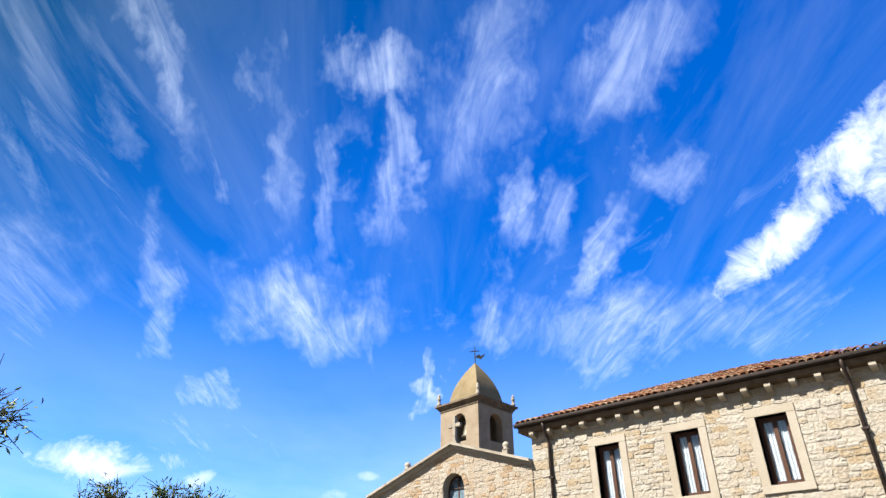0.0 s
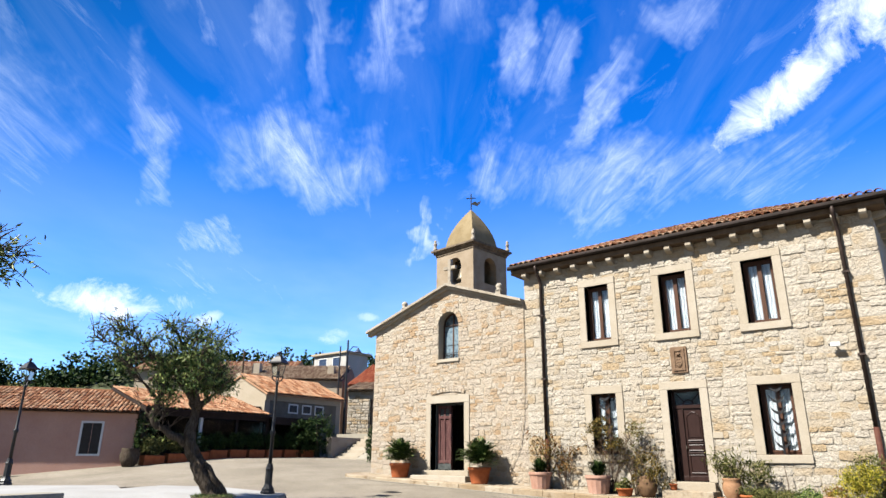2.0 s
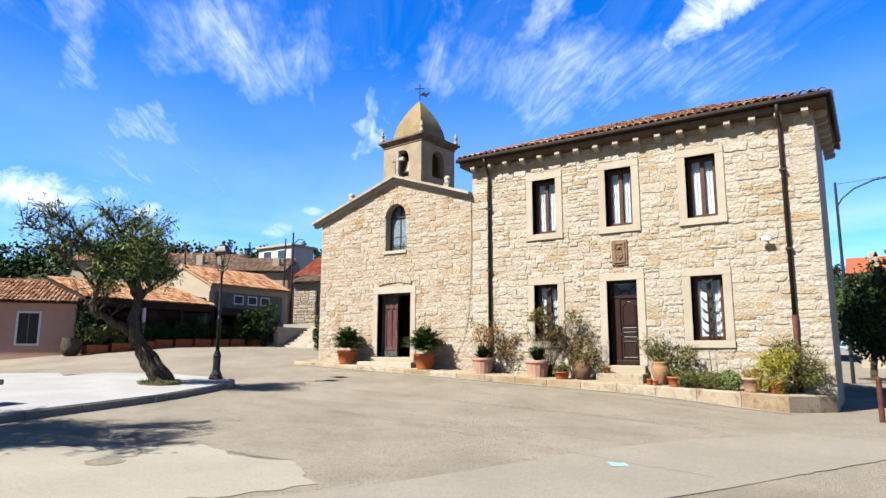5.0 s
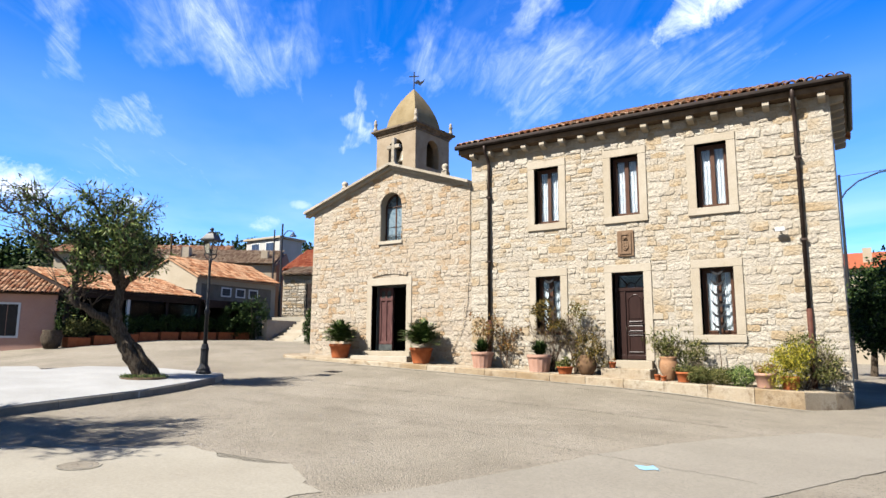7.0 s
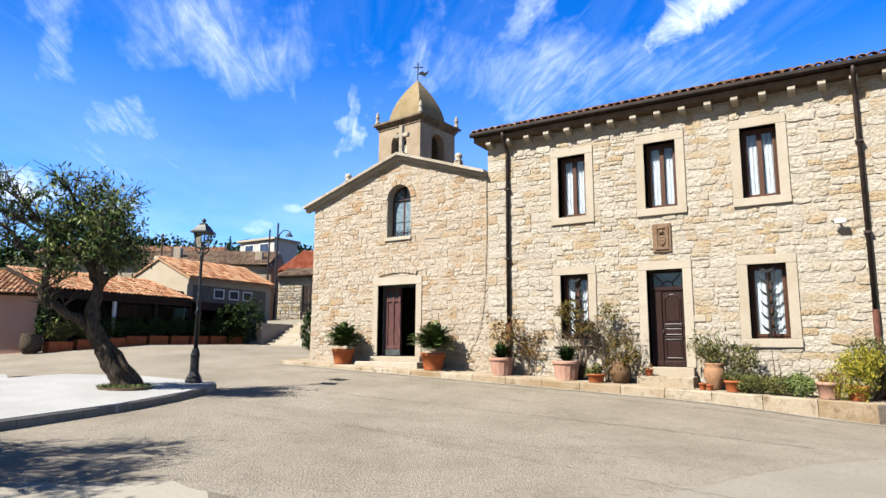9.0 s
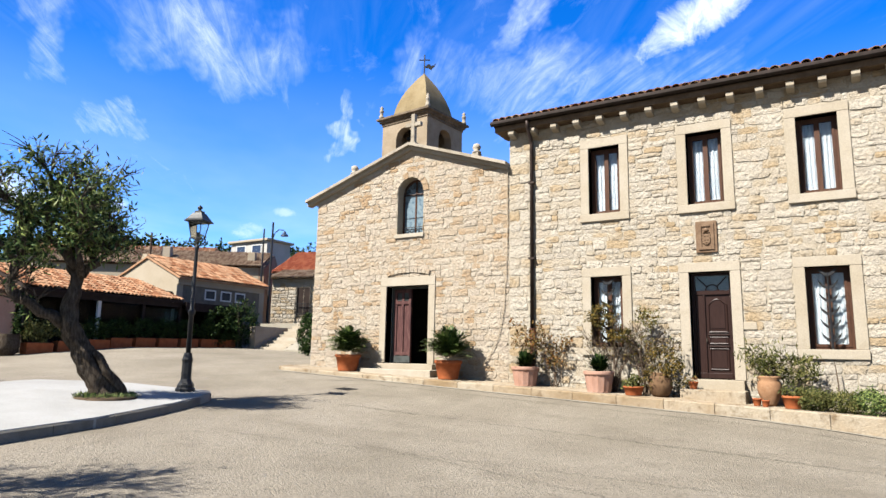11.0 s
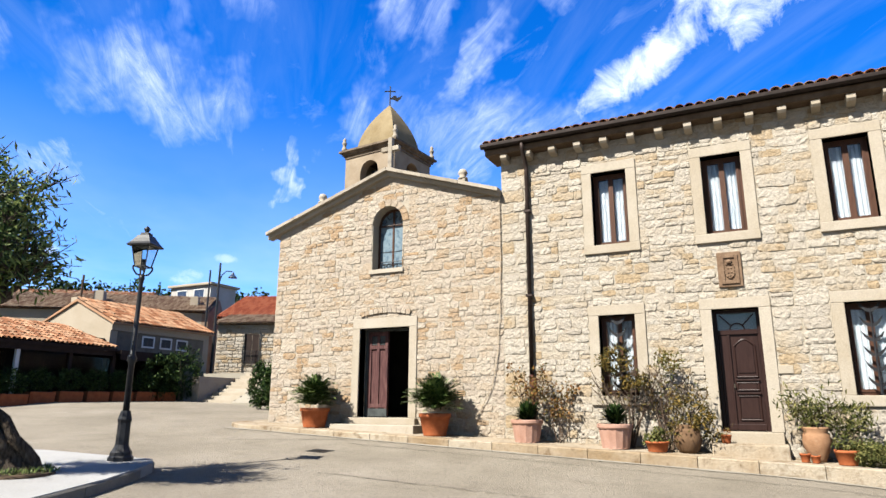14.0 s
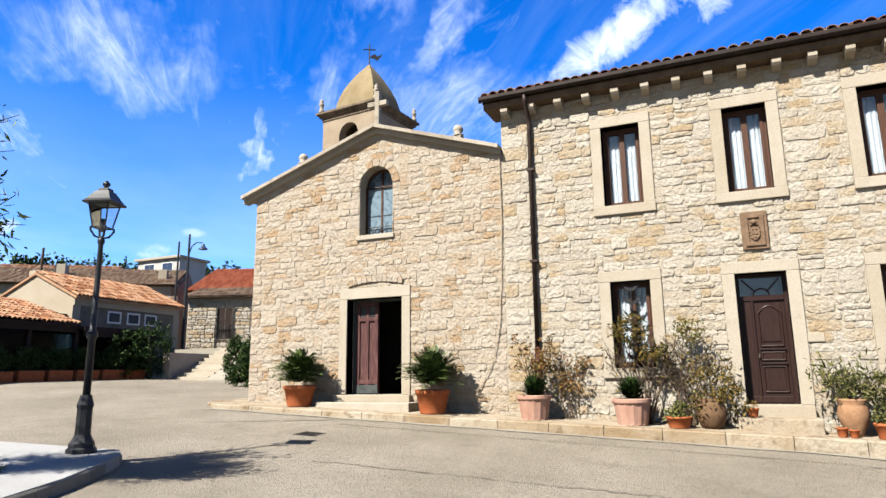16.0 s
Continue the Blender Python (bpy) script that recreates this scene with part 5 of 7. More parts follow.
def cover(name, x, y, r, label):
    t = thing(name, label, "manhole", (x, y, gz(x, y)))
    for piece, r0, r1, mat in (("lid", 0.0, r - 0.03, ASPHALT), ("rim", r - 0.022, r, CONCRETE)):
        bm = bmesh.new()
        ring = [[bm.verts.new((x + q * math.cos(a * 0.2618), y + q * math.sin(a * 0.2618), 0)) for a in range(24)] for q in (max(r0, 0.01), r1)]
        for a in range(24):
            bm.faces.new((ring[0][a - 1], ring[1][a - 1], ring[1][a], ring[0][a]))
        for v in bm.verts:
            v.co.z = gz(v.co.x, v.co.y) + 0.014
        part(piece, bm, mat, t)


cover("manhole_cover", -2.2, -13.85, 0.22, "round worn manhole cover in the concrete")
DX, DY = -7.95, -3.6
dr = thing("storm_drain", "dark square iron drain grate in the road", "drain", (DX, DY, gz(DX, DY)))
for nm, dims in [("frame", [(-0.22, 0.22, -0.20, -0.17), (-0.22, 0.22, 0.17, 0.20), (-0.22, -0.19, -0.17, 0.17), (0.19, 0.22, -0.17, 0.17)])] + [("bar", [(-0.185 + k * 0.066, -0.145 + k * 0.066, -0.17, 0.17)]) for k in range(6)]:
    bm = boxes(*[(DX + a, DX + b, DY + c, DY + d, -0.04, 0.006) for a, b, c, d in dims])
    for v in bm.verts:
        v.co.z += gz(v.co.x, v.co.y)
    part(nm, bm, IRON, dr)

# ---- steps at the doors ----
st = thing("church_steps", "two worn pale stone steps at the church door", "steps", (-8.7, -0.3, 0.4))
part("threshold", boxes((-9.74, -7.72, -0.20, 0.28, 0.60, 0.757), bevel=0.015), TRIM, st)
part("step", boxes((-9.92, -7.52, -0.62, -0.02, 0.36, 0.605), bevel=0.02), TRIM, st)
st = thing("rectory_steps", "two worn sandstone steps at the rectory door", "steps", (-0.4, -0.3, 0.1))
part("threshold", boxes((-1.08, 0.20, -0.22, 0.22, 0.38, 0.597), bevel=0.015), TRIM, st)
part("step", boxes((-1.05, 0.26, -0.66, -0.03, 0.02, 0.395), bevel=0.03), PAVE, st)


# ---- pots and plants ----
def pot(x, y, z, r0, r1, h, mat, label, name="flower_pot", flutes=0, group="potted plants", profile=None):
    t = thing(name, label, "pot", (x, y, z), group)
    bm = bmesh.new()
    n = 28
    prof = profile or [(r0, 0), (r0 * 1.02, h * 0.05), (r1 * 0.96, h * 0.80), (r1, h * 0.81), (r1 * 1.04, h * 0.86), (r1 * 1.04, h * 0.97), (r1, h), (r1 * 0.88, h), (r1 * 0.84, h * 0.9)]
    rings = []
    for k, (r, q) in enumerate(prof):
        ring = []
        for i in range(n):
            a = 2 * math.pi * i / n
            rr = r * (1 - 0.035 * (i % 2)) if flutes and 0 < k < 3 else r
            ring.append(bm.verts.new((x + rr * math.cos(a), y + rr * math.sin(a), z + q)))
        rings.append(ring)
    for a, b in zip(rings, rings[1:]):
        for i in range(n):
            bm.faces.new((a[i], a[(i + 1) % n], b[(i + 1) % n], b[i]))
    bm.faces.new(rings[0][::-1])
    bm.faces.new(rings[-1])
    part("pot_body", bm, mat, t, "", not flutes)
    rr = prof[-1][0]
    bm = bmesh.new()
    lathe(bm, (x, y, z), [(rr, prof[-1][1]), (rr * 0.6, prof[-1][1] + 0.02), (0.01, prof[-1][1] + 0.03)], 16)
    part("soil", bm, SOIL, t)
    return t


RS = np.random.RandomState(11)
LEAF_BROWN = material("drying_leaf", [(0.026, 0.024, 0.007), (0.066, 0.050, 0.013), (0.119, 0.078, 0.020)], 0.6, 3, 20, 0, vary=0.75, spec=0.05)
LEAF_RUST = material("rusty_leaf", [(0.099, 0.042, 0.010), (0.159, 0.084, 0.024), (0.070, 0.055, 0.015)], 0.6, 3, 20, 0, vary=0.75)
pz = lambda x: pav(x) + 0.012
t = pot(-10.38, -0.62, pz(-10.38), 0.27, 0.36, 0.48, POT, "terracotta pot with a bushy dwarf palm by the church door")
fronds("palm_leaves", t, (-10.38, -0.62, pz(-10.38) + 0.52), 260, 0.66, LEAF_PALM, 1, (18, 88), "dense dark green feathery leaves", 0.34)
t = pot(-6.95, -0.62, pz(-6.95), 0.26, 0.36, 0.50, POT, "terracotta pot with an arching dark green dwarf palm")
fronds("palm_leaves", t, (-6.95, -0.62, pz(-6.95) + 0.54), 260, 0.78, LEAF_PALM, 2, (18, 88), "dense dark green feathery leaves", 0.32)


def stem_part(t, root, n, reach, rise, seed, **k):
    bm = bmesh.new()
    pts = twigs(bm, root, n, reach, rise, seed, **k)
    part("stem_clump", bm, TWIG, t, "thin grey woody stems")
    return pts


def around(pts, n, s, seed):
    rs = np.random.RandomState(seed)
    a = np.array([tuple(p) for p in pts])
    return a[rs.randint(0, len(a), n)] + rs.normal(size=(n, 3)) * s


x = -4.72
t = pot(x, -0.62, pz(x), 0.26, 0.335, 0.47, POT_PINK, "fluted pink clay pot with green leaves and dry reddish stems", flutes=1)
blades("low_leaves", t, (x, -0.62, pz(x) + 0.46), 260, 0.40, 0.060, LEAF_DARK, 4, (15, 82), 0.35)
pts = stem_part(t, (x, -0.5, pz(x) + 0.42), 7, 0.50, 1.05, 5)
leaf_cloud("dry_leaves", t, around(pts, 520, 0.06, 6), (0.05, 0.11), LEAF_RUST, 7, 0.45)
t = thing("wall_shrub", "sparse dry shrub with bare grey stems against the wall", "shrub", (-4.1, -0.25, pz(-4.1)), "shrubs on the pavement")
pts = stem_part(t, (-4.1, -0.25, pz(-4.1)), 8, 0.38, 1.35, 8, r=0.010)
leaf_cloud("sparse_leaves", t, around(pts[len(pts) // 3:], 520, 0.06, 9), (0.05, 0.10), LEAF_RUST, 10, 0.45)
x = -2.84
t = pot(x, -0.66, pz(x), 0.27, 0.345, 0.48, POT_PINK, "fluted pink clay pot with dark green leafy plant", flutes=1)
blades("low_leaves", t, (x, -0.66, pz(x) + 0.48), 260, 0.40, 0.060, LEAF_DARK, 12, (15, 82), 0.35)
t = thing("wall_shrub", "tall olive-green shrub growing in front of the window", "shrub", (-2.6, -0.3, pz(-2.6)), "shrubs on the pavement")
pts = stem_part(t, (-2.6, -0.3, pz(-2.6)), 18, 0.66, 1.80, 13, r=0.014, fork=6)
leaf_cloud("foliage", t, np.concatenate([clumps(RS, [(-2.85, -0.4, 2.02, 0.36, 0.26, 0.28), (-2.45, -0.4, 1.55, 0.34, 0.2, 0.2)], 1000, 0.07), around(pts, 200, 0.06, 15)]), (0.05, 0.11), LEAF_BROWN, 14, 0.4)
t = thing("wall_shrub", "tall shrub with yellowing top leaves against the stone wall", "shrub", (-1.85, -0.3, pz(-1.85)), "shrubs on the pavement")
pts = stem_part(t, (-1.85, -0.3, pz(-1.85)), 14, 0.44, 1.75, 16, r=0.013, fork=6)
leaf_cloud("foliage", t, np.concatenate([clumps(RS, [(-1.75, -0.4, 1.98, 0.27, 0.2, 0.24)], 360, 0.09), around(pts, 240, 0.07, 18)]), (0.05, 0.10), material("ochre_leaf", [(0.079, 0.050, 0.010), (0.120, 0.094, 0.024), (0.070, 0.074, 0.024)], 0.6, 3, 20, 0, vary=0.75), 17, 0.4)
x = -2.02
t = pot(x, -0.78, pz(x), 0.17, 0.22, 0.20, POT, "low terracotta bowl with small green seedlings")
leaf_cloud("seedlings", t, clumps(RS, [(x, -0.78, pz(x) + 0.27, 0.20, 0.18, 0.12)], 420, 0.07), (0.05, 0.10), LEAF_OLIVE, 19, 0.5)
x = -1.48
jar_prof = [(0.15, 0), (0.20, 0.06), (0.26, 0.22), (0.26, 0.34), (0.22, 0.44), (0.18, 0.48), (0.20, 0.52), (0.19, 0.53), (0.16, 0.52), (0.15, 0.46)]
t = pot(x, -0.55, pz(x), 0, 0, 0, material("brown_jar", [(0.065, 0.037, 0.020), (0.109, 0.065, 0.035)], 0.85, 6, 60, 0.4, 50), "brown clay jar overgrown with a dry olive shrub", "clay_jar", profile=jar_prof)
pts = stem_part(t, (x, -0.5, pz(x) + 0.5), 9, 0.45, 0.75, 21, r=0.009)
leaf_cloud("foliage", t, np.concatenate([clumps(RS, [(x + 0.05, -0.62, 0.98, 0.46, 0.34, 0.32), (x + 0.38, -0.62, 0.66, 0.30, 0.26, 0.30), (x - 0.1, -0.8, 0.62, 0.28, 0.12, 0.25)], 900, 0.09), around(pts, 160, 0.08, 20)]), (0.05, 0.11), LEAF_BROWN, 22, 0.35)
t = pot(-0.80, -0.45, 0.397, 0.07, 0.10, 0.16, POT, "small terracotta pot on the door step")
leaf_cloud("sprig", t, clumps(RS, [(-0.80, -0.45, 0.61, 0.06, 0.06, 0.07)], 30, 0.03), (0.04, 0.07), LEAF_DRY, 23)
x = 0.70
jar2 = [(0.11, 0), (0.13, 0.05), (0.215, 0.24), (0.235, 0.36), (0.215, 0.48), (0.19, 0.52), (0.225, 0.57), (0.225, 0.60), (0.20, 0.605), (0.17, 0.56)]
t = pot(x, -0.55, pz(x), 0, 0, 0, JAR, "large pale clay jar with an oleander bush", "clay_jar", profile=jar2)
pts = stem_part(t, (x, -0.5, pz(x) + 0.52), 9, 0.55, 0.55, 24, r=0.009)
leaf_cloud("foliage", t, np.concatenate([clumps(RS, [(x - 0.05, -0.52, 0.92, 0.36, 0.28, 0.20), (x + 0.55, -0.4, 0.85, 0.36, 0.26, 0.28)], 900, 0.10), around(pts, 260, 0.08, 25)]), (0.09, 0.17), LEAF_OLIVE, 26, 0.22, spread=(0, 0, 0.6))
for x, y, r, h in ((0.48, -0.82, 0.085, 0.15), (0.64, -0.86, 0.075, 0.13)):
    pot(x, y, pz(x), r * 0.75, r, h, POT, "small empty terracotta pot on the pavement")
x = 1.12
t = pot(x, -0.80, pz(x), 0.14, 0.19, 0.25, POT, "terracotta pot with small green leaves")
leaf_cloud("foliage", t, clumps(RS, [(x, -0.78, pz(x) + 0.34, 0.22, 0.2, 0.13)], 300, 0.06), (0.04, 0.08), LEAF_OLIVE, 27, 0.5)
for x, rx, top in ((1.45, 0.32, 0.20), (1.95, 0.38, 0.19), (2.42, 0.32, 0.24)):
    t = thing("low_bush", "low dense green bush on the raised pavement", "bush", (x, -0.75, pz(x)), "low bushes")
    leaf_cloud("foliage", t, clumps(RS, [(x, -0.75, pz(x) + top, rx, 0.34, top)], 3200, 0.06), (0.03, 0.06), LEAF_OLIVE if x < 2.2 else LEAF_TREE, int(x * 10), 0.5)
t = thing("young_sapling", "thin bare sapling tied to a stake by the wall", "sapling", (1.9, -0.3, pz(1.9)))
part("stem", tube(bmesh.new(), [(1.9, -0.3, pz(1.9)), (1.92, -0.28, 0.6), (1.88, -0.26, 1.05)], [0.018, 0.014, 0.007], 6), TWIG, t)
x = 2.95
t = pot(x, -0.85, pz(x), 0.18, 0.23, 0.34, POT_PINK, "pale terracotta pot with reddish flowering plant")
leaf_cloud("foliage", t, clumps(RS, [(x, -0.82, pz(x) + 0.42, 0.26, 0.22, 0.13)], 420, 0.06), (0.03, 0.07), LEAF_DRY, 29, 0.5)
t = thing("broom_bush", "large bushy yellow-green shrub at the pavement end", "bush", (3.75, -0.6, pz(3.7)))
stem_part(t, (3.75, -0.6, pz(3.7)), 12, 0.6, 0.95, 30, r=0.012)
leaf_cloud("yellow_foliage", t, clumps(RS, [(3.32, -0.85, 0.42, 0.44, 0.32, 0.42), (3.55, -0.8, 0.78, 0.40, 0.3, 0.32)], 4600, 0.10), (0.05, 0.11), LEAF_YELLOW, 31, 0.2, "yellow-green needle-like leaves", (0, 0, 0.5))
leaf_cloud("olive_foliage", t, clumps(RS, [(3.95, -0.55, 0.72, 0.55, 0.38, 0.52), (4.2, -0.4, 0.45, 0.35, 0.3, 0.4), (3.7, -0.5, 1.0, 0.40, 0.3, 0.28)], 2700, 0.10), (0.05, 0.10), LEAF_OLIVE, 32, 0.3, "olive green leaves", (0, 0, 0.5))
t = pot(3.45, -0.80, pz(3.5), 0.16, 0.21, 0.30, POT, "terracotta pot half hidden by the bush")


# ---- street lamps ----
def lantern_post(x, y, z):
    t = thing("street_lamp", "black cast-iron lantern post on the white plaza", "street lamp", (x, y, z), "plaza lanterns")
    bm = bmesh.new()
    lathe(bm, (x, y, z), [(0.20, 0), (0.20, 0.06), (0.17, 0.09), (0.17, 0.14), (0.13, 0.20), (0.105, 0.26), (0.10, 0.60), (0.115, 0.66), (0.10, 0.70), (0.075, 0.80)], 8)
    part("base", bm, IRON, t)
    bm = bmesh.new()
    lathe(bm, (x, y, z + 0.78), [(0.052, 0), (0.05, 0.8), (0.075, 0.84), (0.075, 0.90), (0.045, 0.94), (0.034, 2.2), (0.05, 2.24), (0.05, 2.28), (0.032, 2.32)], 14)
    part("pole", bm, IRON, t, "", True)
    z1 = z + 3.08
    bm = bmesh.new()
    for k in range(4):
        a = math.pi / 2 * k + math.pi / 4
        c, s = math.cos(a), math.sin(a)
        tube(bm, [(x, y, z1), (x + 0.10 * c, y + 0.10 * s, z1 + 0.03), (x + 0.16 * c, y + 0.16 * s, z1 + 0.12), (x + 0.155 * c, y + 0.155 * s, z1 + 0.17)], [0.016] * 4, 6)
    part("cradle", bm, IRON, t, "curved iron cradle under the lantern")
    zb, zt = z1 + 0.16, z1 + 0.52
    rb, rt_ = 0.095, 0.152
    bm = bmesh.new()
    for k in range(4):
        a, b = math.pi / 2 * k + math.pi / 4, math.pi / 2 * (k + 1) + math.pi / 4
        q = 1.414
        p0, p1 = (x + rb * q * math.cos(a), y + rb * q * math.sin(a), zb), (x + rt_ * q * math.cos(a), y + rt_ * q * math.sin(a), zt)
        p2, p3 = (x + rb * q * math.cos(b), y + rb * q * math.sin(b), zb), (x + rt_ * q * math.cos(b), y + rt_ * q * math.sin(b), zt)
        rod(bm, p0, p1, 0.011, n=6)
        rod(bm, p0, p2, 0.012, n=6)
        rod(bm, p1, p3, 0.012, n=6)
        g = bmesh.new()
        ins = 0.97
        g.faces.new([g.verts.new((x + (p[0] - x) * ins, y + (p[1] - y) * ins, p[2])) for p in (p0, p2, p3, p1)])
        gl = part("glass", g, LAMP_GLASS, t, "clear lantern glass")
        gl.visible_shadow = False
    part("lantern_frame", bm, IRON, t)
    part("lamp_holder", rod(bmesh.new(), (x, y, zb - 0.06), (x, y, zb + 0.14), 0.035, 0.03), IRON, t)
    bm = bmesh.new()
    lathe(bm, (x, y, zt), [(0.215, 0), (0.22, 0.02), (0.185, 0.06), (0.135, 0.14), (0.10, 0.20), (0.075, 0.21), (0.07, 0.25)], 4, True)
    part("hood", bm, IRON, t, "flared black lantern hood")
    bm = bmesh.new()
    lathe(bm, (x, y, zt + 0.25), [(0.045, 0), (0.03, 0.03), (0.055, 0.06), (0.05, 0.09), (0.01, 0.13)], 12)
    part("finial", bm, IRON, t, "", True)
    return t


PZ = 0.15
lamp1 = lantern_post(0, 0, 0)
lamp1.matrix_basis = pose(-8.88, -7.30, gz(-8.88, -7.3) + PZ - 0.01, 0, 0, 20) @ Matrix.Diagonal((0.93, 0.93, 0.925, 1))
copy_thing(lamp1, pose(-16.6, -10.75, gz(-16.6, -10.75) + PZ - 0.01, 0, 0, 12))


# ---- bench ----
bt = thing("stone_bench", "plain pale stone slab bench on the plaza", "bench", (0, 0, 0))
part("seat", boxes((-2.2, 0.02, -0.22, 0.22, 0.38, 0.48), bevel=0.025), CONCRETE, bt)
for xx in (-0.06, -2.0):
    bm = bmesh.new()
    prism(bm, [(xx - 0.13, 0), (xx - 0.03, 0), (xx + 0.01, 0.385), (xx - 0.17, 0.385)], "y", -0.18, 0.18)
    part("leg", bm, CONCRETE, bt)
bt.matrix_basis = pose(-7.22, -13.1, gz(-7.2, -13.1) + PZ - 0.06, 0, 0, 107)


# ---- trees ----
def lean_tree(at, left, seed, label, leaves, scale, crown, limb_rows, leaf=(0.09, 0.17), thin=0.10, reach=1.0):
    """A crooked leaning tree: fluted trunk, limbs, branches and a ragged crown.
    left: the way in which it leans; crown: middle and radii (a, b, u) of its fullest part."""
    rs = random.Random(seed)
    L, back = Vector((left[0], left[1], 0)), Vector((-left[1], left[0], 0))
    O = Vector(at)
    P = lambda a, b, u: O + (L * a + back * b + Vector((0, 0, u))) * scale
    t = thing("plaza_tree", label, "tree", at, "trees on the plaza")
    bm = bmesh.new()
    axis = [(-0.08, 0, -0.1), (-0.02, 0, 0.06), (0.14, 0.02, 0.30), (0.33, 0.03, 0.60), (0.53, 0, 0.95), (0.64, 0.05, 1.22), (0.68, 0.02, 1.50), (0.63, 0, 1.85), (0.58, 0, 2.25)]
    radii = (0.32, 0.21, 0.170, 0.165, 0.15, 0.14, 0.13, 0.095, 0.07)
    line, rad = [], []
    for k in range(len(axis) - 1):
        for q in range(4):
            f = q / 4
            line.append(P(*[axis[k][m] + (axis[k + 1][m] - axis[k][m]) * f for m in range(3)]))
            rad.append((radii[k] + (radii[k + 1] - radii[k]) * f) * scale)
    tube(bm, line, rad, 18)
    for v in bm.verts:
        u = (v.co.z - O.z) / scale
        k = min(range(len(line)), key=lambda m: (line[m] - v.co).length)
        d = v.co - line[k]
        d.z *= 0.3
        a = math.atan2(d.y, d.x) + u * 0.9
        g = 0.16 * math.sin(a * 5) + 0.09 * math.sin(a * 9 + u * 3) + noise.noise(v.co * 4.0) * 0.38 + noise.noise(v.co * 13) * 0.18
        v.co += d * g
    part("trunk", bm, BARK, t, "gnarled furrowed grey-brown trunk", True)
    tips = []
    for r0, *row in limb_rows:
        pts = [P(*q) for q in row]
        line = [pts[0]]
        for a, b in zip(pts, pts[1:]):
            line.append((a + b) / 2 + Vector((rs.gauss(0, 1), rs.gauss(0, 1), rs.gauss(0, 1))) * 0.045 * scale)
            line.append(b)
        bm = bmesh.new()
        n = len(line) - 1
        tube(bm, line, [r0 * scale * (1 - 0.8 * k / n) * rs.uniform(0.88, 1.15) for k in range(n + 1)], 8)
        part("limb", bm, BARK, t, "", True)
        for k in range(3, n + 1) if row[-1][2] > 1.5 else ():
            for _ in range(4):
                q = line[k] + (line[k - 1] - line[k]) * rs.random()
                d = (line[k] - line[k - 1]).normalized()
                e = q + (d * rs.uniform(0.1, 0.5) + Vector((rs.gauss(0, 0.30), rs.gauss(0, 0.30), rs.uniform(-0.08, 0.38)))) * scale * reach
                tips.append((q, e))
    bm = bmesh.new()
    cl = []
    for q, e in tips:
        m = (q + e) / 2 + Vector((rs.gauss(0, 0.05), rs.gauss(0, 0.05), rs.gauss(0, 0.05))) * scale
        tube(bm, [q, m, e], [0.018 * scale, 0.013 * scale, 0.006 * scale], 5)
        cl += [m, e]
        for _ in range(3):
            f = e + Vector((rs.gauss(0, 0.20), rs.gauss(0, 0.20), rs.gauss(0.03, 0.18))) * scale * reach
            tube(bm, [m, (m + f) / 2 + Vector((0, 0, 0.03)), f], [0.009 * scale, 0.007 * scale, 0.004 * scale], 4)
            cl += [(m + f) / 2, f]
    part("twig_mass", bm, BARK, t, "thin crooked branches")
    rn = np.random.RandomState(seed)
    c = np.array([tuple(p) for p in cl])
    rel = (c - np.array(tuple(O))) / scale
    abu = np.stack([rel @ np.array(tuple(L)), rel @ np.array(tuple(back)), rel[:, 2]], 1)
    far = (((abu - np.array(crown[0])) / np.array(crown[1])) ** 2).sum(1)
    weight = np.where(far < 1.0, 1.0, thin) * np.where(abu[:, 2] > 2.15, 1.0, 0.15) * rn.uniform(0.1, 1.0, len(c)) ** 2
    k = rn.choice(len(c), leaves // 10, p=weight / weight.sum())
    pts = np.repeat(c[k], 10, 0) + rn.normal(size=(len(k) * 10, 3)) * 0.10 * scale
    leaf_cloud("crown", t, pts, (leaf[0] * scale, leaf[1] * scale), LEAF_TREE, seed + 1, 0.24, "ragged crown of narrow green leaves", (0, 0, -0.12))
    return t


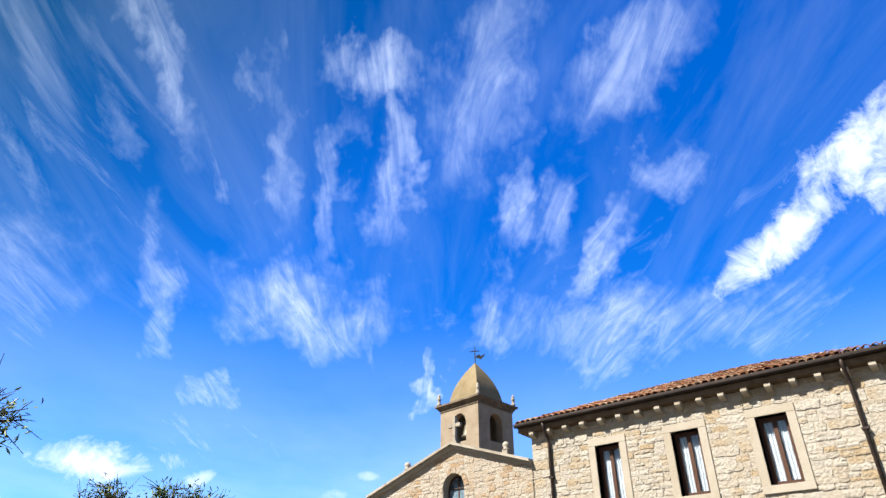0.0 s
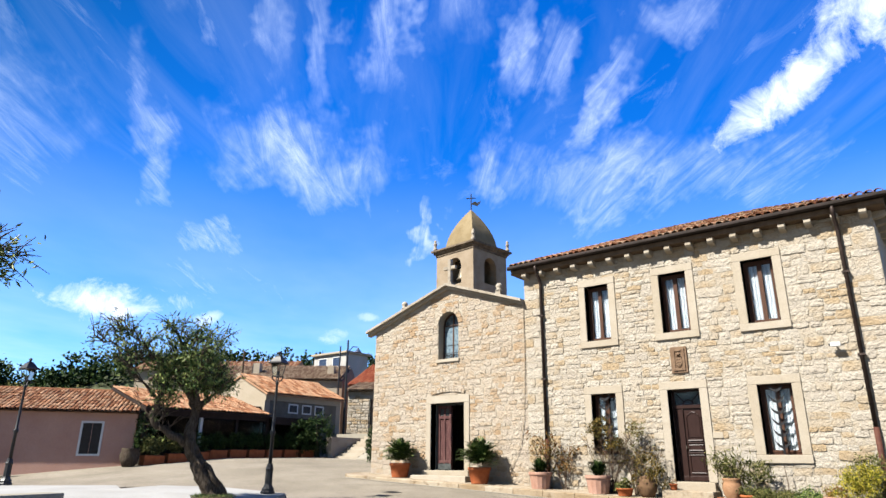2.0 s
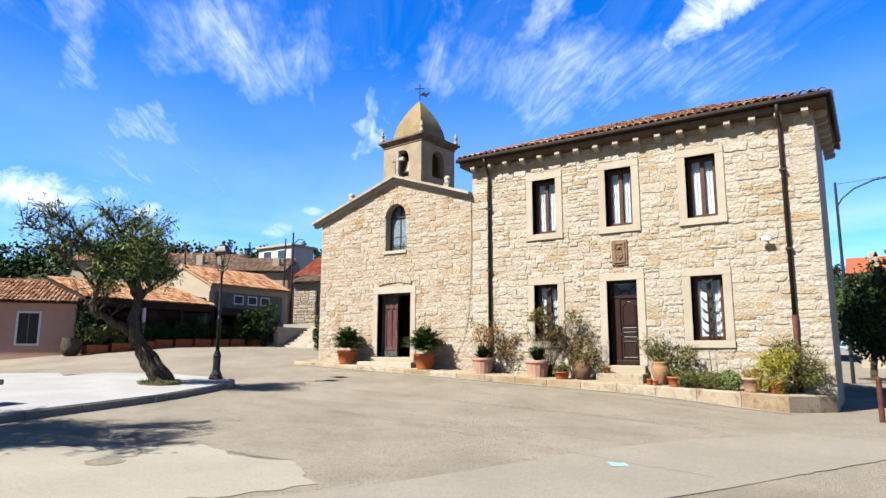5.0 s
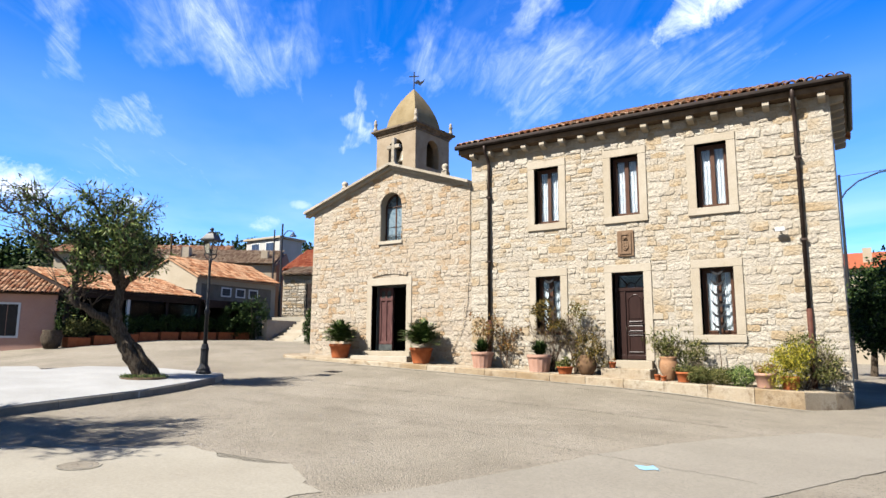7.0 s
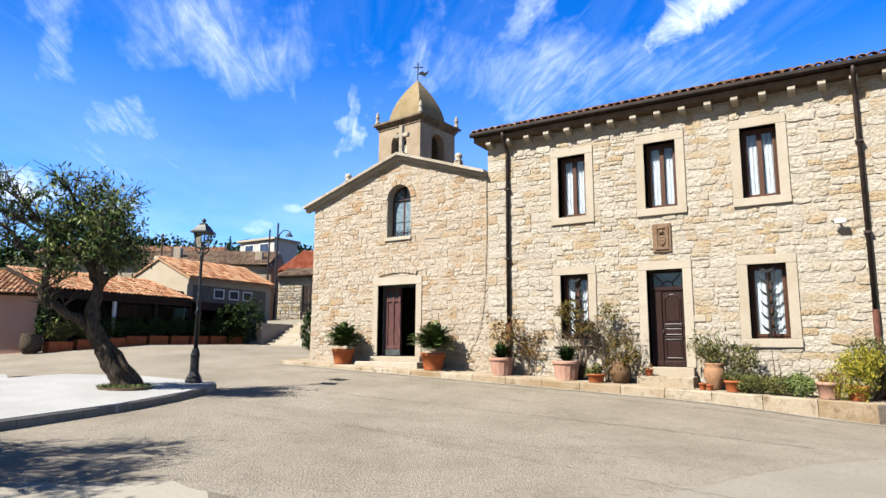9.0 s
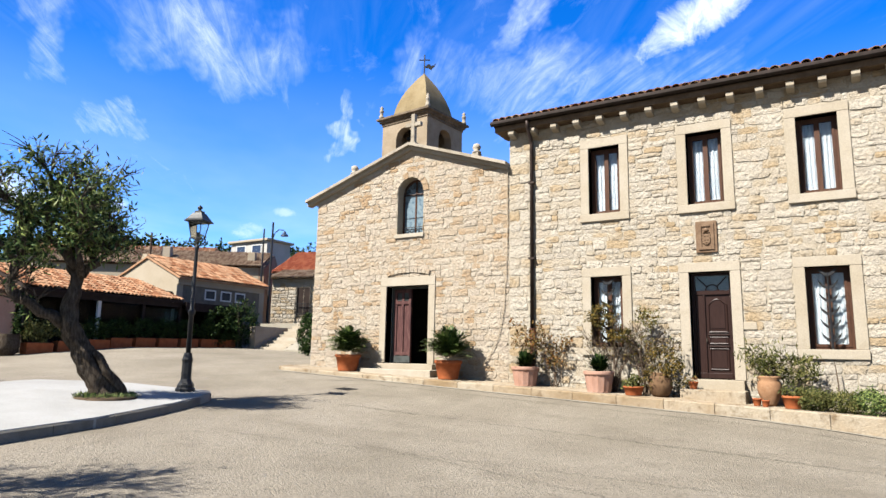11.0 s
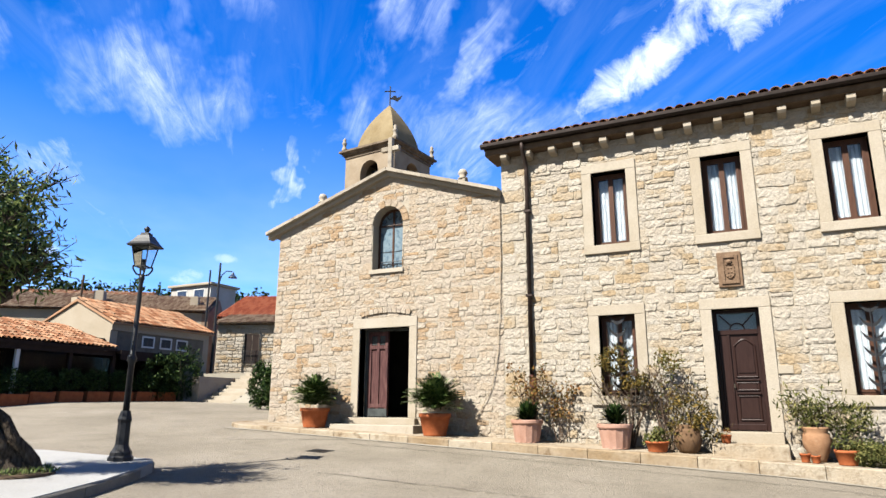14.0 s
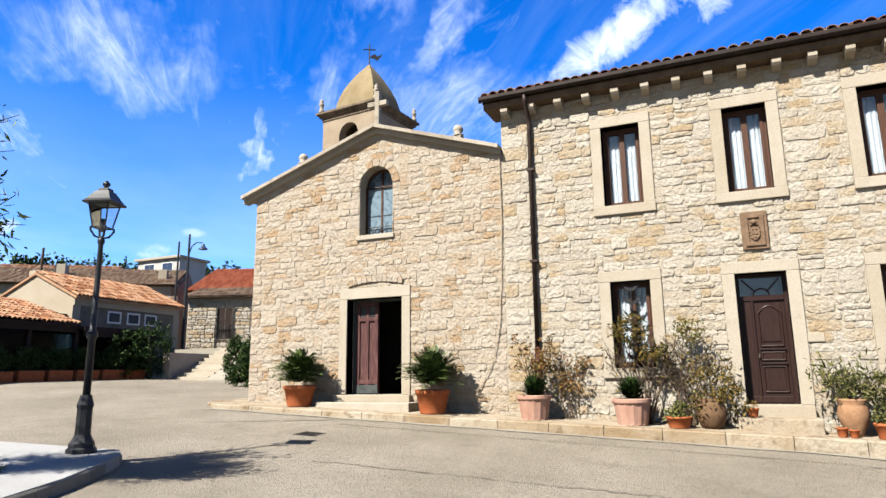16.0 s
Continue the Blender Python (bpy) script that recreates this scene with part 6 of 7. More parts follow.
TX, TY = -8.66, -9.02
T2X, T2Y = -6.3, -17.75
BOUGHS = [
    (0.12, (-0.26, 0.10, -0.05), (-0.10, 0.08, 0.30), (0.16, 0.06, 0.68), (0.40, 0.04, 0.98), (0.56, 0.02, 1.20)),
    (0.10, (0.74, 0.00, 1.22), (1.08, 0.10, 1.40), (1.42, 0.15, 1.60), (1.58, 0.20, 1.86), (1.50, 0.15, 2.22), (1.34, 0.08, 2.57), (1.39, 0.00, 2.88), (1.52, 0.08, 3.22)),
    (0.10, (0.57, 0.00, 2.15), (0.80, 0.08, 2.37), (0.83, 0.22, 2.68), (0.72, 0.30, 3.08), (0.75, 0.38, 3.63)),
    (0.09, (0.57, 0.00, 2.05), (0.36, -0.08, 2.27), (0.43, -0.22, 2.54), (0.33, -0.30, 2.81), (0.29, -0.30, 3.15)),
    (0.09, (0.58, 0.00, 2.00), (0.75, -0.22, 2.40), (0.62, -0.38, 2.88), (0.47, -0.45, 3.36), (0.47, -0.45, 3.76)),
    (0.07, (0.80, 0.08, 2.37), (1.09, 0.00, 2.68), (1.18, -0.08, 3.08), (1.09, -0.15, 3.56), (1.18, -0.08, 3.83)),
    (0.05, (1.34, 0.08, 2.57), (1.56, 0.15, 3.08), (1.90, 0.22, 3.42), (2.32, 0.22, 3.73), (2.62, 0.22, 3.87)),
    (0.045, (1.39, 0.00, 2.88), (1.81, -0.15, 3.05), (2.28, -0.22, 3.32), (2.75, -0.22, 3.59), (3.00, -0.22, 3.66)),
    (0.06, (0.57, 0.00, 2.00), (0.62, 0.38, 2.40), (0.60, 0.68, 2.74), (0.53, 0.75, 3.08)),
    (0.05, (0.36, -0.08, 2.27), (0.27, 0.08, 2.37), (0.20, 0.15, 2.44), (0.20, 0.22, 2.57)),
    (0.04, (1.55, 0.15, 2.27), (1.81, 0.15, 2.57), (2.11, 0.22, 2.88), (2.41, 0.22, 3.08)),
]
BOUGHS_TWO = [
    (0.10, (0.60, 0, 1.5), (0.85, 0.1, 2.0), (1.05, 0.2, 2.6), (1.2, 0.1, 3.2)),
    (0.10, (0.57, 0, 2.1), (0.65, 0.2, 2.6), (0.55, 0.4, 3.3), (0.45, 0.5, 4.0)),
    (0.09, (0.57, 0, 2.1), (0.35, -0.3, 2.7), (0.12, -0.5, 3.2), (0.0, -0.6, 3.9)),
    (0.09, (0.57, 0, 2.1), (0.85, -0.3, 2.7), (1.05, -0.5, 3.4), (1.0, -0.5, 4.2)),
    (0.06, (0.57, 0, 2.0), (0.5, 0.5, 2.5), (0.7, 0.9, 3.1), (0.6, 1.1, 3.6)),
    (0.06, (0.57, 0, 2.1), (1.0, 0, 2.8), (1.55, 0, 3.3), (1.95, 0, 3.5), (2.2, 0, 3.6)),
    (0.05, (0.35, -0.3, 2.7), (-0.1, -0.2, 3.0), (-0.5, -0.1, 3.4), (-0.8, 0, 3.9)),
    (0.05, (0.85, -0.3, 2.7), (1.2, -0.8, 3.0), (1.4, -1.2, 3.4), (1.5, -1.5, 3.7)),
]
lean_tree((TX, TY, gz(TX, TY) + PZ - 0.02), (-0.54, -0.84), 41, "leaning gnarled tree with a ragged green crown", 8200, 1.0, ((0.70, 0, 3.15), (0.95, 1.3, 1.25)), BOUGHS, reach=0.78, thin=0.3)
lean_tree((T2X, T2Y, gz(T2X, T2Y) + PZ - 0.02), (0.3, 0.95), 77, "olive-green plaza tree with thin outer branches", 10000, 1.12, ((0.5, 0, 3.4), (1.6, 1.6, 1.5)), BOUGHS_TWO, thin=0.3)
for x, y, r in ((TX, TY, 0.5), (T2X, T2Y, 0.5)):
    z = gz(x, y) + PZ
    bm = bmesh.new()
    lathe(bm, (x, y, z - 0.02), [(r, 0), (r - 0.02, 0.035), (0.2, 0.06)], 22)
    solid("tree_pit", bm, SOIL, "round patch of dry soil at the tree foot", "soil", "structure")
    tt = thing("grass_tuft", "short green grass round the tree foot", "grass", (x, y, z), "", "stuff")
    rg = np.random.RandomState(5)
    a = rg.uniform(0, 6.28, 700)
    q = rg.uniform(0.25, r, 700)
    leaf_cloud("grass", tt, np.stack([x + q * np.cos(a), y + q * np.sin(a), np.full(700, z + 0.02)], 1), (0.05, 0.11), LEAF_TREE, 6, 0.15, spread=(0, 0, 1.2))

# ---- pale gutter along the pavement ----
bm = bmesh.new()
strip(bm, [(-12.6 + 0.5 * k, -1.40) for k in range(34)], [0.20 + 0.08 * math.sin(k * 1.7) for k in range(34)], 0.012)
solid("gutter_strip", bm, CONCRETE, "narrow pale cement strip at the kerb foot", "gutter", "structure")

# ---- kerbs ----
def kerb_run(parent, pts, width, top, bottom, mat, length, name, label=""):
    """Separate kerb stones along a line, each with eased edges."""
    dense = []
    for a, b in zip(pts, pts[1:]):
        n = max(1, round(math.dist(a, b) / 0.1))
        dense += [(a[0] + (b[0] - a[0]) * i / n, a[1] + (b[1] - a[1]) * i / n) for i in range(n)]
    dense.append(pts[-1])
    run, start = 0.0, 0
    for i in range(1, len(dense)):
        run += math.dist(dense[i - 1], dense[i])
        if run >= length or i == len(dense) - 1:
            a, b = Vector((*dense[start], 0)), Vector((*dense[i], 0))
            d = (b - a).normalized()
            nrm = Vector((-d.y, d.x, 0)) * width
            a, b = a + d * 0.006, b - d * 0.006
            bm = bmesh.new()
            vs = []
            for p in (a, b):
                zt, zb = top(p.x, p.y), bottom(p.x, p.y)
                for off, zz, e in ((0, zb, 0), (0, zt - 0.02, 0), (0.02, zt, 0), (width, zt, 0), (width, zb, 0)):
                    q = p + nrm.normalized() * off
                    vs.append(bm.verts.new((q.x, q.y, zz)))
            for k in range(5):
                bm.faces.new((vs[k], vs[(k + 1) % 5], vs[5 + (k + 1) % 5], vs[5 + k]))
            bm.faces.new(vs[4::-1])
            bm.faces.new(vs[5:])
            part(name, bm, mat, parent, label)
            run, start = 0.0, i


# white plaza sheet covers the top; the darker front imitates its shade
kerb_run(plaza, PLAZA_EDGE + [(-8.7, -6.85)], 0.22, lambda x, y: gz(x, y) + PZ - 0.012, lambda x, y: gz(x, y) - 0.15, KERB_SHADE, 1.05, "kerb_stone")
edge = [(-13.45, 0.2)] + [(-13.45 + 1.25 * i / 6, kerb_line(-13.45 + 1.25 * i / 6)) for i in range(7)] + [(-11, -1.28), (3.85, -1.28), (4.64, -0.06)]
kerb_run(pavement, edge, 0.28, lambda x, y: pav(x) + 0.008, lambda x, y: gz(x, y) - 0.2, PAVE, 0.92, "kerb_stone")


# ---- houses round the square ----
tile_far = tile_mesh(0.62, 0.13, 4)


def tiled(parent, mat, corner, u, v, length, run, label, pitch=0.2):
    """Rows of half-round tiles on a sloping plane: u along the eave, v up the slope."""
    u, v = Vector(u).normalized(), Vector(v).normalized()
    w = u.cross(v)
    rs = random.Random(int(length * 100 + run * 7))
    rot = Matrix((u, v, w)).transposed().to_4x4()
    n, k = int(length / pitch), max(1, int(run / 0.5))
    ms = []
    for i in range(n):
        for j in range(k):
            p = Vector(corner) + u * ((i + 0.5) * length / n) + v * (j * run / k) + w * 0.02
            ms.append(Matrix.Translation(p) @ rot @ pose(rs.uniform(-0.01, 0.01), 0, rs.uniform(0, 0.015), rs.uniform(-1.5, 1.5), 0, rs.uniform(-2, 2)) @ Matrix.Diagonal((pitch / 0.27, 1, 0.8, 1)))
    return joined("roof_tiling", parent, tile_far, ms, mat, label)


# darker copy of the shutter brown, with the windows' shadow in it
SHUT_DARK = material("shaded_shutter", [(0.011, 0.009, 0.007), (0.020, 0.017, 0.014)], 0.6, 6, 40, 0.1, 40, spec=0.2)


def far_window(parent, at, u, wid, hgt, proud=0.03, frame_mat=WHITE_PAINT, fill=SHUT_DARK, fr=0.09):
    """A framed window set on a wall: at is its lower left corner, u points along the wall to the right, the face looks towards u x up."""
    u = Vector(u).normalized()
    out = u.cross(Vector((0, 0, 1)))
    rot = Matrix((u, -out, Vector((0, 0, 1)))).transposed().to_4x4()
    m = Matrix.Translation(at) @ rot
    bm = boxes((-fr, 0, -proud, 0.06, -fr, hgt + fr), (wid, wid + fr, -proud, 0.06, -fr, hgt + fr), (0, wid, -proud, 0.06, hgt, hgt + fr), (0, wid, -proud, 0.06, -fr, 0))
    bmesh.ops.transform(bm, matrix=m, verts=bm.verts)
    w = part("window", bm, frame_mat, parent, "framed window with dark shutters")
    for a, b in ((0.0, wid / 2 - 0.01), (wid / 2 + 0.01, wid)):
        bm = boxes((a, b, -0.008, 0.05, 0, hgt))
        bmesh.ops.transform(bm, matrix=m, verts=bm.verts)
        part("shutter", bm, fill, w)
    return w


# pink house, its long front turned a little to the sun
AX = Vector((0.574, 0.819, 0))
DEEP = Vector((-0.819, 0.574, 0))
R0 = Vector((-26.0, -2.45, 0))
LEN = 17.0
pink = thing("pink_house", "low pink plastered house with faded terracotta roof", "house", tuple(R0 - AX * LEN / 2 + Vector((0, 0, 0.2))))
m_pink = Matrix.Translation(R0 - AX * LEN) @ Matrix((AX, DEEP, Vector((0, 0, 1)))).transposed().to_4x4()


def local(dims, m, bevel=0.0):
    bm = boxes(*dims, bevel=bevel)
    bmesh.ops.transform(bm, matrix=m, verts=bm.verts)
    return bm


part("wall", local([(0, LEN, 0, 0.4, -0.5, 3.12), (0, 0.4, 0.4, 6, -0.5, 3.12), (LEN - 0.4, LEN, 0.4, 6, -0.5, 3.12), (0, LEN, 6, 6.4, -0.5, 3.12)], m_pink), PINK, pink, "sun-faded pink plaster wall")
for wx in (LEN - 2.32, LEN - 6.75, LEN - 11):
    far_window(pink, m_pink @ Vector((wx, 0, 1.24)), AX, 0.82, 1.40)
bm = bmesh.new()
prism(bm, [(-0.35, 3.14), (3.2, 4.36), (6.75, 3.14)], "x", -0.2, LEN + 0.1)
bmesh.ops.transform(bm, matrix=m_pink, verts=bm.verts)
# brown base imitates the shadows in the channels between tiles
pr = part("roof", bm, TILE_DULL, pink, "gable roof base, darkened for the shadowed tile channels")
up = (DEEP * 3.55 + Vector((0, 0, 1.22))).normalized()
tiled(pr, TILE_PALE, m_pink @ Vector((-0.2, -0.42, 3.14)), AX, up, LEN + 0.3, 3.75, "rows of faded barrel tiles", 0.19)
bm = bmesh.new()
rod(bm, m_pink @ Vector((-0.2, 3.2, 4.4)), m_pink @ Vector((LEN + 0.1, 3.2, 4.4)), 0.11, n=8)
part("ridge_cap", bm, TILE_PALE, pr)
# dark colour carries the shade on the kerb's upright face
part("plinth_kerb", local([(-2, LEN + 0.3, -1.3, 0, -0.9, 0.28)], m_pink), GREY_SHADE, pink, "stone kerb along the wall, darkened for its shaded face")

# covered terrace of the next building
ter = thing("restaurant_terrace", "dark covered terrace with glazed sides and a tiled roof", "terrace", (-26.5, 2, 0.7))
# walls and floor near black: the terrace's inner shade as colour
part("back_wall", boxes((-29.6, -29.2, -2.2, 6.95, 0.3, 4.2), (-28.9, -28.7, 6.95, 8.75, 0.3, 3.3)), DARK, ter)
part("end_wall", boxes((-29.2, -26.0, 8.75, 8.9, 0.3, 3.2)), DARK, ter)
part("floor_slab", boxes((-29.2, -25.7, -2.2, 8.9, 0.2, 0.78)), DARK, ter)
bm = bmesh.new()
prism(bm, [(-25.6, 3.42), (-29.6, 4.62), (-29.6, 4.50), (-25.6, 3.30)], "y", -2.3, 5.0)
tr = part("roof", bm, AWNING, ter, "dark boarded terrace roof")
tiled(tr, TILE_PALE, (-25.55, -2.3, 3.43), (0, 1, 0), (-4, 0, 1.2), 7.3, 4.1, "rows of faded barrel tiles", 0.19)
part("beam", boxes((-25.9, -25.7, -2.2, 5.0, 3.10, 3.30)), AWNING, ter, "dark wooden front beam")
# carried back to the wall so no sun falls inside
part("awning", boxes((-29.15, -25.4, 5.05, 6.9, 3.24, 3.36), (-28.7, -25.4, 6.9, 9.0, 3.24, 3.36)), AWNING, ter, "flat dark awning")
part("awning_valance", boxes((-25.45, -25.40, 5.05, 9.0, 2.95, 3.24)), AWNING, ter)
for yy in (-2.1, 0.85, 3.0, 5.0, 7.0, 8.9):
    part("post", boxes((-25.88, -25.74, yy - 0.07, yy + 0.07, 0.5, 3.12)), WHITE_PAINT if yy == 0.85 else AWNING, ter)
for yy in (-1.95, -0.5, 1.0, 2.0, 3.1, 4.1):
    g = part("glass_panel", boxes((-25.83, -25.82, yy, yy + 0.92, 1.5, 3.0)), SCREEN, ter, "clear wind-screen sheet")
    part("rail", boxes((-25.85, -25.79, yy, yy + 0.92, 1.44, 1.50)), AWNING, ter)
# added wall that keeps the sun off the back wall
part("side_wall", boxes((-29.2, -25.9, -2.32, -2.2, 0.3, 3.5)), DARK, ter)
part("counter", boxes((-28.6, -28.0, -1.5, 6.5, 0.78, 1.9)), AWNING, ter, "dark bar counter")
for k in range(9):
    yy = -1.85 + k * 1.18
    px_ = -25.2 if k < 3 else -25.42
    z = gz(px_, yy)
    t = thing("planter_box", "terracotta planter trough by the terrace", "planter", (px_, yy, z), "terrace planters")
    bm = bmesh.new()
    prism(bm, [(px_ - 0.22, z - 0.1), (px_ + 0.22, z - 0.1), (px_ + 0.26, z + 0.40), (px_ - 0.26, z + 0.40)], "y", yy - 0.5, yy + 0.5)
    part("trough", bm, POT, t)
    part("soil", boxes((px_ - 0.22, px_ + 0.22, yy - 0.46, yy + 0.46, z + 0.36, z + 0.42)), SOIL, t)
    # first two hedges in a sunlit leaf colour, the shaded rest darker
    leaf_cloud("hedge", t, clumps(RS, [(px_ - 0.04, yy, z + 0.85, 0.28, 0.58, 0.46)], 1500, 0.10), (0.06, 0.12), LEAF_DARK if k > 1 else LEAF_OLIVE, 60 + k, 0.5, "clipped evergreen hedge")
t = thing("climbing_plant", "dark green climber covering the terrace end", "climber", (-24.9, 8.0, gz(-24.9, 8)))
part("stems", tube(bmesh.new(), [(-24.9, 8.0, gz(-24.9, 8)), (-25.0, 8.1, 2.2), (-25.1, 8.0, 3.4)], [0.06, 0.05, 0.02], 6), BARK, t)
leaf_cloud("foliage", t, clumps(RS, [(-24.85, 8.1, 2.5, 0.5, 1.05, 1.25), (-25.2, 7.0, 2.3, 0.5, 0.9, 1.0)], 4200, 0.13), (0.08, 0.15), LEAF_DARK, 81, 0.55)
t = thing("climbing_plant", "dark climber on the corner of the pink house", "climber", (-25.8, -2.2, gz(-25.8, -2.2)))
part("stems", tube(bmesh.new(), [(-25.7, -2.2, gz(-25.8, -2.2)), (-25.6, -2.3, 1.8), (-25.75, -2.2, 2.9)], [0.05, 0.04, 0.02], 6), BARK, t)
leaf_cloud("foliage", t, clumps(RS, [(-25.6, -2.2, 2.2, 0.35, 0.5, 0.9)], 900, 0.12), (0.08, 0.14), LEAF_DARK, 82, 0.55)
# dark brown in place of clay, for the shade by the house
t = pot(-25.3, -2.9, gz(-25.3, -2.9), 0.42, 0.56, 0.85, BARK, "large clay jar against the pink house, darkened for its shade", "clay_jar", profile=[(0.26, 0), (0.40, 0.28), (0.43, 0.50), (0.36, 0.74), (0.40, 0.82), (0.35, 0.82), (0.31, 0.74)])

# gabled house behind the terrace
gh = thing("gabled_house", "cream plastered gabled house with a grey shaded side", "house", (-31.7, 10.6, 1.5))
bm = bmesh.new()
prism(bm, [(-35.0, 0.5), (-28.95, 0.5), (-28.95, 4.98), (-31.75, 6.22), (-35.0, 5.0)], "y", 7.0, 7.4)
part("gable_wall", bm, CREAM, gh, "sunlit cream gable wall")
# greyer than the gable: the side's shade is in its colour
part("side_wall", boxes((-29.35, -28.95, 7.4, 13.0, 0.5, 4.98)), GREY_SHADE, gh, "weathered side wall, greyed for its shade")
part("back_wall", boxes((-35.0, -28.95, 13.0, 13.4, 0.5, 5.0)), CREAM, gh)
part("eaves_band", boxes((-28.95, -28.86, 7.0, 13.1, 4.62, 4.98)), CREAM, gh, "cream painted eaves band")
for yy in (8.95, 10.08, 11.15):
    far_window(gh, (-28.95, yy, 3.98), (0, 1, 0), 0.62, 0.44, fill=IRON, fr=0.08)
bm = bmesh.new()
prism(bm, [(-28.65, 5.0), (-31.75, 6.36), (-35.2, 5.0), (-35.2, 4.9), (-31.75, 6.24), (-28.65, 4.9)], "y", 6.9, 13.5)
gr = part("roof", bm, TILE_PALE, gh)
tiled(gr, TILE_PALE, (-28.6, 6.9, 5.02), (0, 1, 0), (-3.1, 0, 1.36), 6.6, 3.4, "rows of terracotta barrel tiles")
part("chimney", boxes((-33.6, -33.1, 7.8, 8.3, 5.2, 6.7)), CREAM, gh)

# raised lane, steps and the stone house above them
part_t = solid("upper_lane", boxes((-32.5, -13.6, 12.0, 24.0, 0.2, 2.68)), CONCRETE, "raised pale concrete lane above the steps", "lane", "structure")
fs = thing("stone_steps", "flight of pale stone steps up to the lane", "steps", (-22.8, 10.3, 1.0))
for k in range(9):
    z = 1.10 + k * 0.175
    part("step", boxes((-24.3, -22.2, 8.8 + k * 0.355, 12.0, z - 0.5, z + 0.17), bevel=0.015), TRIM, fs)
part("ramp", prism(bmesh.new(), [(8.6, 0.9), (12.0, 0.9), (12.0, 2.66), (8.6, 1.12)], "x", -22.19, -20.4), CONCRETE, fs, "pale concrete ramp beside the steps")
part("cheek_wall", boxes((-24.75, -24.31, 8.6, 12.0, 0.7, 2.35)), STONE_C, fs, "low stone cheek wall")
sh = thing("stone_house", "rough stone house with a red tiled roof", "house", (-27.5, 18, 2.7))
sw = part("front_wall", boxes((-31.2, -20, 16.2, 16.6, 2.4, 6.0)), MORTAR, sh, "rough pale stone wall")
part("side_wall", boxes((-31.2, -30.8, 16.6, 23, 2.4, 6.0)), STONE_C, sh)
far = [(a, b, c, d) for a, b, c, d in lay_stones(-31.2, -23, lambda x: 2.6, lambda x: 5.98, [(-29.4, -28.4, 3.5, 5.45), (-27.3, -26.3, 4.15, 5.4)], 31, 0.16, 0.30, 2.8)]
sv = stone_variants(3, 41)
for k, me in enumerate(sv):
    joined("rubble", sw, me, [Matrix.LocRotScale(((a + b) / 2, 16.2, (c + d) / 2), None, (b - a - 0.03, 0.05, d - c - 0.03)) for a, b, c, d in far[k::3]], STONE_R, "rough pale stones")
far_window(sh, (-29.3, 16.2, 3.6), (1, 0, 0), 0.85, 1.78, frame_mat=SHUTTER, fill=AWNING, fr=0.05)
far_window(sh, (-27.2, 16.2, 4.25), (1, 0, 0), 0.80, 1.05, frame_mat=SHUTTER, fill=WOOD, fr=0.05)
part("balcony_rail", boxes((-29.4, -28.3, 15.98, 16.02, 3.62, 3.66), (-29.4, -28.3, 15.98, 16.02, 4.3, 4.34), *[(-29.4 + 0.13 * k, -29.37 + 0.13 * k, 15.98, 16.01, 3.66, 4.3) for k in range(9)]), IRON, sh)
bm = bmesh.new()
prism(bm, [(15.8, 6.02), (18.6, 6.9), (22, 6.02)], "x", -31.4, -19.6)
sr = part("roof", bm, TILE_DULL, sh)
tiled(sr, TILE_DULL, (-31.4, 15.75, 6.04), (1, 0, 0), (0, 2.8, 0.88), 11.5, 2.9, "rows of brown barrel tiles")
uh = thing("upper_house", "house behind with a bright red tiled roof", "house", (-28, 26, 5))
part("wall", boxes((-32.4, -19, 19.8, 28, 4, 6.85)), CREAM, uh)
bm = bmesh.new()
prism(bm, [(19.3, 6.85), (24.5, 9.15), (29, 6.85)], "x", -32.8, -18.5)
ur = part("roof", bm, TILE_RED, uh)
tiled(ur, TILE_RED, (-32.8, 19.25, 6.87), (1, 0, 0), (0, 5.2, 2.3), 15.3, 5.6, "rows of bright red tiles")

for house, at in ((sh, (-28.45, 19.26, 2.7)), (uh, (-31.9, 26.48, 5))):
    house.location, house.rotation_euler = at, (0, 0, radians(22))

# plaster browned to hold the shade of the gable end
BROWN_SHADE = material("shaded_brown_plaster", [(0.117, 0.076, 0.054), (0.178, 0.126, 0.090)], 0.92, 1, 30, 0.2, 40)
mh = thing("brown_house", "low old house with brown tiled roof", "house", (-46, 22, 4))
part("wall", boxes((-57, -40.4, 18.3, 26, 3, 8.05)), CREAM, mh, "weathered plaster wall")
bm = bmesh.new()
prism(bm, [(18.0, 8.07), (22.2, 9.75), (26.4, 8.07)], "x", -57.4, -40.25)
mr = part("roof", bm, TILE_DULL, mh)
tiled(mr, TILE_DULL, (-57.4, 17.95, 8.09), (1, 0, 0), (0, 4.2, 1.68), 17.3, 4.55, "rows of brown barrel tiles")
part("gable_end", prism(bmesh.new(), [(18.3, 3), (26, 3), (26, 8.0), (22.2, 9.6), (18.3, 8.0)], "x", -40.4, -39.95), BROWN_SHADE, mh, "plaster gable end, browned for its shade")
part("chimney", boxes((-48.6, -47.9, 19.6, 20.3, 8.2, 9.75), bevel=0.04), CREAM, mh)
part("chimney", boxes((-41.6, -41.0, 19.4, 20.0, 8.2, 9.45), bevel=0.04), CREAM, mh)
mh2 = thing("red_roof_house", "long red-roofed house farther up the hill", "house", (-61, 29, 5))
part("wall", boxes((-71, -53.2, 26.5, 31.6, 4, 11.1)), CREAM, mh2)
bm = bmesh.new()
prism(bm, [(26.0, 11.12), (29.4, 12.4), (31.8, 11.12)], "x", -71.5, -52.9)
m2 = part("roof", bm, TILE, mh2)
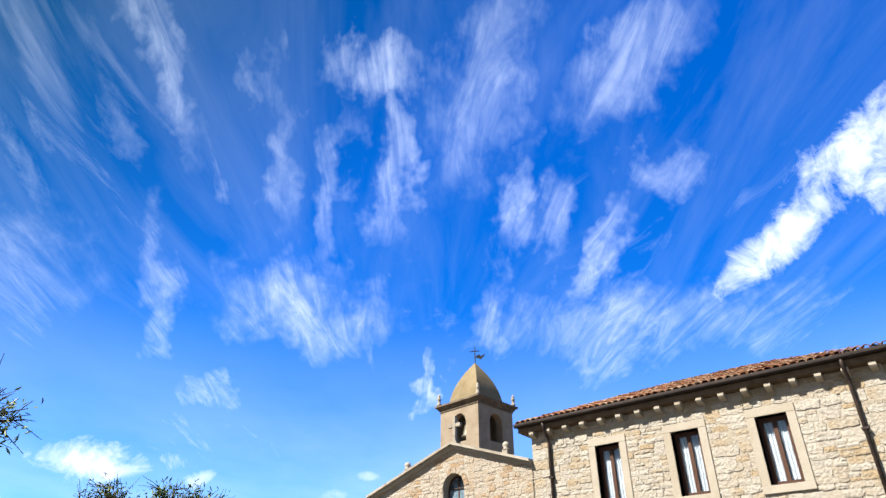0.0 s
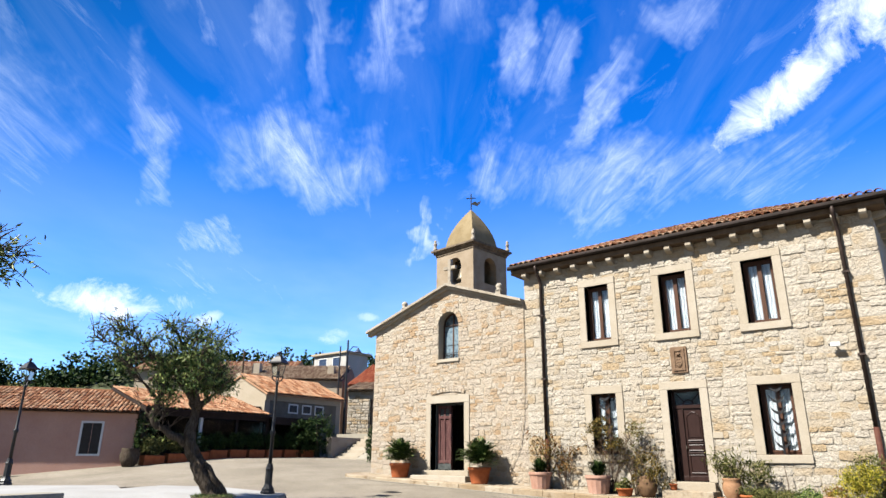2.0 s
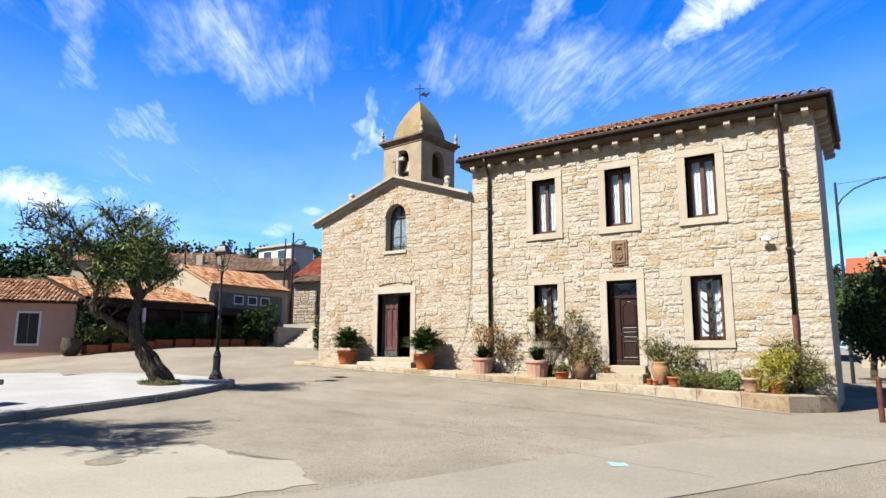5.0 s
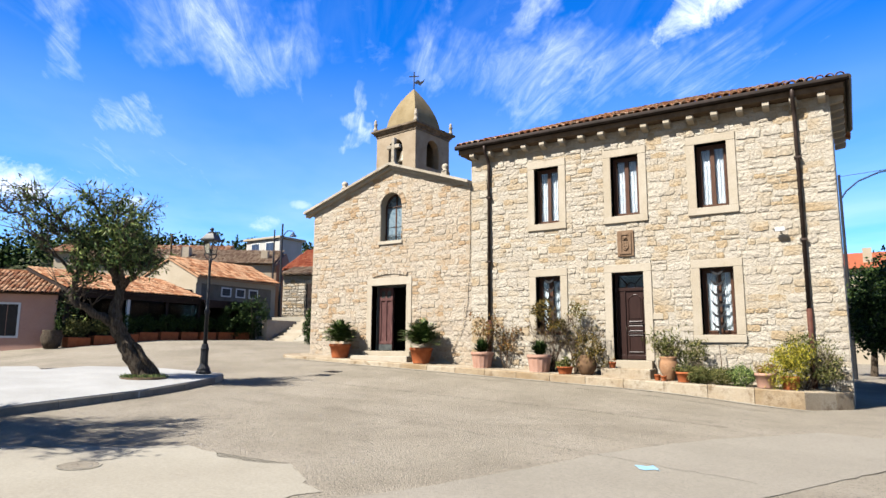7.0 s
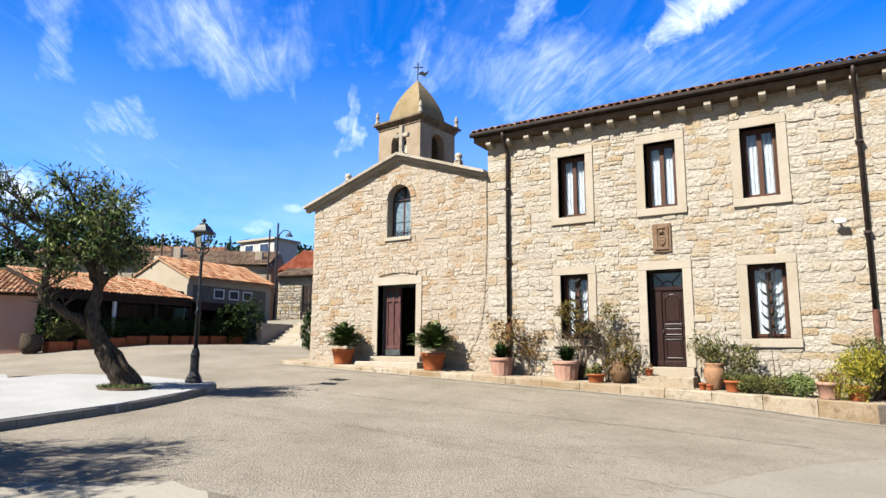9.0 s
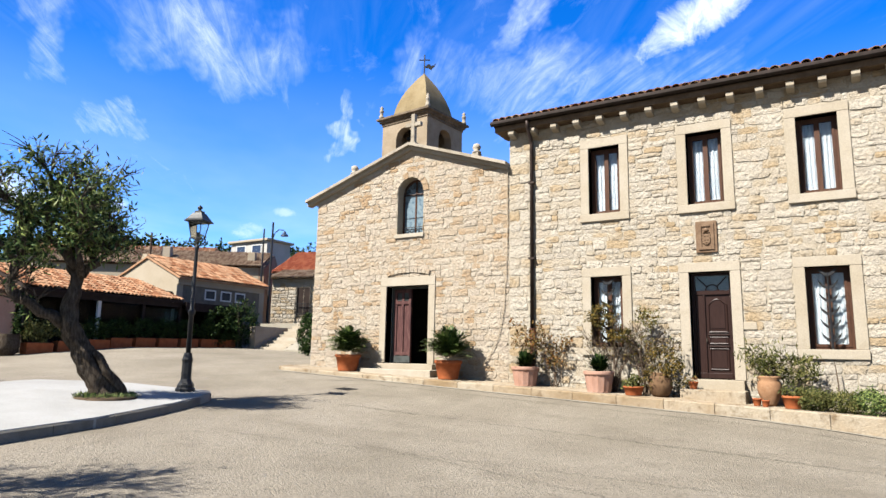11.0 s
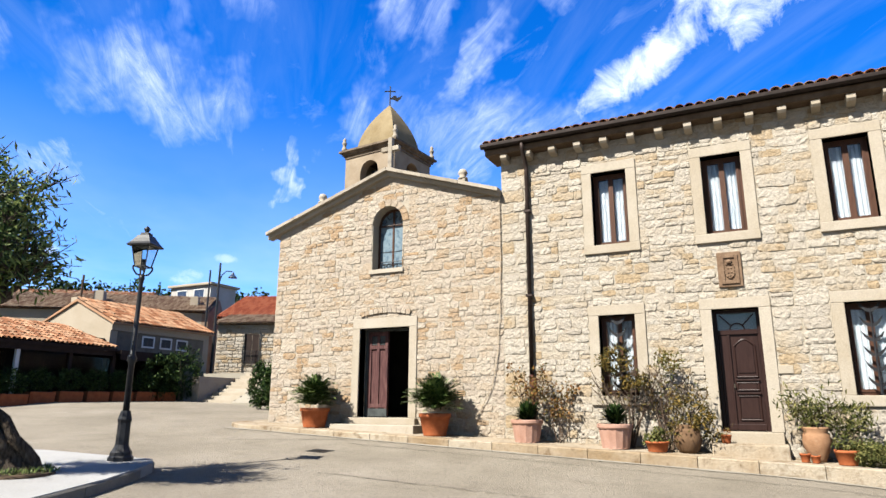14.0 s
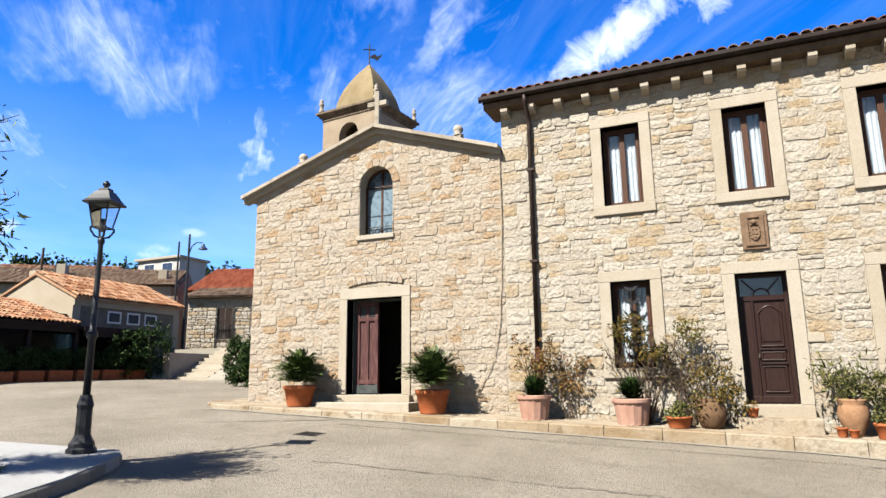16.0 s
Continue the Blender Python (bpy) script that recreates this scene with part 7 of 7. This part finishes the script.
tiled(m2, TILE, (-71.5, 25.95, 11.14), (1, 0, 0), (0, 3.4, 1.28), 18.6, 3.7, "rows of red-brown tiles")
WHITE_OLD = material("weathered_white_plaster", [(0.22, 0.21, 0.195), (0.27, 0.26, 0.245)], 0.9, 0.6, 30, 0.1, 40)
wh = thing("white_house", "white flat-roofed house up the hill", "house", (-52, 34, 8))
part("wall", boxes((-54.3, -48.8, 32.0, 35.4, 4, 12.65)), WHITE_OLD, wh, "weathered white plastered wall")
part("flat_roof", boxes((-54.6, -48.5, 31.7, 35.7, 12.65, 12.9), bevel=0.05), CREAM, wh)
for xx in (-53.4, -51.0):
    far_window(wh, (xx, 32.0, 11.25), (1, 0, 0), 1.3, 1.0, frame_mat=WHITE_PAINT, fill=IRON_BLUE)
ph = thing("hill_house", "pale house half hidden behind trees", "house", (-52, -8, 3))
part("wall", boxes((-58, -50, -14, -5, 1, 5.6)), CREAM, ph)
part("roof", prism(bmesh.new(), [(-14.4, 5.6), (-9.5, 7.2), (-4.6, 5.6)], "x", -58.4, -49.6), TILE_DULL, ph)

for house, at in ((mh, (-43.9, 20.2, 3.6)), (mh2, (-60.0, 24.7, 4.3))):
    house.location, house.rotation_euler = at, (0, 0, radians(35))

# poles
tp = thing("lane_pole", "tall dark steel pole with a curved lamp arm", "street lamp", (-29.7, 14.5, 2.68))
part("pole", rod(bmesh.new(), (-29.7, 14.5, 2.6), (-29.7, 14.5, 9.57), 0.10, 0.06, 10), IRON, tp)
part("arm", tube(bmesh.new(), [(-29.7, 14.5, 8.3), (-29.5, 14.5, 8.8), (-29.15, 14.5, 9.02), (-28.7, 14.5, 8.95)], [0.035] * 4, 6), IRON_BLUE, tp)
part("lamp_head", lathe(bmesh.new(), (-28.6, 14.5, 8.55), [(0.26, 0), (0.24, 0.05), (0.12, 0.18), (0.05, 0.34)], 12), IRON_BLUE, tp)
tp = thing("lane_pole", "plain dark steel pole by the upper lane", "pole", (-30.5, 14.5, 2.68))
part("pole", rod(bmesh.new(), (-30.5, 14.5, 2.6), (-30.5, 14.5, 9.2), 0.08, 0.05, 10), IRON, tp)
tp = thing("utility_pole", "grey wooden utility pole among the roofs", "pole", (-45, 16, 5))
part("pole", rod(bmesh.new(), (-45, 16, 2), (-45, 16, 10.4), 0.12, 0.08, 8), TWIG, tp)
for k, (x, y) in enumerate(((-18.5, 6.4), (-17.7, 6.3), (-16.9, 6.2))):
    t = thing("garden_hedge", "dark green clipped bush beside the church wall", "bush", (x, y, gz(x, y)), "bushes by the church")
    leaf_cloud("foliage", t, clumps(RS, [(x, y, gz(x, y) + 0.95, 0.45, 0.5, 0.95)], 4200, 0.07), (0.07, 0.13), LEAF_DARK, 90 + k, 0.5)

# ---- beyond the rectory's far corner ----
bo = thing("rusty_bollard", "rust-red steel bollard at the road side", "bollard", (5.5, -1.4, gz(5.5, -1.4)))
part("post", lathe(bmesh.new(), (5.5, -1.4, gz(5.5, -1.4) - 0.05), [(0.055, 0), (0.055, 0.96), (0.03, 1.0), (0.005, 1.01)], 12), RUST, bo)
sl = thing("road_lamp", "tall blue steel road lamp with a curved arm", "street lamp", (4.66, 12, gz(4.66, 12)))
part("pole", rod(bmesh.new(), (4.66, 12, gz(4.66, 12) - 0.1), (4.66, 12, 7.85), 0.075, 0.05, 12), IRON, sl)
part("arm", tube(bmesh.new(), [(4.66, 12, 6.85), (4.86, 11.95, 7.15), (5.3, 11.9, 7.5), (6.0, 11.85, 7.75), (7.2, 11.8, 7.85)], [0.035] * 5, 6), IRON_BLUE, sl)
part("stay", rod(bmesh.new(), (4.66, 12, 7.78), (7.2, 11.8, 7.86), 0.012, n=5), IRON_BLUE, sl)
part("lamp_head", boxes((7.1, 7.7, 11.68, 11.92, 7.78, 7.92), bevel=0.03), IRON_BLUE, sl)
for k, (x, y, h) in enumerate(((6.0, 8.2, 4.5), (6.1, 12.9, 4.5), (5.3, 16.0, 4.9), (8.2, 13.2, 4.6), (7.4, 16.2, 5.0), (10.8, 14.6, 5.0))):
    z = gz(x, y)
    t = thing("roadside_tree", "dense dark evergreen tree beside the road", "tree", (x, y, z), "roadside trees")
    part("trunk", tube(bmesh.new(), [(x, y, z - 0.1), (x + 0.1, y, z + 1.2), (x - 0.1, y, z + 2.4)], [0.16, 0.12, 0.06], 8), BARK, t)
    leaf_cloud("crown", t, clumps(RS, [(x, y, z + h * 0.62, 1.5, 1.3, h * 0.38), (x - 0.4, y - 0.5, z + h * 0.45, 1.1, 0.9, 0.9), (x + 0.6, y, z + h * 0.75, 1.0, 1.0, 0.8)], 8000, 0.2), (0.10, 0.19), LEAF_DARK, 100 + k, 0.5)
rh = thing("roadside_house", "pale house with a red tiled roof behind the trees", "house", (10, 44, 2))
part("wall", boxes((4.5, 18, 40, 48, -1, 6.9)), CREAM, rh)
part("roof", prism(bmesh.new(), [(39.5, 6.9), (44, 8.6), (48.5, 6.9)], "x", 4.0, 18.5), TILE_RED, rh)
part("chimney", boxes((5.6, 6.2, 41, 41.6, 7, 8.6)), CREAM, rh)
# pale slab stands in for a strip of sunlit ground
sheet("side_pavement", [(6.9, 4), (6.9, 32), (16, 32), (16, 4)], 0.14, PAVE, "pale slab standing in for the sunlit strip beyond the lane", "pavement")

# ---- woods on the hill ----
def wood(name, spots, n, size, mat, seed, label):
    return tagged(leaf_cloud(name, None, clumps(np.random.RandomState(seed), spots, n, size[1] * 0.95, 18), size, mat, seed, 0.7), label, "woods", "", "stuff")


rw = random.Random(17)
spots = []
for k in range(46):
    a = k / 45
    x, y = -37 - rw.uniform(0, 9), -26 + a * 42
    spots.append((x, y, rw.uniform(2.6, 3.6) + 0.7 * a, rw.uniform(1.4, 2.6), rw.uniform(1.4, 2.6), rw.uniform(1.5, 2.6)))
wood("garden_trees", spots, 60000, (0.13, 0.26), LEAF_OLIVE, 201, "dark olive trees behind the village roofs")
def hill_top(i):
    return 10.7 + 1.2 * noise.noise((i * 0.25, 4, 0)) + 4.6 * min(1.0, max(0.0, (i - 16) / 12)) - 0.16 * max(0.0, i - 33)


bm = bmesh.new()
rows = []
for i in range(60):
    a = radians(-118 + i * 2.05)
    d = 98 + 14 * noise.noise((i * 0.3, 0, 0))
    top = hill_top(i)
    rows.append([bm.verts.new((math.sin(a) * (d - 35), math.cos(a) * (d - 35), 3.0)), bm.verts.new((math.sin(a) * d, math.cos(a) * d, top)), bm.verts.new((math.sin(a) * (d + 60), math.cos(a) * (d + 60), top * 0.6))])
for p, q in zip(rows, rows[1:]):
    for k in range(2):
        bm.faces.new((p[k], q[k], q[k + 1], p[k + 1]))
solid("hill", bm, HILL, "distant scrub-covered hill behind the village", "hill", "structure", True)
spots = []
for i in range(170):
    a = radians(-118 + 119 * i / 170)
    k = min(59, i * 60 / 170)
    d = 98 + 14 * noise.noise((k * 0.3, 0, 0)) - rw.uniform(0, 10)
    top = hill_top(k)
    spots.append((math.sin(a) * d, math.cos(a) * d, top - (98 - d) * 0.1 + rw.uniform(-1.5, 1.2), rw.uniform(2, 4), rw.uniform(2, 4), rw.uniform(1.4, 2.6)))
wood("hill_woods", spots, 60000, (0.35, 0.7), LEAF_DARK, 202, "dark woods along the hill top")
